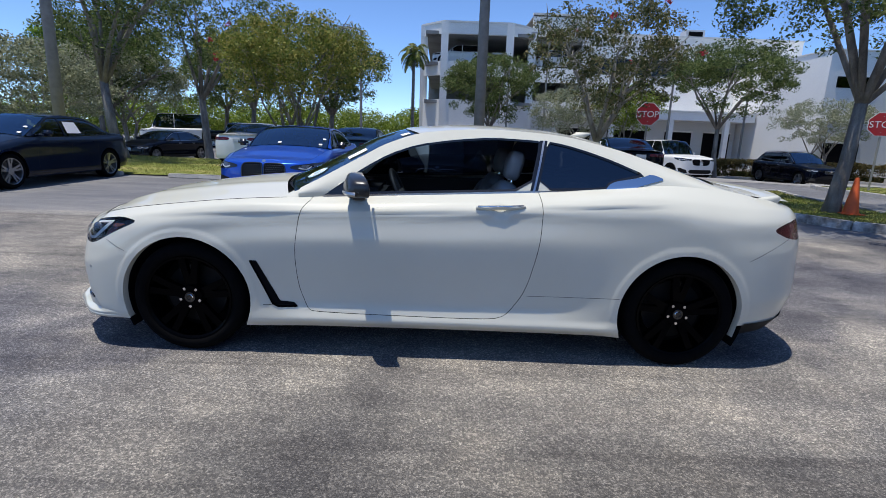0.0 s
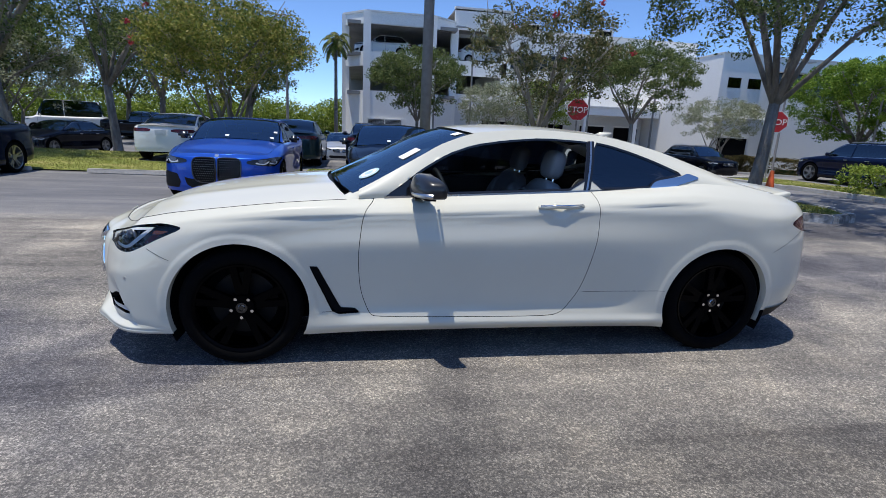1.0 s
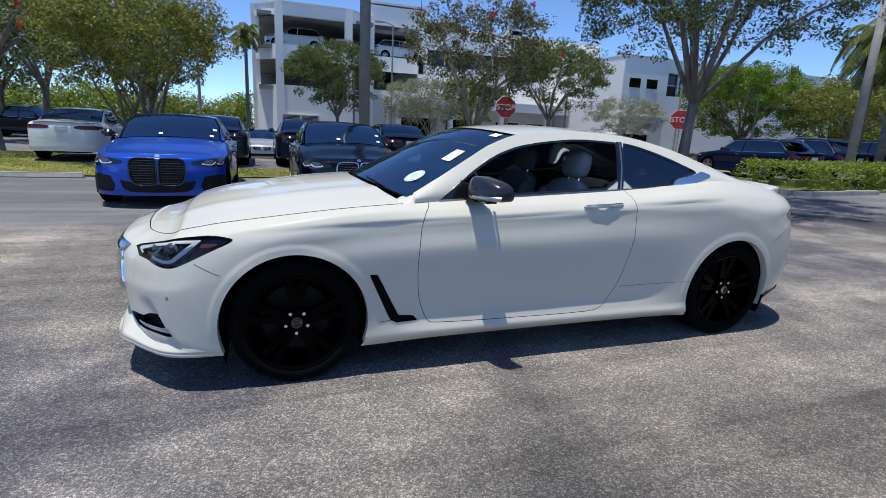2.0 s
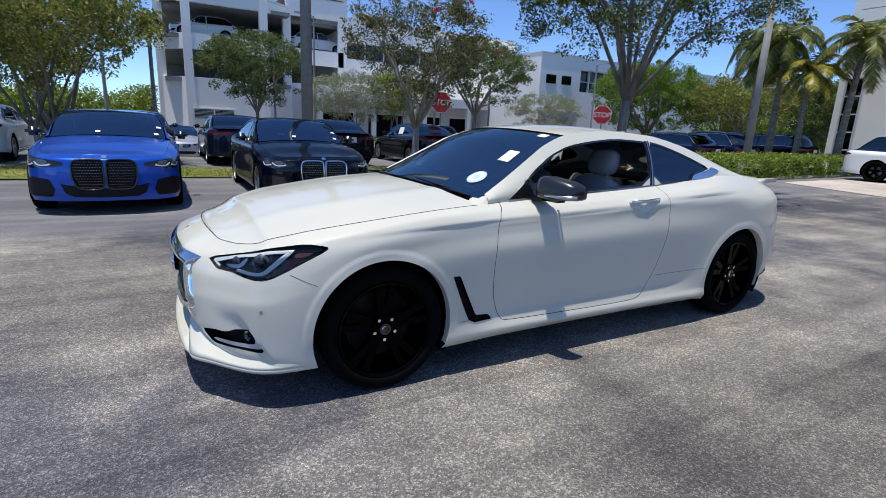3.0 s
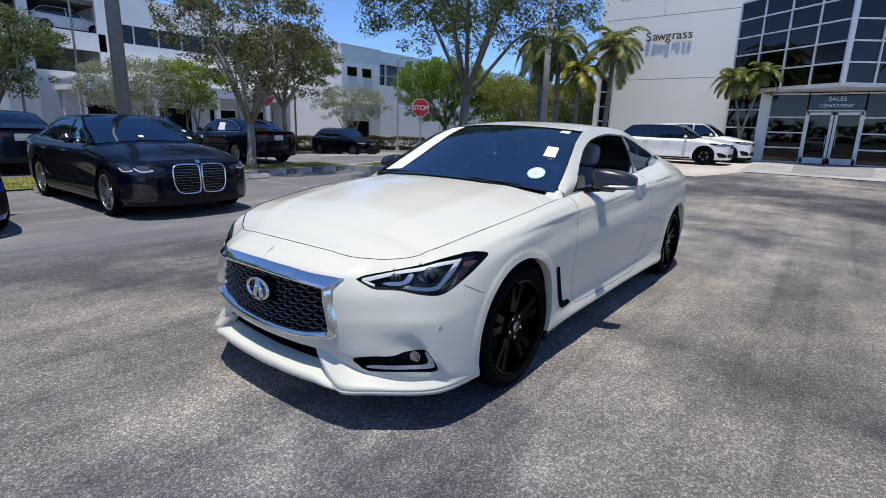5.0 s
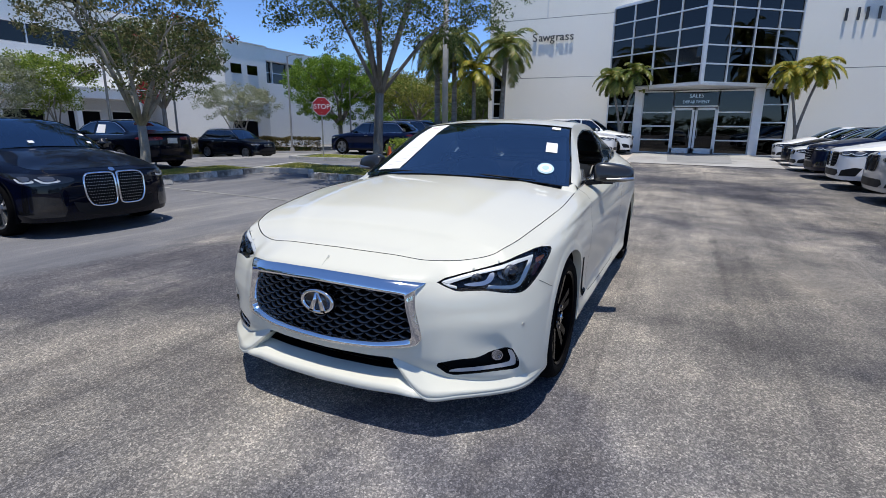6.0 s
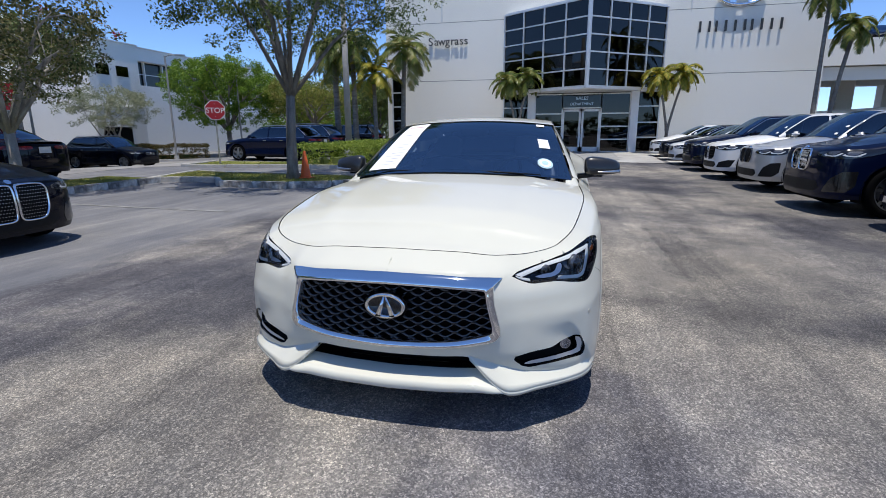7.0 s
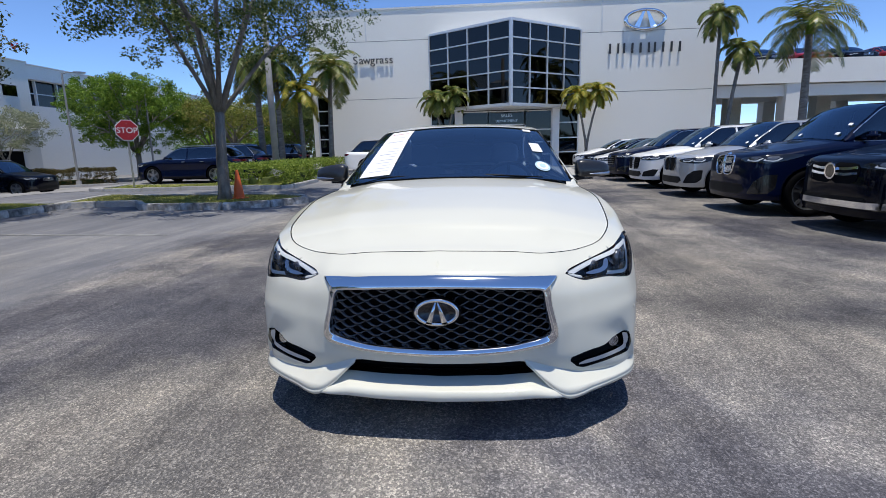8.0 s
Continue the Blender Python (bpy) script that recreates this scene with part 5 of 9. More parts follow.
    yc, zc = -8.88, 7.93
    for i in range(n):
        a = 2 * math.pi * i / n
        for u, w in ((0.80, 0.0), (0.84, -0.10), (0.98, -0.12), (1.03, 0.0)):
            v.append((X - 0.10 + w, yc + 1.13 * u * math.cos(a), zc + 0.53 * (u + (u - 0.9) * 0.6) * math.sin(a)))
    for i in range(n):
        for k in range(3):
            f.append((i * 4 + k, ((i + 1) % n) * 4 + k, ((i + 1) % n) * 4 + k + 1, i * 4 + k + 1))
    mesh_ob("oval_ring", v, f, M_CHROME, s)
    for sg in (-1, 1):
        q = [(0.03, 0.42), (0.16, 0.42), (0.62, -0.40), (0.30, -0.44)]
        V = [(X - 0.16, yc + sg * a, zc + c) for a, c in q] + [(X - 0.06, yc + sg * a, zc + c) for a, c in q]
        mesh_ob("peak", V, [(0, 1, 2, 3), (7, 6, 5, 4), (0, 4, 5, 1), (1, 5, 6, 2), (2, 6, 7, 3), (3, 7, 4, 0)], M_CHROME, s, smooth=False)


build_showroom()


def build_garage():
    """The parking garage north of the lot: open corner tower, block, long office wing."""
    g = thing("parking_garage", Matrix.Identity(4), "grey concrete parking garage with an open faceted corner tower", "building")
    Y = 40.0
    # faceted tower: plan corners, front to the south
    pts = [(-1.9, 43.5), (-1.75, 40.2), (-0.1, 38.4), (5.0, 38.4), (7.0, 40.0)]
    decks = [(-0.8, 4.15), (6.0, 7.05), (9.05, 9.85)]
    for (x0, y0), (x1, y1) in zip(pts[:-1], pts[1:]):
        a, b = Vector((x0, y0, 0)), Vector((x1, y1, 0))
        d = (b - a)
        L = d.length
        rot = Matrix.Rotation(math.atan2(d.y, d.x), 3, "Z")
        c = (a + b) / 2
        for z0, z1 in decks:
            part("spandrel", box_bm((c.x, c.y, (z0 + z1) / 2), (L, 0.3, z1 - z0), 0.0, rot), M_STUCCO_COOL, g)
        part("cap_band", box_bm((c.x, c.y, 9.92), (L + 0.1, 0.42, 0.14), 0.0, rot), M_CAP, g)
    for x, y in pts[1:]:
        slab("column", (x - 0.28, y - 0.22, -0.8), (x + 0.28, y + 0.3, 9.9), M_STUCCO_COOL, g)
    # tower roof of standing-seam metal
    top = [(x, y, 9.98) for x, y in pts] + [(7.0, 45.0, 9.98)]
    V = top + [(2.4, 42.5, 10.75), (4.8, 42.5, 10.75)]
    mesh_ob("tower_roof", V, [(0, 1, 6), (1, 2, 6), (2, 3, 7, 6), (3, 4, 7), (4, 5, 7)], M_METALROOF, g, smooth=False)
    for k in range(12):
        u = (k + 0.5) / 12
        a = Vector((-0.1 + 5.1 * u, 38.4, 10.0))
        b = Vector((2.4 + 2.4 * u, 42.5, 10.77))
        part("roof_seam", cyl_bm(a, b, 0.03, None, 5), M_METALROOF, g)
    # louvred window at the tower's foot
    lw = new("louvred_window")
    lw.parent = g
    slab("window_frame", (-0.05, 38.16, 1.25), (2.75, 38.26, 2.05), M_CAP, lw)
    # black backing paints the dark between the louvres
    slab("window_back", (0.05, 38.13, 1.33), (2.65, 38.16, 1.97), M_VOID, lw)
    for k in range(7):
        slab("louvre", (0.05, 38.10, 1.35 + k * 0.09), (2.65, 38.13, 1.39 + k * 0.09), M_STEEL, lw)
    slab("window_post", (1.30, 38.08, 1.25), (1.40, 38.16, 2.05), M_CAP, lw)
    # floors and back, their grey darkened for the shade inside
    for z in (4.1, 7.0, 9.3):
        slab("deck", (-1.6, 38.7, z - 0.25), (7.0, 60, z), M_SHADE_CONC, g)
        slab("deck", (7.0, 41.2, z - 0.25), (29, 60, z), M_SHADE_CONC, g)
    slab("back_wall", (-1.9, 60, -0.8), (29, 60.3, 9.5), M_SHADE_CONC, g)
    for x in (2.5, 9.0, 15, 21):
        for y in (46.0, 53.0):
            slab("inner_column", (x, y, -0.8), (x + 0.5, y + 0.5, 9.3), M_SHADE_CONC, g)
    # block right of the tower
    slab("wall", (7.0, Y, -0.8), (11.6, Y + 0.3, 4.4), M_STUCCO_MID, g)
    slab("wall", (7.0, Y, 5.9), (11.6, Y + 0.3, 7.05), M_STUCCO_COOL, g)
    slab("wall", (7.0, Y, 9.45), (11.6, Y + 0.3, 11.05), M_STUCCO_COOL, g)
    slab("wall", (7.0, Y, 4.4), (7.35, Y + 0.3, 9.45), M_STUCCO_COOL, g)
    slab("wall", (11.15, Y, 4.4), (11.6, Y + 0.3, 9.45), M_STUCCO_COOL, g)
    slab("wall", (11.6, Y, -0.8), (11.9, Y + 12, 11.05), M_STUCCO_COOL, g)
    slab("block_roof", (7.0, Y, 10.9), (11.6, Y + 12, 11.0), M_SHADE_CONC, g)
    slab("cap_band", (6.95, Y - 0.06, 11.05), (11.95, Y + 0.35, 11.17), M_CAP, g)
    # long wing with a strip of windows over a low front
    slab("wall", (11.9, Y + 0.6, 8.05), (29.4, Y + 0.9, 9.85), M_STUCCO_COOL, g)
    slab("wall", (11.9, Y + 0.6, 4.0), (29.4, Y + 0.9, 6.75), M_STUCCO_COOL, g)
    slab("cap_band", (11.9, Y + 0.5, 9.85), (29.4, Y + 1.0, 9.97), M_CAP, g)
    for k in range(10):
        x0 = 12.0 + k * 1.74
        w = new("window")
        w.parent = g
        slab("pane", (x0, Y + 0.75, 6.75), (x0 + 1.66, Y + 0.77, 8.05), M_GLASS_WIN, w)
        slab("mullion", (x0 + 1.66, Y + 0.62, 6.75), (x0 + 1.74, Y + 0.85, 8.05), M_ALU, w)
        slab("sill", (x0, Y + 0.58, 6.70), (x0 + 1.74, Y + 0.9, 6.76), M_CAP, w)
    # black sheet in place of the unlit rooms behind the windows
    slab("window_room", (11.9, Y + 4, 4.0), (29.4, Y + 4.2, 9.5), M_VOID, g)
    # low front canopy; flat black panels stand in for the shaded openings
    slab("canopy", (8.2, Y - 3.2, 3.15), (24.2, Y + 0.6, 3.75), M_STUCCO_COOL, g)
    slab("canopy_edge", (8.15, Y - 3.28, 3.75), (24.25, Y + 0.6, 3.87), M_CAP, g)
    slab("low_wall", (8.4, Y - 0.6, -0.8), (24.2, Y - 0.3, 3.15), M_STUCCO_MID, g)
    for x0, x1 in ((9.6, 12.2), (13.6, 16.8), (18.4, 20.6), (21.6, 23.8)):
        o = new("ground_opening")
        o.parent = g
        slab("shade_panel", (x0, Y - 0.66, 0.3), (x1, Y - 0.60, 2.3), M_VOID, o)
        slab("lintel", (x0 - 0.1, Y - 0.7, 2.3), (x1 + 0.1, Y - 0.58, 2.42), M_STUCCO_COOL, o)
    for x in (8.6, 13.0, 17.6, 22.0):
        slab("canopy_post", (x, Y - 3.1, -0.8), (x + 0.35, Y - 2.75, 3.15), M_STUCCO_COOL, g)
    # office block with small windows, and the lower wing set back behind it
    B, x0, x1 = 30.0, 24.3, 28.5
    slab("wall", (x0, B, -0.8), (x1, Y + 4, 7.45), M_STUCCO_COOL, g)
    slab("cap_band", (x0 - 0.05, B - 0.06, 7.45), (x1 + 0.05, Y + 4, 7.55), M_CAP, g)
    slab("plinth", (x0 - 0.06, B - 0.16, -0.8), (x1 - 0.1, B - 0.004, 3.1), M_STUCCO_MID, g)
    slab("plinth_cap", (x0 - 0.10, B - 0.20, 3.1), (x1 - 0.06, B - 0.004, 3.16), M_CAP, g)
    for x in (24.95, 26.55):
        w = new("window")
        w.parent = g
        slab("window_frame", (x - 0.05, B - 0.03, 5.22), (x + 0.95, B - 0.004, 5.90), M_VOID, w)
        slab("pane", (x, B - 0.05, 5.27), (x + 0.90, B - 0.034, 5.85), M_GLASS_WIN, w)
    o = new("ground_opening")
    o.parent = g
    # flat black panel painted as the opening's shade
    slab("shade_panel", (24.7, B - 0.20, -0.3), (27.0, B - 0.164, 1.75), M_VOID, o)
    slab("lintel", (24.6, B - 0.24, 1.75), (27.1, B - 0.164, 1.87), M_CAP, o)
    W = 33.0
    slab("wall", (x1, W, 7.0), (76, W + 10, 7.95), M_STUCCO_COOL, g)
    slab("wall", (x1, W, -0.8), (76, W + 10, 5.1), M_STUCCO_COOL, g)
    # black block painted as the dark inside behind the window band
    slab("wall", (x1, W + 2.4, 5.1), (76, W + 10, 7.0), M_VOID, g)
    slab("cap_band", (x1, W - 0.06, 7.95), (76, W + 1, 8.05), M_CAP, g)
    for k in range(22):
        xa = x1 + 0.4 + k * 2.0
        w = new("window")
        w.parent = g
        slab("pane", (xa, W + 0.7, 5.1), (xa + 1.9, W + 0.72, 7.0), M_GLASS_WIN, w)
        slab("mullion", (xa + 1.9, W + 0.5, 5.1), (xa + 2.0, W + 0.8, 7.0), M_ALU if k % 4 != 1 else M_STUCCO_COOL, w)
        slab("window_bar", (xa, W + 0.6, 6.02), (xa + 1.9, W + 0.68, 6.08), M_ALU, w)
    for x, z in ((14.2, 9.97), (21.0, 9.97)):
        u = thing("roof_unit", pose(x, Y + 2.5, z), "grey rooftop unit behind the parapet", "roof unit")
        part("casing", box_bm((0, 0, 0.4), (1.6, 1.2, 0.8), 0.04), M_STUCCO_MID, u)
        part("grating", box_bm((0, -0.62, 0.4), (1.2, 0.03, 0.5), 0.01), M_VOID, u)


build_garage()
for x, y, a, lab in ((1.2, 41.2, 0, "white sport utility parked on the garage's upper level"), (10.0, 42.2, 180, "white sport utility parked behind the garage parapet")):
    build_car("suv", CROSS(), pose(x, y, 7.0, 0, 0, a), P_CLEANWHITE, lab, "wide", None, 0.07, 14, "cars in the garage")


def build_ramp():
    """The raised, gently curving car deck south of the showroom."""
    g = thing("parking_ramp", Matrix.Identity(4), "pale concrete raised parking deck on columns, curving away", "building")

    def edge(u):
        return Vector((29.5 + 5.0 * u * u, -13.0 - 42.0 * u, 0)), Vector((1.0, 0.12 * u, 0)).normalized()

    def run(rows, name, material, n=24):
        V, F = [], []
        for i in range(n + 1):
            p, o = edge(i / n)
            for w, z in rows(i / n):
                c = p + o * w
                V.append((c.x, c.y, z))
        k = len(rows(0))
        for i in range(n):
            for j in range(k):
                F.append((i * k + j, i * k + (j + 1) % k, (i + 1) * k + (j + 1) % k, (i + 1) * k + j))
        mesh_ob(name, V, F, material, g, smooth=False)
    run(lambda u: [(0.0, 4.75), (0.0, 6.15), (0.3, 6.15), (0.3, 5.85), (16.0, 5.85), (16.0, 4.75)], "deck", M_STUCCO)
    run(lambda u: [(0.35, 4.0), (0.35, 4.7), (0.9, 4.7), (0.9, 4.0)], "edge_beam", M_STUCCO)
    run(lambda u: [(4.0, 1.6 + 2.2 * u), (4.0, 2.3 + 2.2 * u), (13.0, 2.3 + 2.2 * u), (13.0, 1.6 + 2.2 * u)], "lower_ramp", M_STUCCO_COOL)
    for i in range(6):
        p, o = edge(0.145 + i * 0.16)
        for w in (0.6, 8.0, 15.0):
            c = p + o * w
            slab("column", (c.x - 0.5, c.y - 0.5, 0), (c.x + 0.5, c.y + 0.5, 4.9), M_STUCCO, g)
    for i, (pm, lab) in enumerate(((P_NAVY, "dark blue car on the raised deck"), (P_RED, "red car on the raised deck"), (P_BLACK, "black car on the raised deck"), (P_RED, "red car on the raised deck"), (P_NAVY, "dark blue car on the raised deck"))):
        p, o = edge(0.125 + i * 0.066)
        c = p + o * 3.2
        build_car("sedan", SEDAN(), pose(c.x, c.y, 5.85, 0, 0, math.degrees(math.atan2(o.y, o.x))), pm, lab, "wide", None, 0.07, 14, "cars on the deck")
    for u in (0.02, 0.24, 0.5):
        p, o = edge(u)
        lamp_post(p.x + 6, p.y, 4.2, 5.85, 90, material=M_POLE_DARK)


def lamp_post(x, y, h, z=None, ang=0.0, r=0.07, material=None):
    """A parking-lot light: post, arm, flat head."""
    h += north_fall(y)
    z = ground_z(x, y) if z is None else z
    t = thing("lamp_post", pose(x, y, z, 0, 0, ang), "slim lot light on a tall post", "lamp post", "lot lights")
    part("post", cyl_bm((0, 0, 0), (0, 0, h), r, r * 0.7, 12), material or M_POLE, t)
    part("base", cyl_bm((0, 0, 0), (0, 0, 0.35), r * 2.2, r * 2.0, 12), M_CONCRETE, t)
    v, f = tube([(0, 0, h - 0.05), (0.25, 0, h + 0.06), (0.6, 0, h + 0.10)], [0.03, 0.028, 0.025], 6)
    mesh_ob("arm", v, f, material or M_POLE, t)
    bm = box_bm((0.85, 0, h + 0.10), (0.6, 0.26, 0.08), 0.02)
    part("lamp_head", bm, M_STEEL, t)
    part("lens", box_bm((0.88, 0, h + 0.055), (0.45, 0.2, 0.012)), M_DRL, t)


build_ramp()

# ---- trees, palms, hedges ----
def leaf_cloud(centres, radii, per, size, rg, flat=0.7, narrow=0.5):
    """Loose small leaves round many centres. Each leaf is a bent pair of faces."""
    n = len(centres)
    c = np.repeat(np.asarray(centres), per, 0)
    r = np.repeat(np.asarray(radii), per)
    d = rg.normal(0, 1, (n * per, 3))
    d /= np.linalg.norm(d, axis=1, keepdims=True)
    p = c + d * (r * rg.uniform(0.2, 1.0, n * per) ** 0.6)[:, None] * np.array([1, 1, flat])
    nrm = rg.normal(0, 1, (n * per, 3)) + np.array([0, 0, 0.9])
    nrm /= np.linalg.norm(nrm, axis=1, keepdims=True)
    a = np.cross(nrm, rg.normal(0, 1, (n * per, 3)))
    a /= np.linalg.norm(a, axis=1, keepdims=True)
    b = np.cross(nrm, a)
    s = size * rg.uniform(0.6, 1.3, n * per)[:, None]
    t0, t1 = p - a * s * 0.5, p + a * s * 0.5
    l, q = p + b * s * narrow * 0.5 + nrm * s * 0.10, p - b * s * narrow * 0.5 + nrm * s * 0.10
    V = np.stack([t0, l, t1, q], 1).reshape(-1, 3)
    m = len(p)
    i = np.arange(m) * 4
    F = np.stack([i, i + 1, i + 2, i + 3], 1)
    return V, F


def fast_mesh(name, V, F, material, parent=None, label=""):
    me = bpy.data.meshes.new(name)
    V, F = np.asarray(V, np.float32), np.asarray(F, np.int32)
    k = F.shape[1]
    me.vertices.add(len(V))
    me.vertices.foreach_set("co", V.ravel())
    me.loops.add(F.size)
    me.loops.foreach_set("vertex_index", F.ravel())
    me.polygons.add(len(F))
    me.polygons.foreach_set("loop_start", np.arange(0, F.size, k, dtype=np.int32))
    me.update(calc_edges=True)
    me.materials.append(material)
    ob = new(name, me)
    if parent is not None:
        ob.parent = parent
    if label:
        tagged(ob, label=label)
    return ob


def tree(x, y, trunk_h, trunk_r, centre, spread, clumps, per, leaf, leaf_size, bark, label, seed, lean=(0, 0), limbs=7, clump_r=0.5, stems=1, z=None, flowers=0, gap=0.35, group=""):
    """A trunk (or several), limbs, twigs and a crown of loose leaves. centre: the crown's middle; spread: its half sizes."""
    rg = np.random.default_rng(seed)
    z = ground_z(x, y) if z is None else z
    t = thing("tree", pose(x, y, z), label, "tree", group)
    base = Vector((0, 0, -0.05))
    C = Vector(centre) + Vector((0, 0, north_fall(y)))
    trunk_h += north_fall(y)
    E = Vector(spread)
    wood = ([], [])
    tips = []
    for s in range(stems):
        a = 2 * math.pi * s / max(1, stems) + rg.uniform(0, 1)
        o = Vector((math.cos(a), math.sin(a), 0)) * (0.10 if stems > 1 else 0)
        fork = Vector((lean[0], lean[1], trunk_h)) + (Vector((math.cos(a), math.sin(a), 0)) * 0.45 if stems > 1 else Vector())
        mid = (base + o).lerp(fork, 0.5) + Vector(rg.normal(0, 0.05, 3))
        rr = trunk_r / (1 if stems == 1 else 1.5)
        wood = join(wood, tube([base + o, base + o + Vector((0, 0, 0.25)), mid, fork], [rr * 1.45, rr * 1.08, rr * 0.92, rr * 0.8], 10))
        nl = limbs if stems == 1 else max(2, limbs // stems)
        for k in range(nl):
            b = 2 * math.pi * (k + rg.uniform(-0.25, 0.25)) / nl + s
            hh = rg.uniform(-0.35, 0.85)
            end = C + Vector((math.cos(b) * E.x * rg.uniform(0.55, 0.9), math.sin(b) * E.y * rg.uniform(0.55, 0.9), E.z * hh))
            m1 = fork.lerp(end, 0.35) + Vector((0, 0, (end - fork).length * 0.10)) + Vector(rg.normal(0, 0.12, 3))
            m2 = fork.lerp(end, 0.7) + Vector((0, 0, (end - fork).length * 0.08)) + Vector(rg.normal(0, 0.15, 3))
            r0 = rr * rg.uniform(0.42, 0.62)
            wood = join(wood, tube([fork - Vector((0, 0, 0.1)), m1, m2, end], [r0, r0 * 0.72, r0 * 0.42, r0 * 0.15], 7))
            tips.append(end)
            for q in range(5):
                u = rg.uniform(0.3, 0.95)
                st = m1.lerp(m2, min(1, u * 1.2)) if u < 0.7 else m2.lerp(end, (u - 0.7) / 0.3)
                e2 = st + Vector(rg.normal(0, 1, 3)).normalized() * rg.uniform(0.5, 1.1) * min(E) * 0.55 + Vector((0, 0, 0.15))
                wood = join(wood, tube([st, st.lerp(e2, 0.5) + Vector(rg.normal(0, 0.06, 3)), e2], [r0 * 0.3, r0 * 0.2, r0 * 0.07], 5))
                tips.append(e2)
    mesh_ob("trunk", wood[0], wood[1], bark, t)
    # clumps: round the twig ends and spread through the crown, leaving gaps
    pts = []
    while len(pts) < clumps:
        if rg.uniform() < 0.45:
            p = tips[rg.integers(len(tips))] + Vector(rg.normal(0, 0.35, 3))
        else:
            d = Vector(rg.normal(0, 1, 3)).normalized()
            if d.z < -0.1 and rg.uniform() < 0.7:
                d.z = -d.z
            r = rg.uniform(0.45, 1.0) ** 0.5
            p = C + Vector((d.x * E.x, d.y * E.y, d.z * E.z)) * r
        q = p - C
        e = (q.x / E.x) ** 2 + (q.y / E.y) ** 2 + (q.z / E.z) ** 2
        nz = noise.noise(p * 0.9 + Vector((seed, 0, 0)))
        if e > 1.05 + 0.5 * nz or noise.noise(p * 1.7 + Vector((0, seed * 3.1, 0))) < -gap:
            continue
        pts.append(p)
    V, F = leaf_cloud([tuple(p) for p in pts], rg.uniform(0.45, 1.1, len(pts)) * clump_r * 0.9, int(per * 1.5), leaf_size * 1.15, rg)
    fast_mesh("crown", V, F, leaf, t)
    if flowers:
        for k in range(flowers):
            d = Vector(rg.normal(0, 1, 3)).normalized()
            p = C + Vector((d.x * E.x, d.y * E.y, abs(d.z) * E.z)) * 1.02
            V, F = leaf_cloud([tuple(p)], [0.10], 26, 0.07, rg, 0.8, 0.8)
            fast_mesh("blossom", V, F, M_FLOWER, t)
    return t


def palm(x, y, h, r, fronds, length, leaf, label, seed, lean=(0, 0), z=None, droop=1.0, shaft=True):
    rg = np.random.default_rng(seed)
    z = ground_z(x, y) if z is None else z
    t = thing("palm_tree", pose(x, y, z), label, "palm tree", "palms")
    h += north_fall(y)
    top = Vector((lean[0], lean[1], h))
    v, f = tube([(0, 0, -0.05), (lean[0] * 0.2, lean[1] * 0.2, h * 0.3), (lean[0] * 0.6, lean[1] * 0.6, h * 0.7), top], [r * 1.3, r, r * 0.85, r * 0.8], 10)
    mesh_ob("trunk", v, f, M_PALMTRUNK, t)
    if shaft:
        v, f = tube([top - Vector((0, 0, 0.05)), top + Vector((0, 0, 0.35)), top + Vector((0, 0, 0.7))], [r * 0.95, r * 0.8, r * 0.3], 10)
        mesh_ob("crownshaft", v, f, M_LEAF_BRIGHT, t)
    fronds = int(fronds * 1.5)
    for k in range(fronds):
        a = 2.399 * k + rg.uniform(-0.2, 0.2)
        up = 1.25 - 1.75 * (k / fronds) + rg.uniform(-0.12, 0.12)
        L = length * rg.uniform(0.85, 1.1)
        o = top + Vector((0, 0, 0.45 if shaft else 0.1))
        spine = []
        d = Vector((math.cos(a) * math.cos(up), math.sin(a) * math.cos(up), math.sin(up)))
        p = o.copy()
        n = 11
        for i in range(n):
            spine.append(p.copy())
            p += d * (L / (n - 1))
            d = (d + Vector((0, 0, -0.15 * droop * (1 + i * 0.12)))).normalized()
        V, F = [], []
        side0 = Vector((-math.sin(a), math.cos(a), 0))
        m = 34
        for i in range(m):
            u = 0.12 + 0.88 * i / (m - 1)
            q = u * (n - 1)
            j = min(int(q), n - 2)
            c = spine[j].lerp(spine[j + 1], q - j)
            dd = (spine[j + 1] - spine[j]).normalized()
            ll = L * 0.30 * math.sin(math.pi * (0.12 + 0.83 * u)) ** 0.7 * rg.uniform(0.85, 1.1)
            for sg in (-1, 1):
                e = c + (side0 * sg * 0.78 + dd * 0.55 + Vector((0, 0, -0.35 * droop + rg.uniform(-0.25, 0.2)))).normalized() * ll
                w = dd * 0.026
                b = len(V)
                mdl = c.lerp(e, 0.5) + Vector((0, 0, 0.03))
                V += [c - w, c + w, mdl + w * 1.1, e, mdl - w * 1.1]
                F += [(b, b + 1, b + 2, b + 4), (b + 4, b + 2, b + 3, b + 3)]
        F = [g if g[2] != g[3] else g[:3] for g in F]
        fr = mesh_ob("frond", V, F, leaf, t, smooth=False)
        v, f = tube(spine, [0.022 - 0.0018 * i for i in range(n)], 5)
        mesh_ob("frond_stem", v, f, M_LEAF_BRIGHT, fr)
    return t


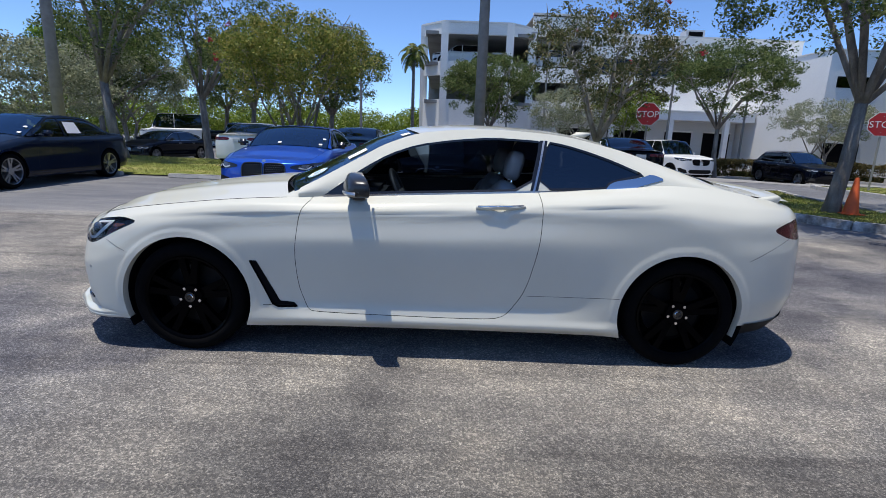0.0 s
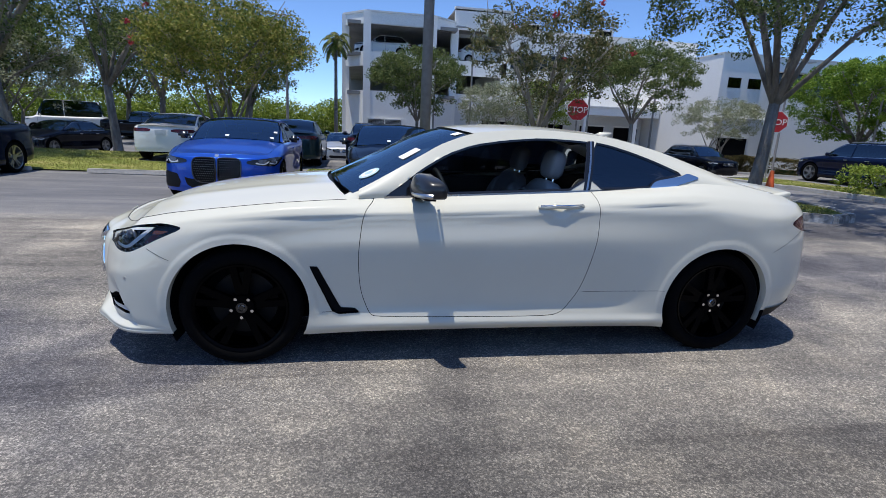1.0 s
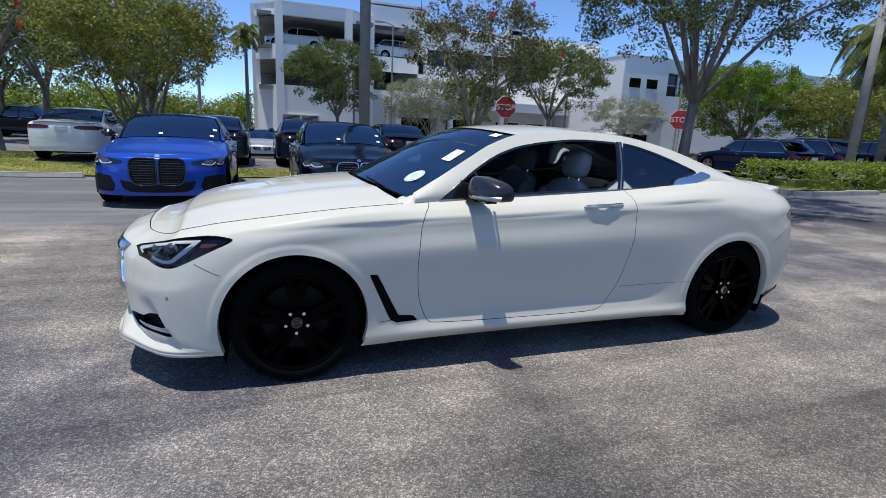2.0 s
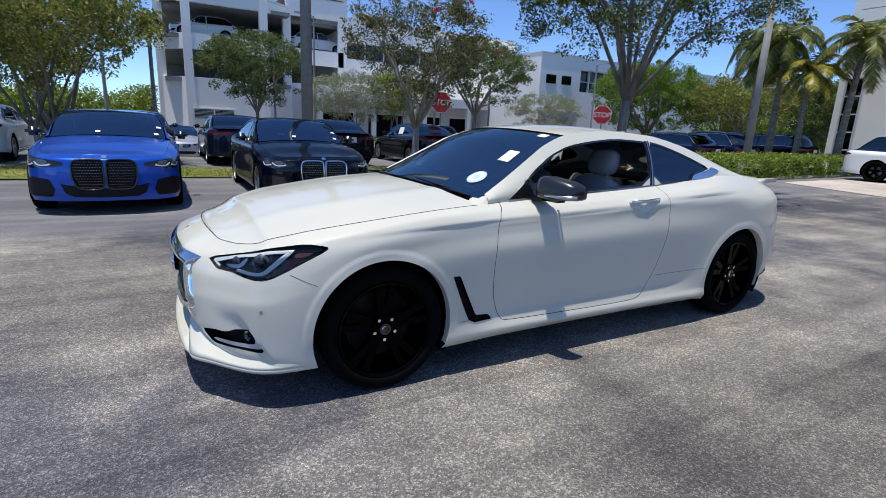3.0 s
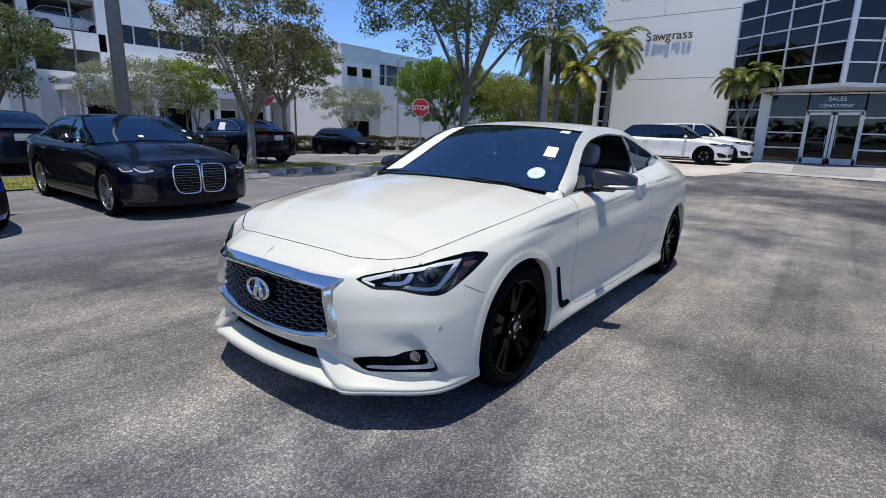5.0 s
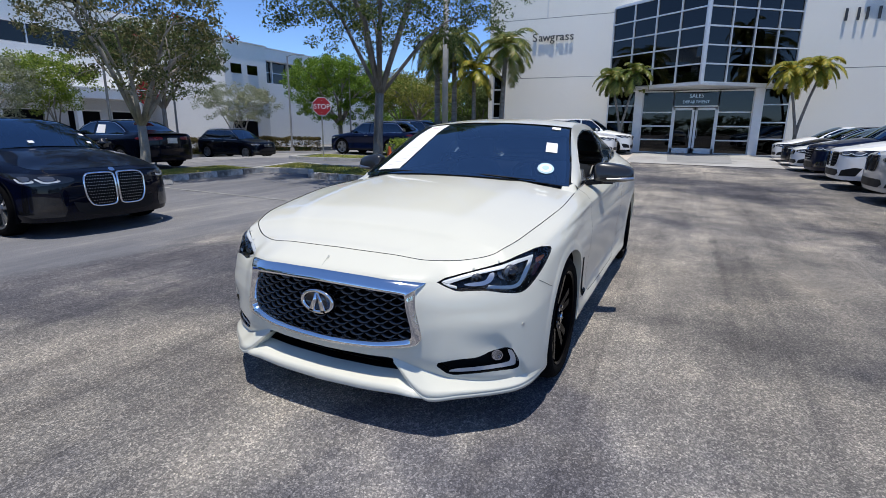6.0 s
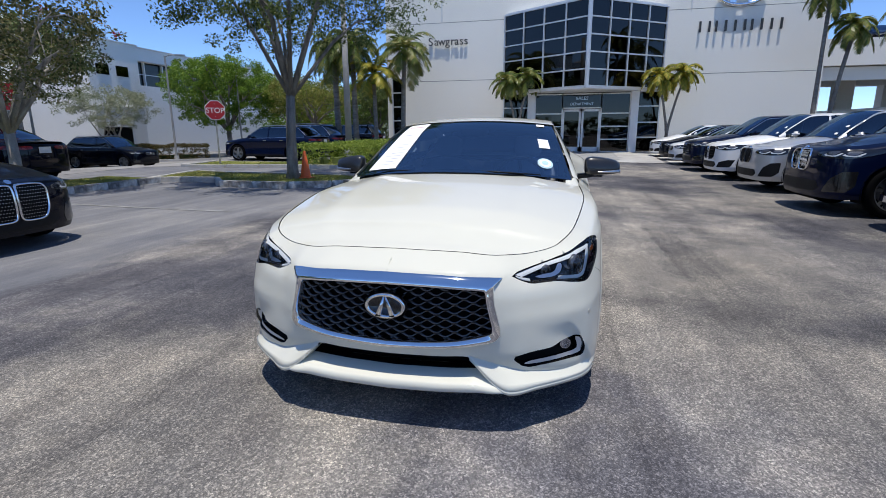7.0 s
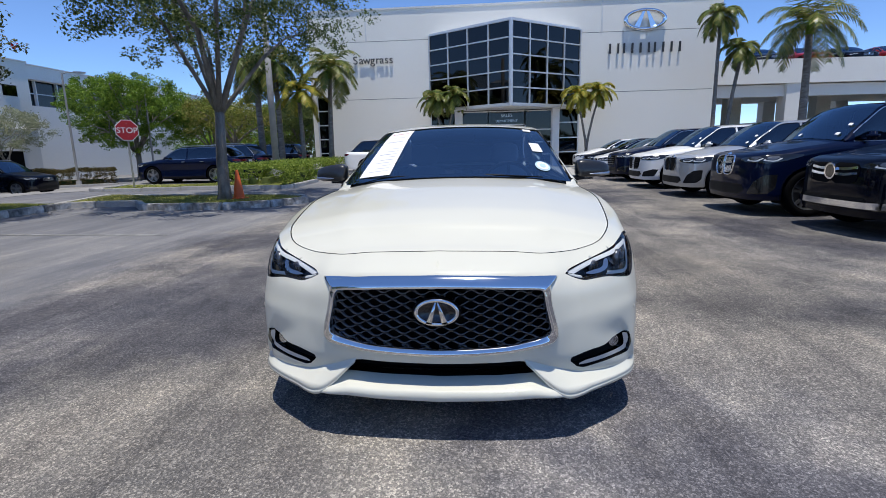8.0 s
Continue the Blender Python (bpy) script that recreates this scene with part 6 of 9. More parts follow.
def hedge(path, width, height, leaf, label, seed, size=0.07, dens=520):
    """A clipped hedge: twiggy core and a coat of small leaves."""
    rg = np.random.default_rng(seed)
    t = thing("hedge", pose(path[0][0], path[0][1], 0), label, "hedge")
    o = Vector((path[0][0], path[0][1], 0))
    pts, rad = [], []
    core = bmesh.new()
    for (x0, y0), (x1, y1) in zip(path[:-1], path[1:]):
        a, b = Vector((x0, y0, 0)), Vector((x1, y1, 0))
        d = (b - a)
        L = d.length
        d.normalize()
        s = Vector((-d.y, d.x, 0))
        c = (a + b) / 2 - o
        zc = ground_z((x0 + x1) / 2, (y0 + y1) / 2)
        add_box(core, (c.x, c.y, zc + height * 0.20), (max(L - 0.7, 0.2), width * 0.16, height * 0.40), 0.05, Matrix.Rotation(math.atan2(d.y, d.x), 3, "Z"))
        n = int(L * dens / 5)
        for _ in range(n):
            u, v = rg.uniform(-0.25, L + 0.25), rg.uniform(-1, 1)
            if rg.uniform() < 0.12:
                u = rg.choice((-0.2, L + 0.2))
            w = rg.uniform(0.0, 1.0)
            if rg.uniform() < 0.5:
                w = 1.0
            else:
                v = math.copysign(1.0, v)
            p = a + d * u + s * v * width * 0.46
            hz = height * (w + 0.10 * noise.noise(Vector((p.x * 1.3, p.y * 1.3, seed))))
            p.z = ground_z(p.x, p.y) + max(0.05, hz)
            p += s * 0.12 * noise.noise(Vector((p.x * 0.9, p.y * 0.9, seed + 7)))
            pts.append(tuple(p - o))
            rad.append(rg.uniform(0.09, 0.20))
    part("hedge_core", core, M_LEAF_OAK, t)
    V, F = leaf_cloud(pts, rad, 12, size, rg, 0.9, 0.55)
    fast_mesh("hedge_leaves", V, F, leaf, t)
    return t


tree(7.65, 6.12, 2.1, 0.135, (0.35, -0.1, 4.9), (3.9, 3.8, 1.9), 760, 54, M_LEAF_OAK, 0.074, M_BARK, "live oak with a forked pale trunk on the kerbed island", 11, (0.15, 0.0), 8, 0.48, 1, 0.12, gap=0.14)
tree(4.25, 10.7, 1.25, 0.12, (0.1, 0.0, 3.4), (2.3, 2.2, 1.55), 380, 30, M_LEAF_DULL, 0.075, M_BARK_PALE, "small tree with sparse olive leaves and a few red blossoms", 12, (0.05, 0.05), 10, 0.34, 1, 0.1, flowers=7, gap=0.05)
tree(-4.7, 13.3, 0.9, 0.13, (0.0, 0.0, 3.35), (2.65, 2.4, 1.5), 470, 34, M_LEAF_OLIVE, 0.085, M_BARK, "broad many-stemmed tree with olive leaves and red blossoms", 13, (0, 0), 12, 0.42, 4, flowers=8, gap=0.4)
tree(-11.3, 14.6, 2.6, 0.17, (0.3, 0.3, 5.6), (3.2, 3.0, 2.4), 340, 32, M_LEAF_OAK, 0.10, M_BARK, "tall live oak with a leaning trunk by the lawn", 14, (-0.5, 0.1), 7, 0.55, gap=0.2)
tree(-10.9, 20.5, 2.4, 0.18, (0.6, 0.0, 5.6), (3.3, 3.0, 2.8), 300, 32, M_LEAF_OAK, 0.11, M_BARK, "dark live oak behind the lawn", 15, (-0.2, 0), 7, 0.6, gap=0.35)
tree(-17.5, 24.0, 2.0, 0.16, (0, 0, 4.6), (3.4, 3.0, 2.6), 300, 34, M_LEAF_OAK, 0.12, M_BARK, "dark broad tree at the lot's edge", 16, (0, 0), 6, 0.6)
tree(3.0, 30.0, 1.7, 0.12, (0, 0, 4.2), (3.2, 2.8, 2.1), 420, 44, M_LEAF_OAK, 0.11, M_BARK, "dense green tree before the garage", 17, (0, 0), 7, 0.5, gap=0.5)
tree(14.6, 23.6, 2.2, 0.13, (0.1, 0, 4.6), (3.4, 3.0, 2.0), 420, 44, M_LEAF_OAK, 0.10, M_BARK, "spreading tree before the office wing", 18, (-0.2, 0), 7, 0.5, gap=0.1)
tree(22.5, 27.0, 0.9, 0.10, (0, 0, 2.7), (3.2, 2.4, 1.35), 230, 40, M_LEAF_GREY, 0.09, M_BARK_PALE, "silvery bush tree before the office block", 19, (0, 0), 9, 0.45, 3, gap=0.3)
tree(7.4, 25.6, 0.9, 0.10, (0, 0, 2.7), (2.6, 2.2, 1.4), 250, 40, M_LEAF_GREY, 0.09, M_BARK_PALE, "silvery bush tree before the garage", 20, (0, 0), 9, 0.45, 3, gap=0.3)
tree(10.4, 26.0, 1.0, 0.10, (0, 0, 3.0), (2.2, 2.0, 1.5), 210, 40, M_LEAF_HEDGE, 0.10, M_BARK_PALE, "light green small tree with pale stems", 21, (0, 0), 8, 0.45, 3)
tree(30.5, 24.4, 1.4, 0.2, (0, 0, 4.0), (4.7, 4.2, 2.8), 560, 60, M_LEAF_BRIGHT, 0.12, M_BARK, "large bright green tree at the lot's corner", 22, (0, 0), 9, 0.62, gap=0.10)
tree(34.5, 21.0, 1.4, 0.16, (0, 0, 3.2), (3.4, 3.2, 2.0), 320, 44, M_LEAF_BRIGHT, 0.13, M_BARK, "bright green tree beside the lane", 23, (0, 0), 7, 0.65, gap=0.6)
tree(31.0, 17.5, 1.8, 0.16, (0, 0, 3.5), (3.6, 3.2, 1.9), 230, 40, M_LEAF_OLIVE, 0.13, M_BARK, "grey-green spreading tree beside the showroom", 24, (0, 0), 7, 0.65, gap=0.3)
tree(-20.0, 15.0, 1.6, 0.15, (0, 0, 3.6), (3.0, 3.0, 2.4), 340, 40, M_LEAF_BRIGHT, 0.12, M_BARK, "bright tree beyond the dark sedan", 25, (0, 0), 7, 0.6)
tree(-8.0, 34.0, 2.2, 0.2, (0, 0, 5.2), (4.0, 3.5, 3.0), 420, 40, M_LEAF_OAK, 0.15, M_BARK, "dark tree at the far side of the lot", 26, (0, 0), 7, 0.75)
tree(-24.0, 33.0, 2.0, 0.2, (0, 0, 4.6), (4.5, 3.5, 3.0), 380, 40, M_LEAF_BRIGHT, 0.16, M_BARK, "broad tree at the far side of the lot", 27, (0, 0), 7, 0.8)

tree(-17.2, 18.8, 0.9, 0.12, (0, 0, 2.6), (3.2, 2.8, 1.9), 330, 36, M_LEAF_GREY, 0.11, M_BARK_PALE, "silvery tree beyond the dark sedan", 71, (0, 0), 9, 0.5, 3, gap=0.4)
tree(-18.2, 26.5, 1.2, 0.14, (0, 0, 3.1), (3.6, 3.0, 2.2), 420, 40, M_LEAF_GREY, 0.12, M_BARK_PALE, "broad silvery tree behind the far row", 72, (0, 0), 9, 0.6, 3, gap=0.4)
tree(-13.0, 31.5, 2.3, 0.18, (0, 0, 4.9), (3.8, 3.4, 2.8), 340, 34, M_LEAF_OAK, 0.14, M_BARK, "dark dense oak behind the van", 73, (0.3, 0), 7, 0.7, gap=0.5)
tree(-17.5, 38.0, 2.3, 0.18, (0, 0, 4.6), (4.2, 3.4, 2.8), 320, 34, M_LEAF_OAK, 0.15, M_BARK, "dark oak at the lot's far corner", 74, (0.3, 0), 7, 0.75, gap=0.5)
palm(22.7, 8.0, 4.9, 0.14, 15, 2.1, M_LEAF_PALM, "feathery palm by the showroom wall", 31, (0.2, -0.1), droop=1.1)
palm(21.9, 9.2, 3.7, 0.12, 13, 1.8, M_LEAF_YELLOW, "yellowing feathery palm by the hedge", 32, (0.1, 0.1), droop=1.0)
palm(22.4, 11.6, 5.6, 0.17, 20, 2.2, M_LEAF_PALM, "shaggy tall palm by the lane", 33, (0, 0.1), droop=1.9, shaft=False)
palm(22.0, 10.4, 5.2, 0.15, 15, 2.0, M_LEAF_PALM, "tall palm by the lane", 34, (-0.1, 0.0), droop=1.4)
for px, py, sd, yel in ((24.6, 2.0, 35, False), (24.5, -5.7, 37, True)):
    pot = thing("planter", pose(px, py, ground_z(px, py)), "large dark round planter by the entrance", "planter", "entrance planters")
    v, f = lathe([(0.0, 0.02), (0.34, 0.0), (0.46, 0.35), (0.55, 0.72), (0.50, 0.74), (0.47, 0.66), (0.0, 0.64)], 28, "z")
    mesh_ob("pot", v, f, M_PLANTER, pot)
    z = ground_z(px, py) + 0.62
    palm(px, py, 2.7, 0.065, 13, 1.25, M_LEAF_YELLOW if yel else M_LEAF_PALM, "slim palm in a planter", sd, (-0.1, 0.55), z, 1.3)
    palm(px, py + 0.1, 2.9, 0.065, 13, 1.25, M_LEAF_YELLOW if yel else M_LEAF_PALM, "slim palm in a planter", sd + 1, (0.0, -0.6), z, 1.3)
palm(22.4, -11.3, 6.6, 0.10, 13, 1.5, M_LEAF_PALM, "slender palm at the showroom corner", 41, (0.2, -0.1), droop=1.4)
palm(22.6, -11.9, 5.0, 0.10, 12, 1.4, M_LEAF_PALM, "slender palm at the showroom corner", 42, (-0.1, -0.5), droop=1.4)
palm(22.6, -15.6, 6.1, 0.19, 15, 2.7, M_LEAF_PALM, "stout feathery palm by the parked row", 43, (0.2, 0.0), droop=1.1)
palm(-2.4, 37.0, 6.6, 0.14, 14, 1.6, M_LEAF_PALM, "distant palm beside the garage", 44, (0, 0), droop=1.3)
palm(-22.0, 19.0, 3.0, 0.2, 18, 2.2, M_LEAF_PALM, "fan-like palm beyond the dark sedan", 45, (0, 0), droop=1.0, shaft=False)
palm(26.5, 32.0, 3.6, 0.2, 18, 1.6, M_LEAF_YELLOW, "squat palm before the office block", 46, (0, 0), droop=0.8, shaft=False)
hedge([(13.75, 8.6), (13.35, 7.75), (16.0, 7.9), (19.5, 8.0), (22.6, 8.2)], 2.0, 0.74, M_LEAF_HEDGE, "bright green clipped hedge by the apron", 51, 0.08, 820)
hedge([(13.2, 24.6), (16.6, 26.3), (23.6, 25.6), (25.9, 23.2)], 1.0, 0.95, M_LEAF_RUST, "reddish green clipped hedge before the office wing", 52, 0.10, 900)
hedge([(5.6, 23.6), (9.3, 23.8)], 1.0, 1.0, M_LEAF_HEDGE, "clipped hedge before the office wing", 53, 0.10, 800)
hedge([(-3.6, 26.5), (2.5, 27.0)], 1.0, 0.9, M_LEAF_HEDGE, "low hedge in the far row", 54, 0.09, 300)


def far_woods(path, height, depth, leaf, label, seed, size=0.35, count=900):
    rg = np.random.default_rng(seed)
    pts, rad = [], []
    for (x0, y0), (x1, y1) in zip(path[:-1], path[1:]):
        for _ in range(count):
            u = rg.uniform()
            x, y = x0 + (x1 - x0) * u, y0 + (y1 - y0) * u + rg.uniform(0, depth)
            top = height * (0.62 + 0.5 * noise.noise(Vector((x * 0.13, y * 0.1, seed))))
            pts.append((x, y, rg.uniform(0.2, max(0.8, top))))
            rad.append(rg.uniform(0.5, 1.2))
    V, F = leaf_cloud(pts, rad, 36, size * 0.72, rg, 0.8, 0.6)
    ob = fast_mesh("far_trees", V, F, leaf)
    return tagged(ob, label, "trees", kind="stuff")


far_woods([(-75, 38), (-40, 44), (-20, 47), (-2.5, 52)], 5.6, 8, M_LEAF_HEDGE, "sunlit belt of far trees beyond the lot", 61)
# the next two belts stay unseen; added to close the low western and southern horizon
far_woods([(-80, -30), (-78, 40)], 7.0, 6, M_LEAF_OAK, "unseen tree belt added behind the camera", 62, 0.6, 700)
far_woods([(-70, -75), (60, -75)], 8.0, 8, M_LEAF_OAK, "unseen tree belt added to the south", 63, 0.6, 1100)
tree(36.5, 14.6, 1.4, 0.16, (0, 0, 3.0), (3.2, 3.0, 2.2), 360, 44, M_LEAF_OAK, 0.13, M_BARK, "dense tree behind the showroom corner", 75, (0, 0), 7, 0.6, gap=0.5)
tree(44.0, 19.0, 1.4, 0.16, (0, 0, 3.4), (3.8, 3.4, 2.6), 360, 44, M_LEAF_BRIGHT, 0.15, M_BARK, "bright tree behind the showroom corner", 76, (0, 0), 7, 0.7, gap=0.5)
far_woods([(56, 14), (75, 34)], 6.5, 5, M_LEAF_OAK, "dark trees beyond the showroom", 65, 0.35, 500)
far_woods([(42, 25), (66, 27)], 6.0, 4, M_LEAF_BRIGHT, "trees beyond the lane's end", 64, 0.35, 500)

# ---- posts, signs, cone ----
def pole(x, y, h, r, label, material):
    t = thing("utility_pole", pose(x, y, ground_z(x, y)), label, "pole", "lot poles")
    part("shaft", cyl_bm((0, 0, -0.05), (0, 0, h), r, r * 0.72, 18), material, t, "", True)
    part("collar", cyl_bm((0, 0, 0), (0, 0, 0.5), r * 1.7, r * 1.6, 18), M_CONCRETE, t)
    part("access_plate", box_bm((0, -r * 1.0, 0.9), (0.09, 0.02, 0.16), 0.004), M_STEEL, t)


pole(0.95, 10.0, 11.0, 0.145, "tall weathered light pole between the rows", M_POLE_DARK)
pole(-11.2, 11.6, 11.0, 0.16, "tall weathered light pole by the lawn", M_POLE_DARK)
pole(18.7, 9.4, 7.6, 0.16, "pale concrete light pole in the hedge", M_POLE)
lamp_post(-4.1, 22.4, 6.0, None, 180, 0.075, M_POLE_DARK)
lamp_post(4.1, 30.3, 6.2, None, 180)
lamp_post(6.4, 29.7, 7.4, None, 180)
lamp_post(12.3, 24.8, 6.4, None, 200)
lamp_post(17.8, 27.2, 6.4, None, 200)
lamp_post(24.2, 23.9, 5.9, None, -50)
lamp_post(29.7, 22.8, 5.7, None, -40)


def stop_sign(x, y, facing, h, label):
    t = thing("stop_sign", pose(x, y, ground_z(x, y), 0, 0, facing), label, "sign", "stop signs")
    part("post", box_bm((0, 0.035, h / 2), (0.06, 0.035, h), 0.004), M_POLE, t)

    def octo(r, y0, y1, mat_, nm):
        V = [(r * math.cos(radians(22.5 + 45 * k)), yy, h - 0.05 + r * math.sin(radians(22.5 + 45 * k))) for yy in (y0, y1) for k in range(8)]
        F = [tuple(range(8)), tuple(range(8, 16))[::-1]] + [(k, 8 + k, 8 + (k + 1) % 8, (k + 1) % 8) for k in range(8)]
        mesh_ob(nm, V, F, mat_, t, smooth=False)
    octo(0.41, 0.0, 0.015, M_WHITE_SIGN, "border")
    octo(0.385, -0.004, 0.0, M_RED_SIGN, "face")
    text_mesh("STOP", 0.29, 0.003, M_WHITE_SIGN, t, pose(0, -0.008, h - 0.150, 90, 0, 0), "lettering")
    part("bolt", cyl_bm((0, -0.012, h + 0.2), (0, 0.0, h + 0.2), 0.012, None, 8), M_STEEL, t)
    part("bolt", cyl_bm((0, -0.012, h - 0.3), (0, 0.0, h - 0.3), 0.012, None, 8), M_STEEL, t)


stop_sign(7.0, 14.2, -12, 2.28, "red octagonal stop sign on a steel post before a tree")
stop_sign(14.25, 13.2, -42, 2.28, "red octagonal stop sign on a post by the drive")

cone = thing("traffic_cone", pose(7.80, 5.84, ground_z(7.8, 5.8) + 0.12), "orange traffic cone at the foot of the oak", "cone")
part("base", box_bm((0, 0, 0.015), (0.34, 0.34, 0.03), 0.01), M_CONE, cone)
v, f = lathe([(0.135, 0.03), (0.13, 0.05), (0.035, 0.68), (0.02, 0.70), (0.0, 0.70)], 24, "z")
mesh_ob("body", v, f, M_CONE, cone)

# ---- the white coupe ----
def build_coupe():
    car = thing("coupe", Matrix.Identity(4), "pearl white two-door coupe with black wheels, parked on the asphalt", "car")
    X = 2.95  # s = x + X along the sides
    plan = [(-2.325, 0), (-2.315, 0.22), (-2.275, 0.46), (-2.18, 0.665), (-2.02, 0.835), (-1.8, 0.893), (-1.4, 0.908), (-0.8, 0.893), (0.0, 0.893), (0.6, 0.90),
            (1.0, 0.912), (1.42, 0.922), (1.8, 0.895), (2.08, 0.80), (2.25, 0.62), (2.335, 0.35), (2.36, 0)]
    lv0 = [(0, 0.178, 0.10), (0.30, 0.178, 0.10), (0.52, 0.180, 0.07), (0.80, 0.190, 0.045), (1.02, 0.192, 0.012), (1.2, 0.187, 0.012), (1.9, 0.165, 0.03), (2.3, 0.172, 0.035), (3.9, 0.175, 0.04), (4.1, 0.165, 0.04), (4.75, 0.27, 0.02), (5.3, 0.28, 0.05), (6.1, 0.28, 0.05)]
    lv1 = [(0, 0.222, 0.08), (0.30, 0.222, 0.08), (0.52, 0.222, 0.060), (0.80, 0.225, 0.035), (1.02, 0.228, 0.006), (1.2, 0.225, 0.004), (1.9, 0.212, 0.004), (2.3, 0.222, -0.006), (3.9, 0.222, -0.004), (4.1, 0.220, 0.010), (4.75, 0.34, 0.01), (5.3, 0.36, 0.02), (6.1, 0.36, 0.02)]
    lv2 = [(0, 0.262, 0.060), (0.30, 0.262, 0.060), (0.47, 0.262, 0.048), (0.58, 0.262, 0.040), (0.80, 0.262, 0.022), (1.02, 0.272, 0.003), (1.2, 0.285, 0.003), (1.9, 0.275, 0.009), (2.3, 0.272, 0.010), (3.9, 0.272, 0.009), (4.1, 0.30, 0.010), (4.75, 0.43, 0.0), (5.3, 0.45, 0.0), (6.1, 0.45, 0.0)]
    lv3 = [(0, 0.352, 0.026), (0.30, 0.352, 0.026), (0.47, 0.355, 0.020), (0.60, 0.360, 0.020), (0.80, 0.380, 0.016), (0.95, 0.400, 0.006), (1.2, 0.43, 0.0), (1.9, 0.345, 0.013), (2.3, 0.338, 0.023), (3.6, 0.345, 0.023), (3.9, 0.37, 0.012), (4.1, 0.45, 0.002), (4.75, 0.56, 0.0), (5.3, 0.60, 0.004), (6.1, 0.60, 0.004)]
    lv4 = [(0, 0.47, 0.006), (0.30, 0.47, 0.008), (0.47, 0.47, 0.012), (0.60, 0.48, 0.024), (0.95, 0.50, 0.008), (1.2, 0.56, 0.003), (1.9, 0.66, -0.003), (2.3, 0.685, -0.005), (2.95, 0.695, -0.005), (3.55, 0.71, -0.004), (3.9, 0.71, -0.001), (4.1, 0.70, 0.001), (4.75, 0.68, 0.002), (5.3, 0.72, 0.010), (6.1, 0.72, 0.010)]
    lv4b = [(0, 0.54, 0.005), (0.30, 0.54, 0.007), (0.47, 0.54, 0.016), (0.60, 0.545, 0.034), (0.95, 0.56, 0.018), (1.2, 0.63, 0.010), (1.55, 0.72, 0.009), (1.9, 0.788, 0.011), (2.3, 0.808, 0.0135), (2.95, 0.834, 0.0140), (3.55, 0.869, 0.0135), (4.1, 0.87, 0.008), (4.4, 0.82, 0.004), (4.75, 0.77, 0.012), (5.3, 0.80, 0.022), (6.1, 0.80, 0.022)]
    lv5 = [(0, 0.600, 0.006), (0.30, 0.60, 0.008), (0.47, 0.595, 0.022), (0.60, 0.60, 0.045), (0.95, 0.62, 0.030), (1.2, 0.70, 0.022), (1.55, 0.775, 0.010), (1.9, 0.818, 0.009), (2.3, 0.834, 0.010), (2.95, 0.86, 0.010), (3.55, 0.895, 0.010), (4.1, 0.915, 0.009), (4.75, 0.86, 0.022), (5.3, 0.87, 0.040), (6.1, 0.87, 0.040)]
    lv6 = [(0, 0.690, 0.022), (0.30, 0.685, 0.022), (0.47, 0.672, 0.052), (0.60, 0.672, 0.085), (0.95, 0.715, 0.060), (1.2, 0.775, 0.056), (1.55, 0.842, 0.042), (1.9, 0.880, 0.038), (2.3, 0.890, 0.050), (2.95, 0.915, 0.046), (3.55, 0.95, 0.055), (4.1, 0.995, 0.060), (4.75, 0.945, 0.075), (5.3, 0.94, 0.085), (6.1, 0.95, 0.075)]
    lv7 = [(0, 0.762, 0.155), (0.30, 0.755, 0.155), (0.47, 0.742, 0.152), (0.62, 0.741, 0.158), (0.75, 0.750, 0.158), (0.95, 0.785, 0.150), (1.15, 0.820, 0.138), (1.45, 0.862, 0.116), (1.74, 0.896, 0.097), (1.95, 0.912, 0.100), (2.29, 0.930, 0.118), (2.95, 0.965, 0.128), (3.5, 0.995, 0.150), (4.0, 1.035, 0.180), (4.3, 1.060, 0.195), (4.6, 1.045, 0.185), (4.9, 1.005, 0.165), (5.3, 0.965, 0.14), (6.1, 0.972, 0.11)]
    rail = [(-0.830, 0.752, 0.955), (-0.645, 0.712, 1.055), (-0.45, 0.662, 1.165), (-0.3, 0.623, 1.245), (-0.077, 0.583, 1.314), (0.3, 0.560, 1.343), (0.65, 0.562, 1.328), (1.0, 0.574, 1.268), (1.4, 0.602, 1.150), (1.75, 0.635, 1.040), (2.02, 0.63, 0.992), (2.26, 0.52, 0.972)]
    sk = Skin(plan, [lv0, lv1, lv2, lv3, lv4, lv4b, lv5, lv6, lv7], rail)
    S = sk.total

    def ease(v):
        v = np.clip(v, 0, 1)
        return v * v * (3 - 2 * v)

    def relief(s, z):
        """Pressed lines of the body: arch flanges, shoulder creases, the fold beside the fog pocket. Metres inwards."""
        o = np.zeros(np.broadcast(s, z).shape)
        for cs in (-1.425 + X, 1.432 + X):
            r = np.hypot(s - cs, z - 0.322)
            o = o - 0.0042 * (1 - ease((r - 0.402) / 0.009)) * ease((z - 0.24) / 0.1)
        line = np.interp(s, [1.20, 1.28, 1.60, 1.84, 2.15, 2.70, 3.03, 3.45], [0.785, 0.798, 0.826, 0.839, 0.852, 0.872, 0.888, 0.906])
        low = np.interp(s, [1.20, 2.15, 2.70, 3.03, 3.45], [0.73, 0.787, 0.808, 0.836, 0.872])
        under = ease((line - z) / 0.016) * ease((z - low) / np.maximum(line - low, 0.01))
        o = o + 0.010 * under * ease((s - 1.15) / 0.70) * (1 - ease((s - 2.9) / 0.6))
        line = np.interp(s, [3.40, 3.58, 3.94, 4.32], [0.915, 0.930, 0.948, 0.966])
        under = ease((line - z) / 0.014) * ease((z - line + 0.075) / 0.07)
        o = o + 0.011 * under * ease((s - 3.35) / 0.3) * (1 - ease((s - 4.0) / 0.4))
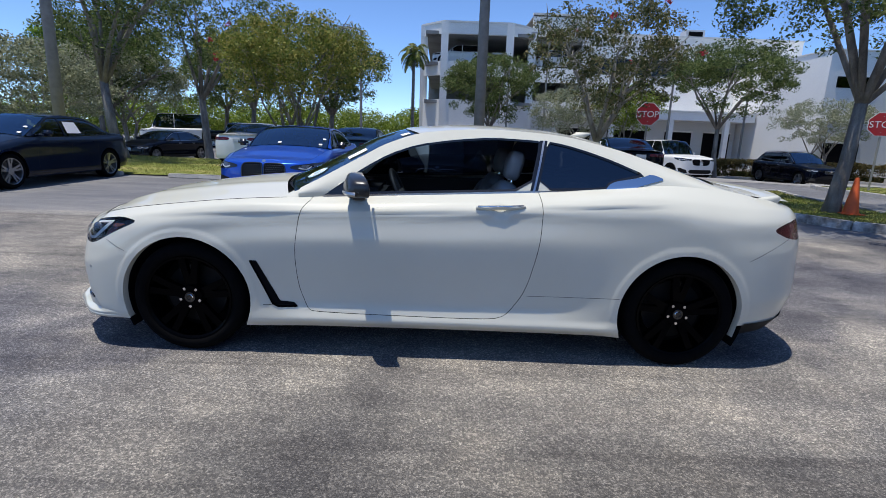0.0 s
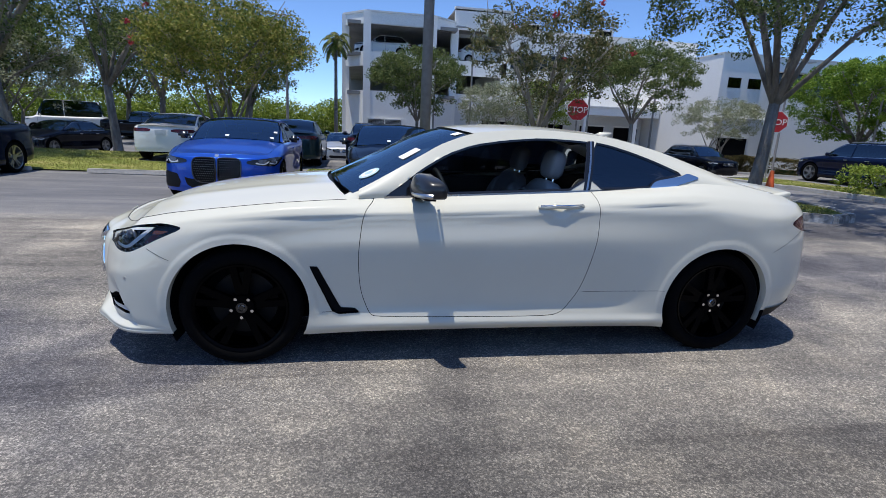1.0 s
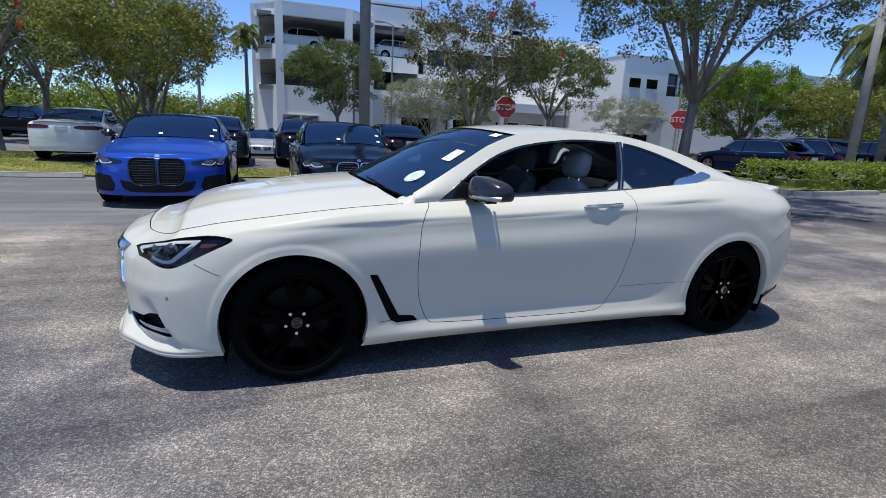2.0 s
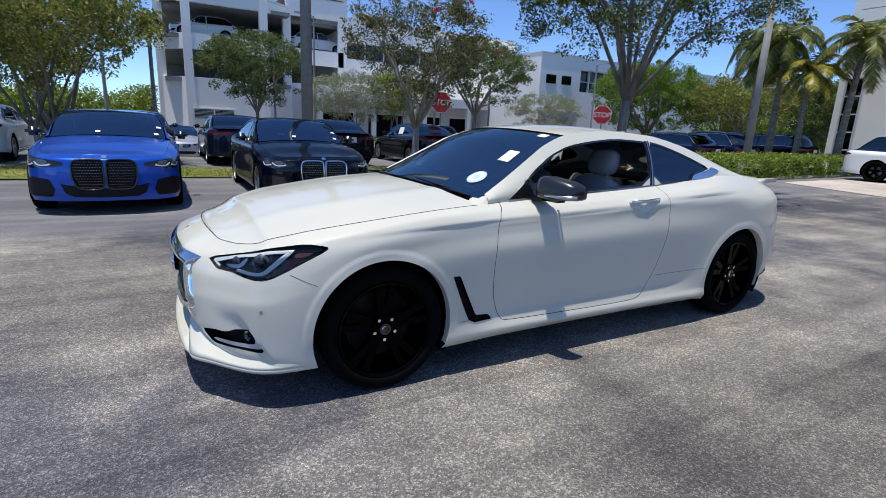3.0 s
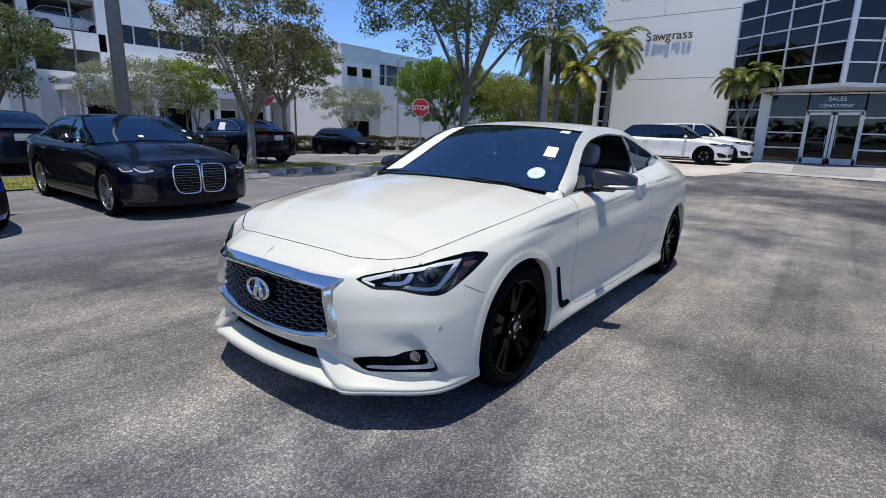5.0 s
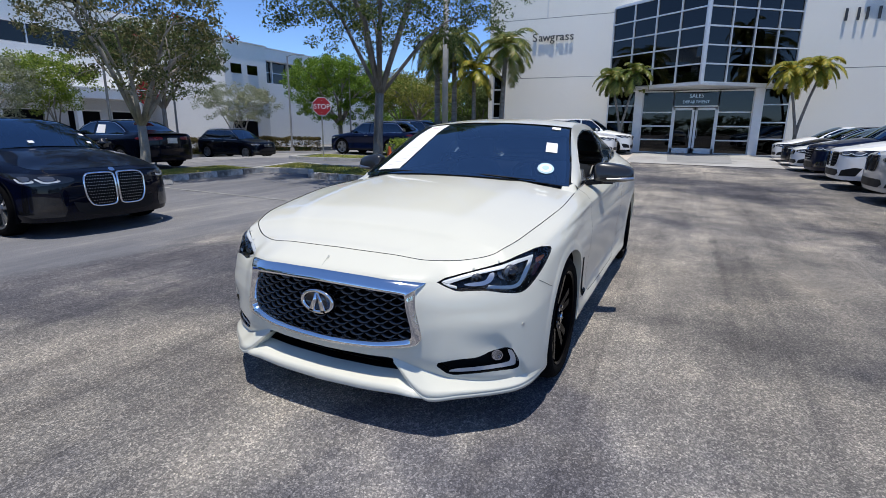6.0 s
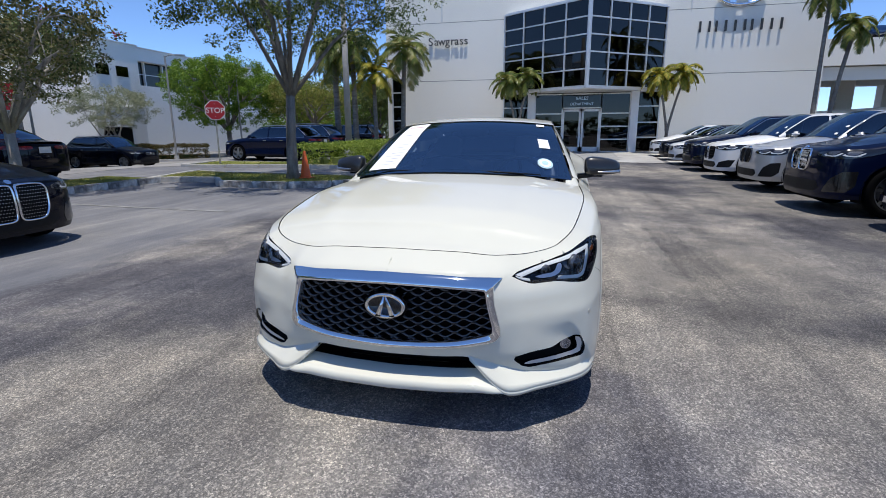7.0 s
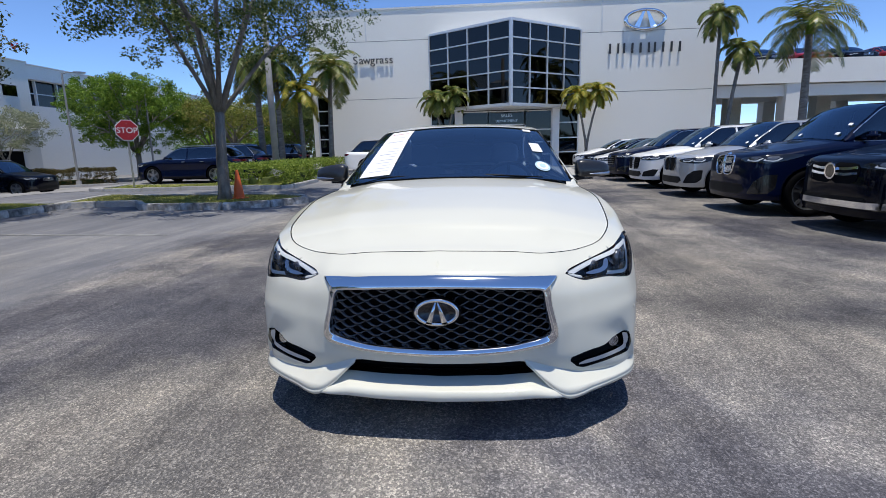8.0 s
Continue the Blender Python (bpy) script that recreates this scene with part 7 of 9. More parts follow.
        d = ((0.947 - s) * 0.177 - (z - 0.290) * 0.137) / 0.2238
        fold = ease(d / 0.010) * (1 - ease(d / 0.20)) * ease((0.475 - z) / 0.09) * ease((z - 0.20) / 0.05)
        return o + 0.014 * fold
    sk.relief = relief

    def sx(pts):
        return np.array([(x + X, z) for x, z in pts])

    archF = circle(-1.425 + X, 0.322, 0.366, 72)
    archR = circle(1.432 + X, 0.322, 0.364, 72)
    grille = soften([(-0.6, 0.692), (0.0, 0.692), (0.20, 0.688), (0.40, 0.672), (0.445, 0.652), (0.452, 0.57), (0.478, 0.47), (0.476, 0.428), (0.44, 0.400), (0.28, 0.374), (0.0, 0.362), (-0.6, 0.362)], 2)
    lamp = soften([(0.530, 0.674), (0.583, 0.650), (0.633, 0.634), (0.700, 0.637), (0.758, 0.638), (0.831, 0.627), (0.900, 0.619), (0.945, 0.619), (0.985, 0.629), (1.05, 0.660), (1.12, 0.695), (1.248, 0.754), (1.244, 0.766), (1.152, 0.779), (1.015, 0.762), (0.875, 0.740), (0.736, 0.714)], 1)
    fog = soften([(0.530, 0.328), (0.635, 0.351), (0.715, 0.354), (0.745, 0.362), (0.780, 0.378), (0.868, 0.389), (0.886, 0.378), (0.938, 0.290), (0.928, 0.278), (0.81, 0.284), (0.70, 0.279), (0.602, 0.270)], 1)
    intake = soften([(-0.6, 0.322), (0.20, 0.326), (0.35, 0.336), (0.40, 0.300), (0.45, 0.250), (0.20, 0.240), (-0.6, 0.240)], 2)
    door = soften(sx([(-0.72, 1.10), (-0.70, 0.935), (-0.772, 0.86), (-0.80, 0.62), (-0.785, 0.42), (-0.735, 0.285), (-0.69, 0.264), (0.33, 0.254), (0.43, 0.285), (0.53, 0.43), (0.592, 0.72), (0.600, 0.93), (0.56, 1.10)]), 2)
    vent = crisp([(1.893, 0.567), (1.936, 0.566), (2.058, 0.326), (2.138, 0.320), (2.168, 0.292), (2.048, 0.287), (2.012, 0.305)])
    tail = soften([(4.88, 0.838), (5.04, 0.882), (5.35, 0.900), (5.60, 0.900), (5.60, 0.800), (5.18, 0.765), (5.02, 0.785)], 2)

    V, F = sk.sheet(0, S, 0.0105, 68, [archF, archR, grille, lamp, fog, intake, door, vent, tail])
    V, F = mirrored(V, F)
    welded("body_shell", V, F, P_WHITE, car)
    # doors with their gap
    V, F = sk.sheet(door[:, 0].min() - 0.02, door[:, 0].max() + 0.02, 0.0105, 68, keep=grow(door, -0.0035))
    V = np.array(V)
    e = np.clip(1 - ((V[:, 0] - 0.355) / 0.070) ** 2 - ((V[:, 2] - 0.893) / 0.040) ** 2, 0, 1)
    V[:, 1] -= np.sign(V[:, 1]) * 0.016 * e ** 1.2
    mesh_ob("door", V, F, P_WHITE, car)
    mesh_ob("door", *[np.asarray(V) * np.array([1, -1, 1]), [f[::-1] for f in F]], P_WHITE, car)
    dg, di = grow(door, 0.012), grow(door, -0.018)
    low = dg[:, 1] < sk.top(dg[:, 0]) - 0.004
    V, n = np.vstack([sk.at(dg[:, 0], dg[:, 1], 0.006), sk.at(di[:, 0], di[:, 1], 0.010)]), len(dg)
    F = [(i, (i + 1) % n, n + (i + 1) % n, n + i) for i in range(n) if low[i] and low[(i + 1) % n]]
    pair("door_seal", V, F, M_TRIM, car)
    # arch lips, and wheel wells with their shade painted near-black
    for name, a, cx in (("front", archF, -1.425), ("rear", archR, 1.432)):
        sel = a[a[:, 1] > 0.19]
        i = np.where(a[:, 1] > 0.19)[0]
        brk = np.where(np.diff(i) > 1)[0]
        order = np.r_[i[brk[0] + 1:], i[:brk[0] + 1]] if len(brk) else i
        b = a[order]
        r0, r1 = sk.at(b[:, 0], b[:, 1]), sk.at(b[:, 0], b[:, 1], 0.045)
        n = len(b)
        V = np.vstack([r0, r1])
        F = [(k, n + k, n + k + 1, k + 1) for k in range(n - 1)]
        pair("arch_lip", V, F, P_WHITE, car)
        ang = np.linspace(-0.5, math.pi + 0.5, 26)
        R = 0.385
        V, F = [], []
        for w in (0.875, 0.52):
            for t in ang:
                V.append((cx + R * math.cos(t), -w, 0.322 + R * math.sin(t)))
        m = len(ang)
        F = [(k, k + 1, m + k + 1, m + k) for k in range(m - 1)] + [tuple(m + k for k in range(m))]
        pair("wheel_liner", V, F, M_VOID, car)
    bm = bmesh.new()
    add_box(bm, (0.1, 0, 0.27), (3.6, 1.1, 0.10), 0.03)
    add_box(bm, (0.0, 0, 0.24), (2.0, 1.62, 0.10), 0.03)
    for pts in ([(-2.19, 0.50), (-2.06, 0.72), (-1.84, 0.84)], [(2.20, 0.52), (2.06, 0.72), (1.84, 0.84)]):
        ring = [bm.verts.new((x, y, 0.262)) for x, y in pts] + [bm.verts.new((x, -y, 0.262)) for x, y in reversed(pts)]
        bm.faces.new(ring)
    # near-black underside, its shade put into the colour
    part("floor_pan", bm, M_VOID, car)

    # bonnet
    V, F = sk.hood(0.0, 2.105, 0.018, [(0, 0.0), (0.30, 0.004), (0.62, 0.030), (0.95, 0.060), (1.2, 0.073), (1.55, 0.075), (2.105, 0.072)], [(0, 0), (0.62, -0.02), (1.2, 0.0), (1.74, -0.05), (2.105, -0.158)], 72, 0.0028, 0.0, 2.3, 0.10)
    welded("bonnet", V, F, P_WHITE, car)
    # the bonnet's shut line, from the nose back to the cowl
    ss = np.linspace(0.0, 2.09, 90)
    edge = sk.at(ss, sk.top(ss), -0.0008)
    for sgn in (-1, 1):
        v, f = tube([Vector((p[0], sgn * abs(p[1]), p[2] + 0.0006)) for p in edge], [0.0013] * 90, 5)
        mesh_ob("shut_line", v, f, M_TRIM, car)
    # windscreen, roof, rear window, boot lid
    crown = [(-0.83, 0.052), (-0.45, 0.04), (-0.077, 0.032), (0.3, 0.032), (0.9, 0.030), (1.3, 0.016), (1.66, 0.018), (2.0, 0.022), (2.26, 0.012)]
    bow = [(-0.83, -0.155), (-0.45, -0.13), (-0.077, -0.12), (0.1, -0.10), (0.6, 0.0), (1.0, 0.06), (1.6, 0.12), (2.0, 0.09), (2.26, 0.07)]
    mesh_ob("windshield", *sk.over(-0.83, -0.125, 0.03, crown, bow, 30, 0.012, 0.006), M_WINDSHIELD, car, "blue-tinted laminated windshield")
    mesh_ob("roof", *sk.over(-0.125, 0.98, 0.03, crown, bow, 40), P_WHITE, car)
    mesh_ob("rear_window", *sk.over(0.98, 1.66, 0.03, crown, bow, 30, 0.012, 0.006), M_TINT, car, "dark tinted rear window")
    mesh_ob("boot_lid", *sk.over(1.66, 2.16, 0.03, crown, bow, 30), P_WHITE, car)
    # black border of the windscreen
    V, F = sk.over(-0.83, -0.125, 0.03, crown, bow, 60, 0.008, 0.010)
    n = len(V) // 60
    keepf = []
    for f in F:
        i, j = divmod(int(f[0]), 60)
        if i < 1 or i > n - 3 or j < 1 or j > 57:
            keepf.append(f)
    mesh_ob("windshield_border", V, keepf, M_TRIM, car)
    # cowl under the bonnet's rear edge
    V, F = sk.over(-0.86, -0.77, 0.02, crown, [(-0.86, -0.19), (-0.77, -0.16)], 30, 0.17, 0.030)
    mesh_ob("cowl", V, F, M_TRIM, car)
    # painted corner between bonnet, windscreen and pillar
    V = [(-0.838, -0.762, 0.944), (-0.895, -0.787, 0.916), (-0.80, -0.786, 0.921), (-0.792, -0.779, 0.945), (-0.790, -0.764, 0.967), (-0.815, -0.742, 0.958), (-0.832, -0.742, 0.949), (-0.850, -0.705, 0.951), (-0.885, -0.705, 0.931)]
    pair("pillar_corner", V, [(0, i, i % 8 + 1) for i in range(1, 9)], P_WHITE, car)

    # cabin sides
    dl = soften([(-0.655, 0.940), (-0.545, 1.018), (-0.453, 1.090), (-0.294, 1.183), (-0.131, 1.241), (0.069, 1.274), (0.305, 1.297), (0.575, 1.289), (0.604, 1.280), (0.535, 1.002), (0.079, 0.978)], 1)
    dq = soften([(0.632, 1.288), (0.746, 1.271), (0.887, 1.234), (1.032, 1.187), (1.215, 1.112), (1.12, 1.090), (1.06, 1.078), (1.00, 1.060), (0.967, 1.022), (0.568, 1.006)], 1)
    V, F = sk.cabin(-0.80, 1.98, 0.012, 26, [dl, dq])
    pair("cabin_side", V, F, P_WHITE, car)
    V, F = sk.cabin(-0.80, 1.98, 0.012, 26, keep=grow(dq, 0.012), extra=0.010)
    mesh_ob("quarter_window", V, F, M_TINT, car, "dark tinted quarter window")
    mesh_ob("quarter_window", np.asarray(V) * np.array([1, -1, 1]), [f[::-1] for f in F], M_TINT, car, "dark tinted quarter window")
    V, F = sk.cabin(-0.80, 1.98, 0.012, 26, keep=grow(dl, 0.012), extra=0.010)
    mesh_ob("door_window", np.asarray(V) * np.array([1, -1, 1]), [f[::-1] for f in F], M_TINT, car)
    # window trims: black surround, bright waist strip and kick
    for poly, name, mat_, wd in ((dl, "window_trim", M_GLOSSBLACK, 0.012), (dq, "window_trim", M_GLOSSBLACK, 0.012)):
        a, b = np.asarray(poly), grow(poly, -wd)
        V = np.vstack([sk.cabin_pt(a[:, 0], a[:, 1], -0.002), sk.cabin_pt(b[:, 0], b[:, 1], 0.004)])
        n = len(a)
        F = [(i, (i + 1) % n, n + (i + 1) % n, n + i) for i in range(n)]
        pair(name, V, F, mat_, car)
    xs = np.linspace(-0.66, 0.985, 60)
    zl = np.interp(xs, [-0.66, 0.079, 0.54, 0.985], [0.934, 0.971, 0.997, 1.016])
    V = np.vstack([sk.cabin_pt(xs, zl - 0.006, -0.004), sk.cabin_pt(xs, zl + 0.006, -0.006)])
    F = [(i, i + 1, 60 + i + 1, 60 + i) for i in range(59)]
    pair("waist_strip", V, F, M_SATIN, car, "bright metal waist strip")
    kick = soften([(0.960, 1.016), (0.992, 1.058), (1.03, 1.074), (1.10, 1.086), (1.188, 1.102), (1.243, 1.122), (1.325, 1.094), (1.24, 1.072), (1.163, 1.050), (1.12, 1.026), (1.082, 1.012)], 1)
    lo, hi = kick.min(0), kick.max(0)
    A, B = np.meshgrid(np.linspace(lo[0], hi[0], 40), np.linspace(lo[1], hi[1], 16), indexing="ij")
    P, F = cut_sheet(A, B, keep=kick)
    pair("window_kick", sk.cabin_pt(P[:, 0], P[:, 1], -0.006), F, M_CHROME, car, "chrome crescent trim behind the quarter window")
    zz = np.linspace(0, 1, 14)
    xa, za = 0.600 + (0.531 - 0.600) * zz, 1.290 + (0.990 - 1.290) * zz
    V = np.vstack([sk.cabin_pt(xa - 0.004, za, -0.0025), sk.cabin_pt(xa + 0.040, za, -0.0025)])
    pair("pillar_panel", V, [(i, i + 1, 14 + i + 1, 14 + i) for i in range(13)], M_GLOSSBLACK, car)
    # thin black band that paints the shadow line under the waist strip
    V = np.vstack([sk.cabin_pt(xs, zl - 0.012, -0.004), sk.cabin_pt(xs, zl - 0.006, -0.0045)])
    pair("waist_shadow", V, [(i, i + 1, 60 + i + 1, 60 + i) for i in range(59)], M_TRIM, car)
    # bright B-pillar edge
    V = np.vstack([sk.cabin_pt(xa + 0.012, za, -0.006), sk.cabin_pt(xa + 0.024, za, -0.006)])
    pair("pillar_strip", V, [(i, i + 1, 14 + i + 1, 14 + i) for i in range(13)], M_SATIN, car)

    # headlamps
    for sgn in (1, -1):
        lampo = new("headlight")
        lampo.parent = car
        tagged(lampo, label="swept-back LED headlight with white light guide and amber marker")
        k = np.array([1, sgn, 1])

        def put(name, vf, mat_, lab=""):
            V, F = vf
            mesh_ob(name, np.asarray(V) * k, F if sgn > 0 else [tuple(f)[::-1] for f in F], mat_, lampo, lab)
        put("housing", sk.patch(grow(lamp, 0.01), 0.055), M_LAMPDARK)
        put("surround", sk.ring(lamp, 0.001, 0.055, 2), M_LAMPDARK)
        def strip(hi, lo, dep, n=28):
            u = np.linspace(0, 1, n)
            A, B = [np.stack([np.interp(u, np.linspace(0, 1, len(q)), np.array(q)[:, c]) for c in (0, 1)], 1) for q in (hi, lo)]
            for q in (A, B):
                for _ in range(3):
                    q[1:-1] = 0.25 * q[:-2] + 0.5 * q[1:-1] + 0.25 * q[2:]
            M = (A + B) / 2
            A, B = M + (A - M) * 0.85, M + (B - M) * 0.85
            V = np.vstack([sk.at(A[:, 0], A[:, 1], dep + 0.004), sk.at(M[:, 0], M[:, 1], dep), sk.at(B[:, 0], B[:, 1], dep + 0.004)])
            return V, [(r * n + i, r * n + i + 1, (r + 1) * n + i + 1, (r + 1) * n + i) for r in (0, 1) for i in range(n - 1)]
        put("light_guide", strip([(0.559, 0.671), (0.741, 0.709), (0.957, 0.743), (1.096, 0.754)], [(0.600, 0.658), (0.741, 0.695), (0.957, 0.729), (1.066, 0.738)], 0.008), M_DRL)
        put("light_guide", strip([(0.562, 0.668), (0.590, 0.660), (0.633, 0.652)], [(0.575, 0.656), (0.600, 0.646), (0.634, 0.640)], 0.008, 10), M_DRL)
        put("light_guide", strip([(0.778, 0.656), (0.894, 0.651), (0.936, 0.656), (0.991, 0.701), (1.045, 0.738)], [(0.762, 0.642), (0.894, 0.633), (0.954, 0.641), (1.027, 0.695), (1.090, 0.747)], 0.008), M_DRL)
        put("inner_bezel", sk.patch(soften([(0.66, 0.655), (0.70, 0.648), (0.76, 0.652), (0.80, 0.668), (0.82, 0.700), (0.795, 0.700), (0.765, 0.668), (0.70, 0.662)], 1), 0.020, 0.012), M_SATIN)
        put("projector_bezel", sk.patch(soften([(0.835, 0.715), (0.84, 0.675), (0.90, 0.662), (0.96, 0.672), (0.985, 0.712), (0.95, 0.724)], 2), 0.036, 0.014), M_BEZEL)
        put("marker", sk.patch(soften([(1.096, 0.738), (1.185, 0.741), (1.140, 0.722), (1.085, 0.719)], 1), 0.010, 0.010), M_AMBER)
        put("side_reflector", sk.patch(soften([(1.078, 0.714), (1.142, 0.717), (1.058, 0.667), (1.036, 0.671)], 1), 0.014, 0.010), M_TAIL)
        for (cs, cz, rr) in ((0.922, 0.693, 0.031), (0.728, 0.676, 0.020)):
            c = sk.at(np.array([cs]), np.array([cz]), 0.045)[0]
            q = sk.at(np.array([cs]), np.array([cz]), 0.02)[0]
            d = Vector(q - c).normalized()
            for nm, mat_, build in (("projector", M_BEZEL, 0), ("projector_lens", M_GLOSSBLACK, 1)):
                bm = bmesh.new()
                if build == 0:
                    add_cyl(bm, Vector(c), Vector(c) + d * 0.022, rr * 1.25, rr * 1.15, 24)
                else:
                    bmesh.ops.create_uvsphere(bm, u_segments=20, v_segments=10, radius=rr * 0.86, matrix=Matrix.Translation(Vector(c) + d * 0.014))
                if sgn < 0:
                    bmesh.ops.transform(bm, matrix=Matrix.Diagonal((1, -1, 1, 1)), verts=bm.verts)
                    bmesh.ops.reverse_faces(bm, faces=bm.faces)
                part(nm, bm, mat_, lampo, "", True)
        put("lens", sk.patch(lamp, 0.0045, 0.012), M_CLEAR)

    # grille: bright surround, dark backing, wavy mesh, oval badge
    def half(poly):
        p = np.asarray(poly)
        return p[p[:, 0] >= -0.0005]
    ko = np.array([(0, 0.694), (0.22, 0.690), (0.38, 0.681), (0.495, 0.671), (0.462, 0.651), (0.452, 0.635), (0.455, 0.57), (0.481, 0.47), (0.484, 0.435), (0.462, 0.407), (0.30, 0.376), (0.15, 0.365), (0, 0.361)])
    ki = np.array([(0, 0.648), (0.22, 0.643), (0.37, 0.634), (0.408, 0.628), (0.412, 0.620), (0.414, 0.610), (0.419, 0.57), (0.443, 0.475), (0.441, 0.450), (0.420, 0.434), (0.29, 0.406), (0.15, 0.395), (0, 0.391)])
    uu = np.concatenate([np.linspace(a, a + 1, 9)[:-1] for a in range(12)] + [[12.0]])
    outq = np.stack([np.interp(uu, range(13), ko[:, c]) for c in (0, 1)], 1)
    innq = np.stack([np.interp(uu, range(13), ki[:, c]) for c in (0, 1)], 1)
    for q in (outq, innq):
        for _ in range(5):
            sm = q.copy()
            sm[1:-1] = 0.25 * q[:-2] + 0.5 * q[1:-1] + 0.25 * q[2:]
            sm[20:29] = q[20:29]
            q[:] = sm
    low = np.clip((uu - 7.5) / 1.5, 0, 1)
    rows = []
    for t, du, dl_ in ((0.0, 0.004, 0.004), (0.06, -0.005, -0.012), (0.25, -0.011, -0.020), (0.6, -0.020, -0.016), (0.90, -0.026, -0.006), (1.0, -0.022, -0.001), (1.0, 0.050, 0.050)):
        q = outq + (innq - outq) * t
        rows.append(sk.at(q[:, 0], q[:, 1], du * (1 - low) + dl_ * low))
    n = len(uu)
    for r in rows:
        r[0, 1] = 0.0
        r[-1, 1] = 0.0
    V = np.vstack(rows)
    F = [(a * n + i, a * n + i + 1, (a + 1) * n + i + 1, (a + 1) * n + i) for a in range(len(rows) - 1) for i in range(n - 1)]
    gril = new("grille")
    gril.parent = car
    tagged(gril, label="black wavy mesh grille inside a polished chrome surround")
    ob = welded("chrome_surround", *mirrored(V, F), M_CHROME, gril)
    V, F = sk.patch(np.array([(0, 0.36), (0.50, 0.36), (0.50, 0.70), (0, 0.70)], float), 0.07, 0.02)
    mesh_ob("backing", *mirrored(V, F), M_VOID, gril)
    inner = grow(grille, -0.028)
    V, F = [], []
    step = 0.0205
    for r in range(17):
        z0 = 0.385 + r * step
        us = np.linspace(-0.46, 0.46, 185)
        zz = z0 + 0.0072 * np.sin((us / 0.078) * 2 * np.pi + (r % 2) * np.pi) + 0.030 * (us / 0.46) ** 2 - 0.012
        lift = 0.009 * np.cos((us / 0.078) * 2 * np.pi + (r % 2) * np.pi)
        dd, _ = poly_field(np.stack([np.abs(us), zz], 1), inner)
        ok = dd > 0
        rows = []
        for hz, dep in ((-0.0058, 0.036), (-0.001, 0.020), (0.0058, 0.034), (0.0, 0.050)):
            p = sk.at(np.abs(us), zz + hz, dep)
            p[:, 0] -= lift
            p[:, 1] = np.where(us < 0, p[:, 1], -p[:, 1])
            rows.append(p)
        o = len(V)
        V.extend(np.vstack(rows))
        m = len(us)
        for i in range(m - 1):
            if ok[i] and ok[i + 1]:
                for a in range(4):
                    b = (a + 1) % 4
                    F.append((o + a * m + i, o + a * m + i + 1, o + b * m + i + 1, o + b * m + i))
    mesh_ob("grille_mesh", V, F, M_GRILLE, gril)
    # badge: a plain bright oval with a peak
    bx = -2.335
    bm = bmesh.new()
    n = 48
    ringv = []
    for i in range(n):
        a = 2 * math.pi * i / n
        c = Vector((bx + 0.006, math.cos(a) * 0.080, 0.553 + math.sin(a) * 0.048))
        rad = Vector((0, math.cos(a), math.sin(a) * 0.9))
        ringv.append([bm.verts.new(c + rad * u + Vector((w, 0, 0))) for u, w in ((-0.008, 0.01), (-0.006, -0.008), (0.006, -0.008), (0.008, 0.01))])
    for i in range(n):
        for k in range(4):
            bm.faces.new([ringv[i][k], ringv[(i + 1) % n][k], ringv[(i + 1) % n][(k + 1) % 4], ringv[i][(k + 1) % 4]])
    for sg in (-1, 1):
        q = [(0.0015, 0.040), (0.006, 0.040), (0.044, -0.046), (0.020, -0.047)]
        a = [bm.verts.new((bx - 0.002, sg * y, 0.553 + z)) for y, z in q]
        b = [bm.verts.new((bx + 0.014, sg * y, 0.553 + z)) for y, z in q]
        bm.faces.new(a)
        for k in range(4):
            bm.faces.new([a[k], a[(k + 1) % 4], b[(k + 1) % 4], b[k]])
    bmesh.ops.recalc_face_normals(bm, faces=bm.faces)
    part("badge", bm, M_CHROME, gril, "plain chrome oval badge", True)
    V = [(bx + 0.012, math.cos(a) * 0.096, 0.553 + math.sin(a) * 0.060) for a in np.linspace(0, 2 * math.pi, 40, endpoint=False)]
    V += [(x + 0.03, y * 1.04, 0.553 + (z - 0.553) * 1.04) for x, y, z in V]
    mesh_ob("badge_disc", V, [tuple(range(40))] + [(i, (i + 1) % 40, 40 + (i + 1) % 40, 40 + i) for i in range(40)], M_GLOSSBLACK, gril)
    # bright rib above the grille on the nose
    part("nose_rib", box_bm((-2.268, 0, 0.716), (0.075, 0.008, 0.008), 0.003, Matrix.Rotation(radians(-35), 3, "Y")), P_WHITE, car)

    # lower intake, fog pockets, vents, tail lamps
    V, F = sk.patch(np.array([(0, 0.245), (0.45, 0.245), (0.45, 0.35), (0, 0.35)], float), 0.09, 0.02)
    mesh_ob("intake_backing", *mirrored(V, F), M_VOID, car)
    V, F = sk.ring(intake, 0.0, 0.09, 1)
    V[:, 1] = np.minimum(V[:, 1], 0.0)
    mesh_ob("intake_lip", *mirrored(V, F), M_TRIM, car)
    for sgn in (1, -1):
        k = np.array([1, sgn, 1])
        fo = new("fog_lamp")
        fo.parent = car
        tagged(fo, label="black fog lamp pocket with a chrome blade")

        def put2(name, vf, mat_, lab=""):
            V, F = vf
            mesh_ob(name, np.asarray(V) * k, F if sgn > 0 else [tuple(f)[::-1] for f in F], mat_, fo, lab)
        put2("pocket", sk.patch(grow(fog, 0.006), 0.06, 0.02), M_TRIM)
        put2("pocket_wall", sk.ring(fog, 0.0, 0.06, 2, -0.004), M_GLOSSBLACK)
        blade = soften([(0.600, 0.292), (0.640, 0.302), (0.76, 0.309), (0.880, 0.312), (0.893, 0.325), (0.868, 0.374), (0.888, 0.372), (0.927, 0.302), (0.917, 0.291), (0.802, 0.292), (0.613, 0.282)], 1)
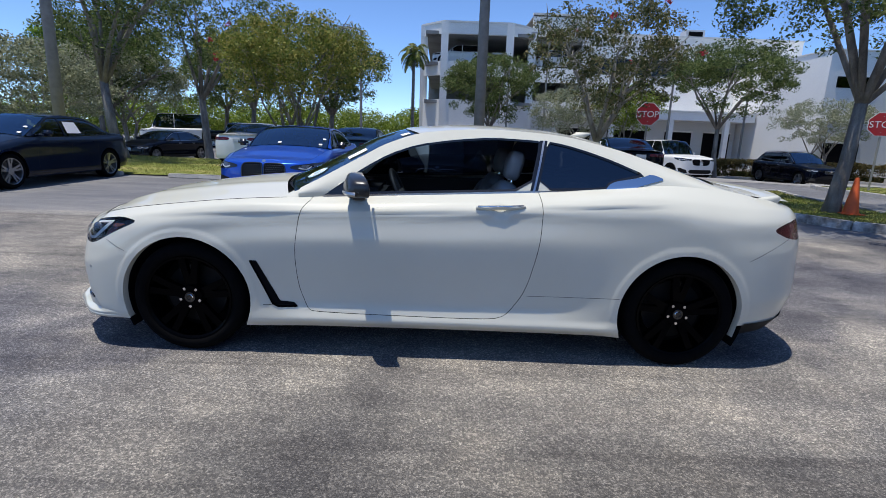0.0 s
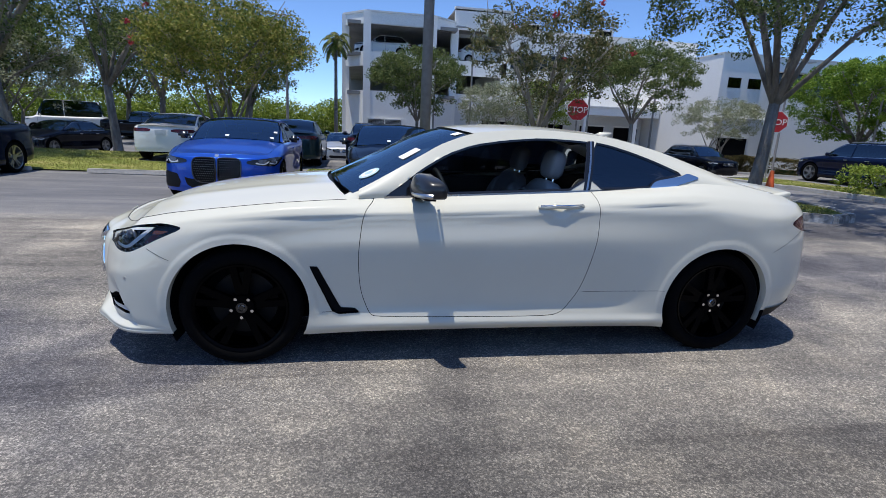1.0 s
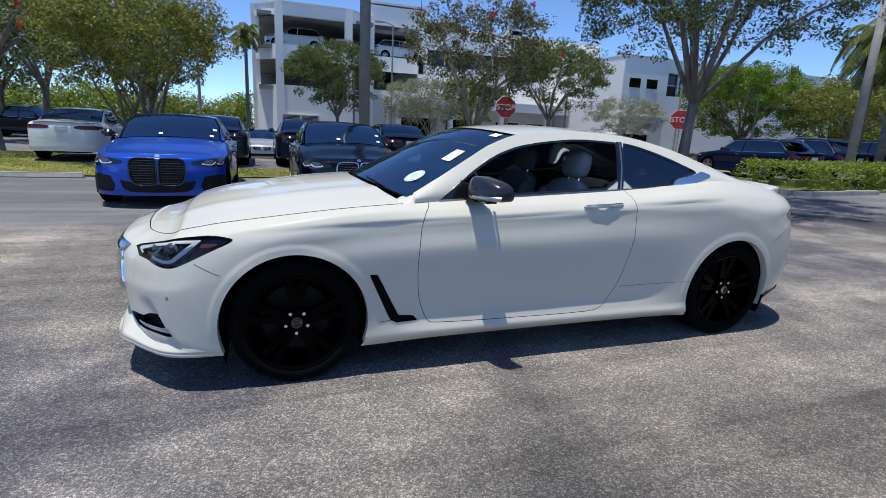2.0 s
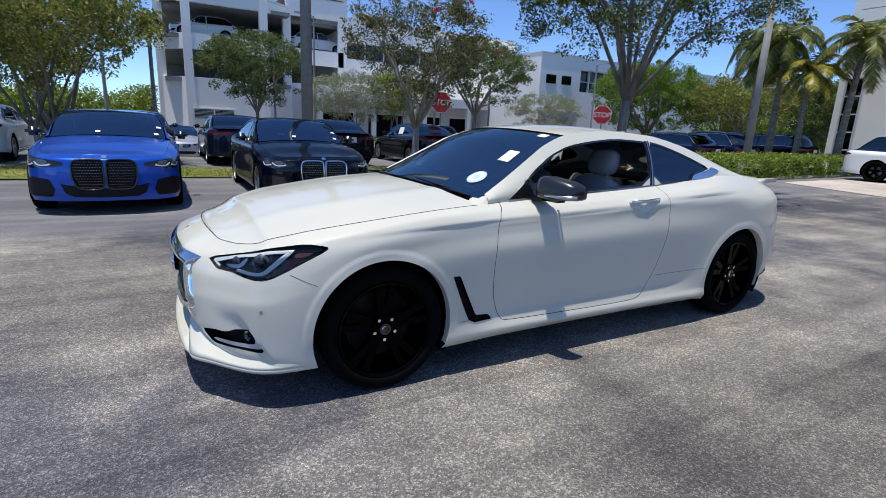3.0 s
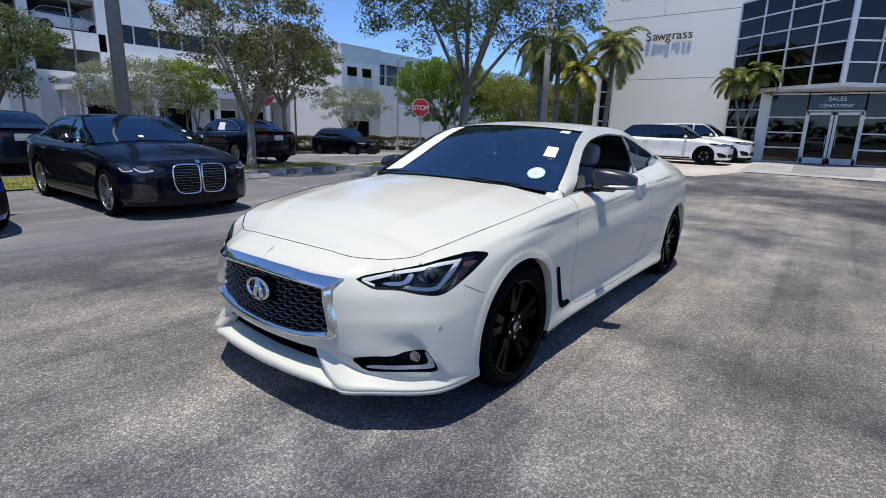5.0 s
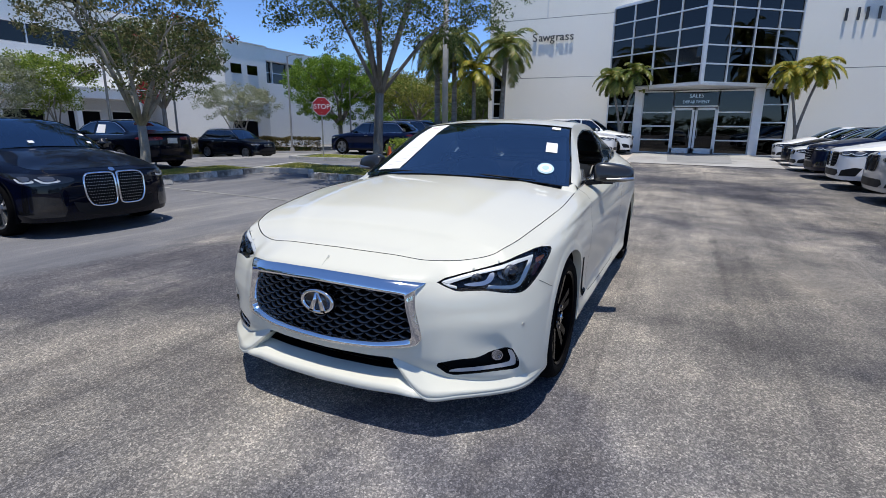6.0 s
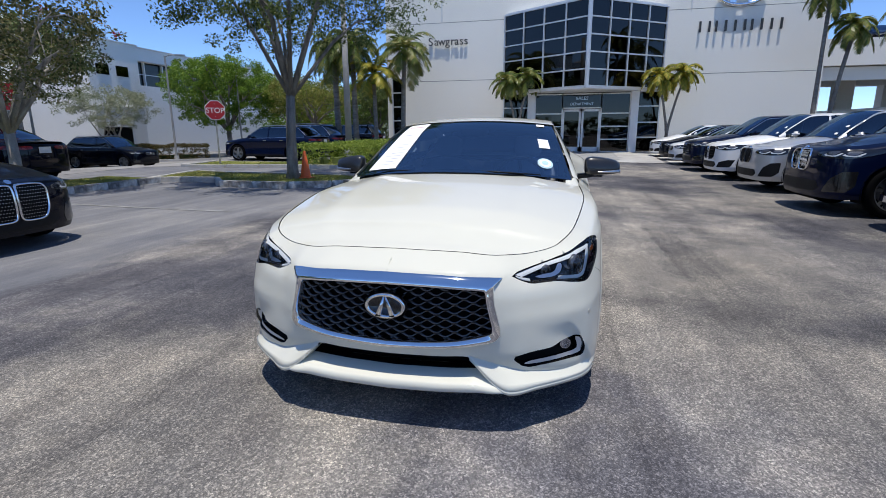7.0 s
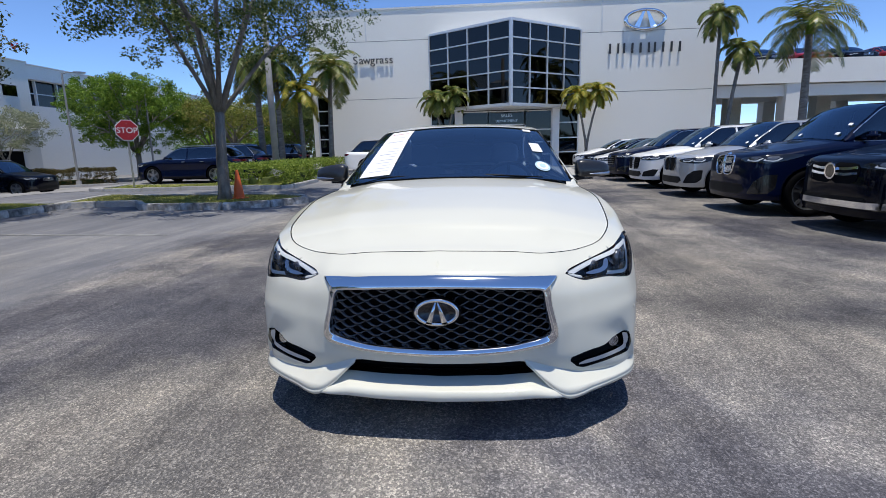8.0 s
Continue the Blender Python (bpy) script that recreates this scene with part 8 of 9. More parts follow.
        put2("chrome_blade", sk.patch(blade, 0.010, 0.008), M_ALU)
        c = Vector(sk.at(np.array([0.838]), np.array([0.342]), 0.05)[0] * k)
        q = Vector(sk.at(np.array([0.80]), np.array([0.325]), 0.0)[0] * k)
        dv = Vector((-0.9, -0.35 * sgn, 0))
        bm = cyl_bm(c, c + dv * 0.026, 0.024, 0.024, 20)
        part("lamp_bowl", bm, M_CHROME, fo)
        part("lamp_lens", cyl_bm(c + dv * 0.026, c + dv * 0.030, 0.021, 0.019, 20), M_CLEAR, fo)
        V, F = sk.patch(grow(vent, 0.004), 0.030, 0.02)
        vn = new("fender_vent")
        vn.parent = car
        tagged(vn, label="black slanted fender vent")
        mesh_ob("vent_well", np.asarray(V) * k, F if sgn > 0 else [f[::-1] for f in F], M_TRIM, vn)
        V, F = sk.ring(vent, -0.003, 0.03, 2, -0.003)
        mesh_ob("vent_edge", np.asarray(V) * k, F if sgn > 0 else [f[::-1] for f in F], M_GLOSSBLACK, vn)
        V, F = sk.patch(grow(vent, -0.009), 0.004, 0.01)
        mesh_ob("vent_insert", np.asarray(V) * k, F if sgn > 0 else [f[::-1] for f in F], M_VOID, vn)
        V, F = sk.patch(tail, 0.004, 0.02)
        mesh_ob("tail_light", np.asarray(V) * k, F if sgn > 0 else [f[::-1] for f in F], M_TAIL, car, "red tail light")
        # parking sensor
        c = Vector(sk.at(np.array([0.935]), np.array([0.483]), -0.001)[0] * k)
        q = Vector(sk.at(np.array([0.935]), np.array([0.483]), 0.01)[0] * k)
        part("parking_sensor", cyl_bm(q, c, 0.010, 0.010, 16), P_WHITE, car)
        part("sensor_ring", cyl_bm(q, c + (c - q) * 0.04, 0.0065, 0.0065, 14), M_SATIN, car)
    # white splitter blade across the bottom, and the folded fins beside the intake
    u = np.linspace(0, 1, 41)
    kk = np.array([0, 0.20, 0.36, 0.62, 0.84, 1.0])
    top_k = np.array([(0.345, 0.340, -0.001), (0.49, 0.292, 0.002), (0.62, 0.254, 0.002), (0.82, 0.240, 0.002), (1.00, 0.242, 0.003), (1.165, 0.250, 0.006)])
    bot_k = np.array([(0.352, 0.326, -0.008), (0.515, 0.206, -0.100), (0.64, 0.206, -0.066), (0.83, 0.206, -0.036), (1.01, 0.207, -0.010), (1.172, 0.210, 0.003)])
    tq, bq = [np.stack([pchip(kk, q[:, c], u) for c in range(3)], 1) for q in (top_k, bot_k)]
    edge = np.clip(u / 0.2, 0, 1)
    rows = []
    for w in (0.0, 0.25, 0.5, 0.75, 1.0):
        q = tq + (bq - tq) * w
        rows.append(sk.at(q[:, 0], q[:, 1], q[:, 2]))
    groove = bq + np.stack([0 * u, -0.003 - 0 * u, 0.004 + 0 * u], 1)
    lip = bq + np.stack([0 * u, -0.006 - 0 * u, -0.005 * (1 - u)], 1)
    lip2 = lip + np.stack([0 * u, -0.017 * edge, 0.002 + 0 * u], 1)
    und = lip2 + np.stack([0 * u, 0.004 + 0 * u, 0.06 + 0 * u], 1)
    rows += [sk.at(q[:, 0], q[:, 1], q[:, 2]) for q in (groove, lip, lip2, und)]
    V = np.vstack(rows)
    n = len(u)
    F = [(r * n + i, (r + 1) * n + i, (r + 1) * n + i + 1, r * n + i + 1) for r in range(len(rows) - 1) for i in range(n - 1)]
    pair("bumper_fin", V, F, P_WHITE, car)
    tip = sk.at(np.array([0.515]), np.array([0.200]), -0.100)[0]
    ys = np.linspace(-0.515, 0.515, 53)
    a = np.abs(ys)
    xf = np.interp(a, [0, 0.2, 0.35, 0.45, 0.515], [-2.340, -2.336, -2.326, -2.314, tip[0] + 0.006])
    zb = np.interp(a, [0, 0.25, 0.38, 0.45, 0.515], [0.181, 0.187, 0.195, 0.192, 0.186])
    hf = np.interp(a, [0, 0.36, 0.515], [0.036, 0.030, 0.010])
    rows = [np.stack([xf + 0.105, ys, zb + 0.066], 1), np.stack([xf + 0.014, ys, zb + hf + 0.010], 1), np.stack([xf + 0.003, ys, zb + hf], 1), np.stack([xf, ys, zb + 0.006], 1), np.stack([xf + 0.008, ys, zb], 1), np.stack([xf + 0.34, ys, zb + 0.03], 1)]
    n = len(ys)
    V = np.vstack(rows)
    F = [(r * n + i, (r + 1) * n + i, (r + 1) * n + i + 1, r * n + i + 1) for r in range(5) for i in range(n - 1)]
    mesh_ob("front_splitter", V, F, P_WHITE, car)
    # body seams: bumper to fender, sill panel, quarter panel
    for pts in ([(1.065, 0.649), (1.11, 0.628), (1.165, 0.602), (1.186, 0.594)], [(3.49, 0.405), (3.75, 0.410), (4.02, 0.416)], [(1.96, 0.30), (2.06, 0.303), (2.13, 0.302)], [(4.74, 0.66), (4.87, 0.72), (5.03, 0.782)]):
        pair("panel_seam", *ribbon(sk, pts, 0.0011, 0.0008), M_TRIM, car)
    # rear lower valance, spoiler
    ss = np.linspace(4.78, S, 30)
    a, b = sk.at(ss, sk.bottom(ss) + 0.012, -0.008), sk.at(ss, sk.bottom(ss) - 0.0, 0.05)
    b[:, 2] -= 0.075
    n = len(ss)
    mesh_ob("rear_valance", *mirrored(np.vstack([a, b]), [(i, n + i, n + i + 1, i + 1) for i in range(n - 1)]), M_TRIM, car)
    rows = []
    for yy in np.linspace(-0.66, 0.66, 25):
        f = 1 - (abs(yy) / 0.66) ** 4
        xb = 2.165 - 0.12 * (yy / 0.66) ** 2
        zl = 0.985 + 0.012 * f
        rows.append([(xb - 0.17, yy, zl - 0.010), (xb - 0.13, yy, zl + 0.010), (xb - 0.05, yy, zl + 0.022), (xb - 0.004, yy, zl + 0.032), (xb + 0.006, yy, zl + 0.027), (xb + 0.002, yy, zl + 0.004), (xb - 0.02, yy, zl - 0.035), (xb - 0.15, yy, zl - 0.035)])
    k = 8
    V = np.array(rows).reshape(-1, 3)
    F = [(i * k + q, i * k + (q + 1) % k, (i + 1) * k + (q + 1) % k, (i + 1) * k + q) for i in range(24) for q in range(k)]
    F += [tuple(range(k))[::-1], tuple(24 * k + q for q in range(k))]
    mesh_ob("boot_spoiler", V, F, P_WHITE, car, "low white boot lid lip")
    # roof aerial fin
    bm = box_bm((0.97, 0, 1.336), (0.12, 0.03, 0.04), 0.010)
    for v in bm.verts:
        if v.co.z > 1.34:
            v.co.x += 0.035
            v.co.y *= 0.4
    part("aerial_fin", bm, P_WHITE, car, "", True)

    # mirrors
    for sgn in (-1, 1):
        mr = new("door_mirror")
        mr.parent = car
        tagged(mr, label="carbon grey door mirror with black foot")
        bm = bmesh.new()
        bmesh.ops.create_uvsphere(bm, u_segments=28, v_segments=16, radius=1.0)
        for v in bm.verts:
            p = v.co
            xx = math.copysign(abs(p.x) ** 0.42, p.x)
            yy = math.copysign(abs(p.y) ** 0.42, p.y)
            zz = math.copysign(abs(p.z) ** 0.42, p.z)
            if xx > 0.35:
                xx = 0.35 + (xx - 0.35) * 0.25
            tall = 0.120 - 0.024 * yy - 0.010 * yy * yy
            v.co = Vector((-0.420 + xx * (0.080 - 0.022 * max(0, zz)) + (1 - abs(yy)) * -0.012 + 0.034 * yy, sgn * (0.950 + yy * 0.122), 0.956 + (zz + 1) * 0.5 * tall + 0.006 * yy))
        bmesh.ops.recalc_face_normals(bm, faces=bm.faces)
        part("mirror_cap", bm, M_CARBONMIRROR, mr, "", True)
        part("mirror_glass", box_bm((-0.384, sgn * 0.945, 1.006), (0.004, 0.16, 0.07), 0.0015), M_CHROME, mr)
        V = []
        for yy in np.linspace(-0.25, 0.99, 22):
            xx = -(1 - abs(yy) ** 4) ** 0.25
            x0 = -0.420 + xx * 0.081 + (1 - abs(yy)) * -0.012 + 0.034 * yy
            hh = 0.003 + 0.008 * (yy + 0.25)
            V += [(x0 + 0.02, sgn * (0.950 + yy * 0.126), 0.980 - hh), (x0 - 0.005, sgn * (0.950 + yy * 0.127), 0.980 - hh), (x0 - 0.005, sgn * (0.950 + yy * 0.127), 0.980 + hh), (x0 + 0.02, sgn * (0.950 + yy * 0.126), 0.980 + hh)]
        F = [(4 * q + a, 4 * q + a + 1, 4 * q + a + 5, 4 * q + a + 4) for q in range(21) for a in range(3)]
        mesh_ob("turn_signal", V, F, M_SATIN, mr, "clear mirror turn signal strip")
        part("mirror_base", box_bm((-0.43, sgn * 0.900, 0.951), (0.085, 0.12, 0.020), 0.009, Matrix.Rotation(radians(sgn * -6), 3, "Z")), M_GLOSSBLACK, mr)
        bm = box_bm((-0.46, sgn * 0.835, 0.952), (0.10, 0.12, 0.032), 0.010, Matrix.Rotation(radians(sgn * 8), 3, "X"))
        part("mirror_foot", bm, M_TRIM, mr)
        bm = bmesh.new()
        q = [(-0.655, 0.938), (-0.44, 0.948), (-0.44, 1.03), (-0.52, 1.035)]
        b = sk.cabin_pt(np.array([a for a, _ in q]), np.array([c for _, c in q]), -0.004)
        vs = [bm.verts.new((p[0], p[1] * (-sgn), p[2])) for p in b]
        bm.faces.new(vs)
        part("mirror_sail", bm, M_GLOSSBLACK, mr)
        # door handle: cup and bar
        hd = new("door_handle")
        hd.parent = car
        c = sk.at(np.array([0.35 + X]), np.array([0.915]), 0)[0]
        yb = abs(c[1])
        v, f = tube([(0.215, sgn * (yb + 0.006), 0.910), (0.27, sgn * (yb + 0.013), 0.913), (0.36, sgn * (yb + 0.016), 0.917), (0.44, sgn * (yb + 0.013), 0.920), (0.492, sgn * (yb + 0.002), 0.922)], [0.009, 0.012, 0.012, 0.012, 0.009], 10)
        mesh_ob("handle_bar", v, f, P_WHITE, hd)
        v, f = tube([(0.225, sgn * (yb + 0.013), 0.918), (0.36, sgn * (yb + 0.025), 0.924), (0.482, sgn * (yb + 0.012), 0.929)], [0.006] * 3, 6)
        mesh_ob("handle_strip", v, f, M_CHROME, hd)

    # wheels
    for x in (-1.425, 1.432):
        for sgn in (-1, 1):
            make_wheel(car, x, sgn * 0.775, 0.323, 0.325, 0.235, 0.246, sgn, M_RIMBLACK, 5, True, True, 2)

    # cabin: tub, dash, seats, wheel
    bm = bmesh.new()
    add_box(bm, (0.35, 0, 0.34), (2.5, 1.5, 0.06), 0.02)
    part("cabin_floor", bm, M_CABIN, car)
    for sgn in (-1, 1):
        part("door_card", box_bm((-0.08, sgn * 0.735, 0.66), (1.25, 0.05, 0.58), 0.02), M_CABIN, car)
        part("rear_side_trim", box_bm((1.0, sgn * 0.66, 0.70), (0.75, 0.05, 0.60), 0.02), M_CABIN, car)
    bm = bmesh.new()
    add_box(bm, (-0.60, 0, 0.80), (0.42, 1.40, 0.22), 0.06)
    add_box(bm, (-0.46, -0.36, 0.93), (0.22, 0.36, 0.07), 0.03)
    add_box(bm, (-0.42, 0.0, 0.78), (0.18, 0.34, 0.28), 0.04)
    add_box(bm, (0.05, 0.0, 0.52), (0.9, 0.20, 0.24), 0.04)
    part("dashboard", bm, M_CABIN, car)
    bm = bmesh.new()
    mt = Matrix.Translation((-0.24, -0.36, 0.90)) @ Matrix.Rotation(radians(66), 4, "Y")
    v, f = [], []
    pts = [mt @ Vector((0.18 * math.cos(a), 0.18 * math.sin(a), 0)) for a in np.linspace(0, 2 * math.pi, 37)]
    v, f = tube(pts, [0.015] * 37, 8)
    st = new("steering_wheel")
    st.parent = car
    mesh_ob("wheel_rim", v, f, M_CABIN, st)
    bm = bmesh.new()
    for a in (0.0, 2.2, 4.1):
        add_cyl(bm, mt @ Vector((0, 0, 0)), mt @ Vector((0.17 * math.cos(a + 3.14), 0.17 * math.sin(a + 3.14), 0)), 0.016, 0.012, 8)
    add_cyl(bm, mt @ Vector((0, 0, -0.02)), mt @ Vector((0, 0, 0.03)), 0.05, 0.05, 16)
    part("wheel_hub", bm, M_CABIN, st)

    def pad(c, size, rot, p=0.62):
        bm = bmesh.new()
        bmesh.ops.create_uvsphere(bm, u_segments=24, v_segments=14, radius=1.0)
        for v in bm.verts:
            v.co = Vector(c) + rot @ Vector([math.copysign(abs(q) ** p, q) * h / 2 for q, h in zip(v.co, size)])
        return bm

    def seat(x, y, rear=False):
        s_ = new("seat")
        s_.parent = car
        tagged(s_, label="light grey leather seat with shaped headrest")
        wd = 0.50 if not rear else 0.58
        part("cushion", pad((x, y, 0.50), (0.56, wd, 0.19), Matrix.Rotation(radians(-10), 3, "Y")), M_LEATHER, s_, "", True)
        rot = Matrix.Rotation(radians(22), 3, "Y")
        part("backrest", pad((x + 0.30, y, 0.75 if not rear else 0.72), (0.16, wd - 0.04, 0.58 if not rear else 0.52), rot, 0.5), M_LEATHER, s_, "", True)
        for sg in (-1, 1):
            part("bolster", pad((x + 0.27, y + sg * (wd / 2 - 0.05), 0.73), (0.17, 0.12, 0.48), rot), M_LEATHER, s_, "", True)
        if not rear:
            part("headrest", pad((x + 0.430, y, 1.125), (0.11, 0.25, 0.19), Matrix.Rotation(radians(14), 3, "Y")), M_LEATHER, s_, "", True)
            for sg in (-1, 1):
                part("headrest_post", cyl_bm((x + 0.41, y + sg * 0.06, 1.0), (x + 0.43, y + sg * 0.06, 1.10), 0.007, None, 8), M_CHROME, s_)
    seat(0.05, -0.36)
    seat(0.05, 0.36)
    seat(0.80, -0.33, True)
    seat(0.80, 0.33, True)
    bm = bmesh.new()
    add_box(bm, (1.40, 0, 0.98), (0.5, 1.1, 0.03), 0.01)
    part("parcel_shelf", bm, M_CABIN, car)
    v, f = sk.over(-0.06, 0.98, 0.06, crown, bow, 16, 0.03, 0.03)
    mesh_ob("headliner", v, [tuple(q)[::-1] for q in f], M_CABIN, car)
    part("rear_view_mirror", box_bm((-0.22, 0.0, 1.255), (0.03, 0.22, 0.065), 0.012), M_CABIN, car)

    # stickers and papers on the windscreen
    def on_glass(u0, u1, t0, t1, mat_, name, label, lift=0.004, rnd=False, nu=8, nt=8):
        """u: 0 foot, 1 head of the glass; t: -1 driver's side to 1."""
        ks = [(-0.83, 0.052), (-0.45, 0.04), (-0.077, 0.032)]
        us = np.linspace(u0, u1, nu)
        ts = np.linspace(t0, t1, nt)
        V = []
        for u in us:
            x = -0.83 + 0.755 * u
            r = sk.rail_at(np.array([x]))[0]
            c = np.asarray(crown)
            b = np.asarray(bow)
            cz, cx = float(pchip(c[:, 0], c[:, 1], [x])[0]), float(pchip(b[:, 0], b[:, 1], [x])[0])
            for t in ts:
                V.append((x + cx * (1 - t * t) - lift * 0.5, -(r[1] + 0.012) * t * 1.0, r[2] - 0.006 + cz * (1 - abs(t) ** 2.2) + lift))
        F = [(i * nt + j, (i + 1) * nt + j, (i + 1) * nt + j + 1, i * nt + j + 1) for i in range(nu - 1) for j in range(nt - 1)]
        return mesh_ob(name, V, F, mat_, car, label)
    on_glass(0.07, 0.90, 0.60, 0.90, M_PAPER, "window_sheet", "white printed sales sheet behind the windshield")
    for k in range(9):
        u = 0.14 + 0.045 * k
        on_glass(u, u + 0.006, 0.64, 0.84 - 0.05 * (k % 3), M_PRINT, "print_bar", "", 0.006, nu=2, nt=6)
    for k in range(3):
        on_glass(0.62 + 0.09 * k, 0.628 + 0.09 * k, 0.65, 0.86, M_PRINTRED if k == 2 else M_PRINT, "print_bar", "", 0.006, nu=2, nt=6)
    on_glass(0.83, 0.895, -0.90, -0.80, M_PAPER, "window_tag", "small white tag", nu=3, nt=3)
    on_glass(0.42, 0.56, -0.885, -0.775, M_PAPER, "window_tag", "small white tag", nu=3, nt=3)

    def disc_on_glass(uc, tc, ru, rt, mat_, name, lift):
        V = []
        for u, t in [(uc, tc)] + [(uc + ru * math.sin(a), tc + rt * math.cos(a)) for a in np.linspace(0, 2 * math.pi, 28, endpoint=False)]:
            x = -0.83 + 0.755 * u
            r = sk.rail_at(np.array([x]))[0]
            c, b = np.asarray(crown), np.asarray(bow)
            cz, cx = float(pchip(c[:, 0], c[:, 1], [x])[0]), float(pchip(b[:, 0], b[:, 1], [x])[0])
            V.append((x + cx * (1 - t * t) - lift * 0.5, -(r[1] + 0.012) * t, r[2] - 0.006 + cz * (1 - abs(t) ** 2.2) + lift))
        mesh_ob(name, V, [(0, 1 + (i + 1) % 28, 1 + i) for i in range(28)], mat_, car)
    disc_on_glass(0.19, -0.80, 0.074, 0.070, M_STICKBLUE, "round_sticker", 0.004)
    disc_on_glass(0.19, -0.80, 0.056, 0.053, M_PAPER, "sticker_ring", 0.006)
    disc_on_glass(0.19, -0.80, 0.030, 0.030, M_STICKBLUE, "sticker_middle", 0.008)
    # wiper
    v, f = tube([(-0.91, -0.55, 0.985), (-0.95, -0.25, 1.006), (-0.935, 0.10, 1.016)], [0.004, 0.005, 0.003], 6)
    mesh_ob("wiper", v, f, M_TRIM, car)
    v, f = tube([(-0.96, 0.0, 1.008), (-0.92, 0.35, 1.004), (-0.86, 0.62, 0.992)], [0.004, 0.005, 0.003], 6)
    mesh_ob("wiper", v, f, M_TRIM, car)
    return car


build_coupe()

# ---- the parked vehicles round the lot ----
def stand(x, y, heading):
    """Pose of a vehicle whose nose points to heading: 'south', 'north', 'east', 'west' or degrees."""
    a = {"west": 0, "south": 90, "east": 180, "north": -90}.get(heading, heading)
    return pose(x, y, ground_z(x, y), 0, 0, a)


build_car("coupe", COUPE(), stand(-3.0, 7.22, "south"), P_BLUE, "metallic blue coupe with black kidney grille, nose out of its bay", "kidney_big", M_RIMBLACK, 0.026, 30, "cars in the first row", chrome=False, tags=3)
build_car("coupe", COUPE(), stand(-0.06, 7.25, "south"), P_BLACK, "black coupe with large chrome-framed grille, nose out of its bay", "kidney_big", M_RIM, 0.026, 30, "cars in the first row", tags=3)
build_car("sedan", SEDAN(), stand(-8.92, 7.32, "south"), P_CARBON, "dark grey sedan with a white sheet in its rear side window", "kidney", M_RIM, 0.03, 26, "cars in the first row", chrome=False, sheet=1, tags=3)
ROW2 = "cars in the second row"
build_car("sedan", SEDAN(), stand(-6.5, 15.25, "north"), P_CLEANWHITE, "white sedan with slim tail lights, backed towards the lawn", "wide", None, group=ROW2)
build_car("sedan", SEDAN(), stand(-2.85, 14.75, "north"), P_TEAL, "dark teal sedan seen from behind", "wide", None, group=ROW2)
build_car("sedan", SEDAN(), stand(-0.25, 14.9, "north"), P_CARBON, "graphite sedan seen from behind", "wide", None, group=ROW2)
build_car("sedan", SEDAN(), stand(2.85, 14.7, "north"), P_BLACK, "black sedan with a pale plate, seen from behind", "wide", None, group=ROW2)
build_car("sedan", SEDAN(), stand(6.15, 14.65, "north"), P_BLACK, "black sedan with a white sheet in its side window", "wide", None, group=ROW2, sheet=1)
build_car("sedan", SEDAN(), stand(-1.55, 23.3, "south"), P_SILVER, "grey silver sedan parked in the far row", "wide", None, 0.05, 18, "cars in the far row")
build_car("hatchback", SEDAN(), stand(-13.6, 21.6, 75), P_BLACK, "black hatchback parked beyond the lawn", "wide", M_RIM, 0.05, 18, "cars in the far row")
build_car("van", VAN(), stand(-24.8, 44.3, 20), P_CLEANWHITE, "white delivery van with dark windows", "wide", None, 0.05, 18, "cars in the far row", chrome=False, category="van")
build_car("pickup_truck", TRUCK(), stand(-15.5, 36.5, 170), P_BLACK, "black crew cab pickup truck", "truck", None, 0.05, 18, "cars in the far row", bed=True, category="truck")
build_car("pickup_truck", TRUCK(), stand(11.8, 23.6, 104), P_CLEANWHITE, "white crew cab pickup truck with black grille", "truck", M_RIMBLACK, 0.05, 18, "cars in the far row", bed=True, chrome=False, category="truck")
build_car("suv", CROSS(), stand(18.4, 22.9, 94), P_BLACK, "black sport utility on the far lane", "wide", M_RIM, 0.05, 18, "sport utilities by the lane", roof_rails=True)
build_car("suv", SUVLOW(), stand(18.5, 13.2, "north"), P_NAVY, "navy blue sport utility seen from its side", "wide", M_RIM, 0.045, 20, "sport utilities by the lane", roof_rails=True)
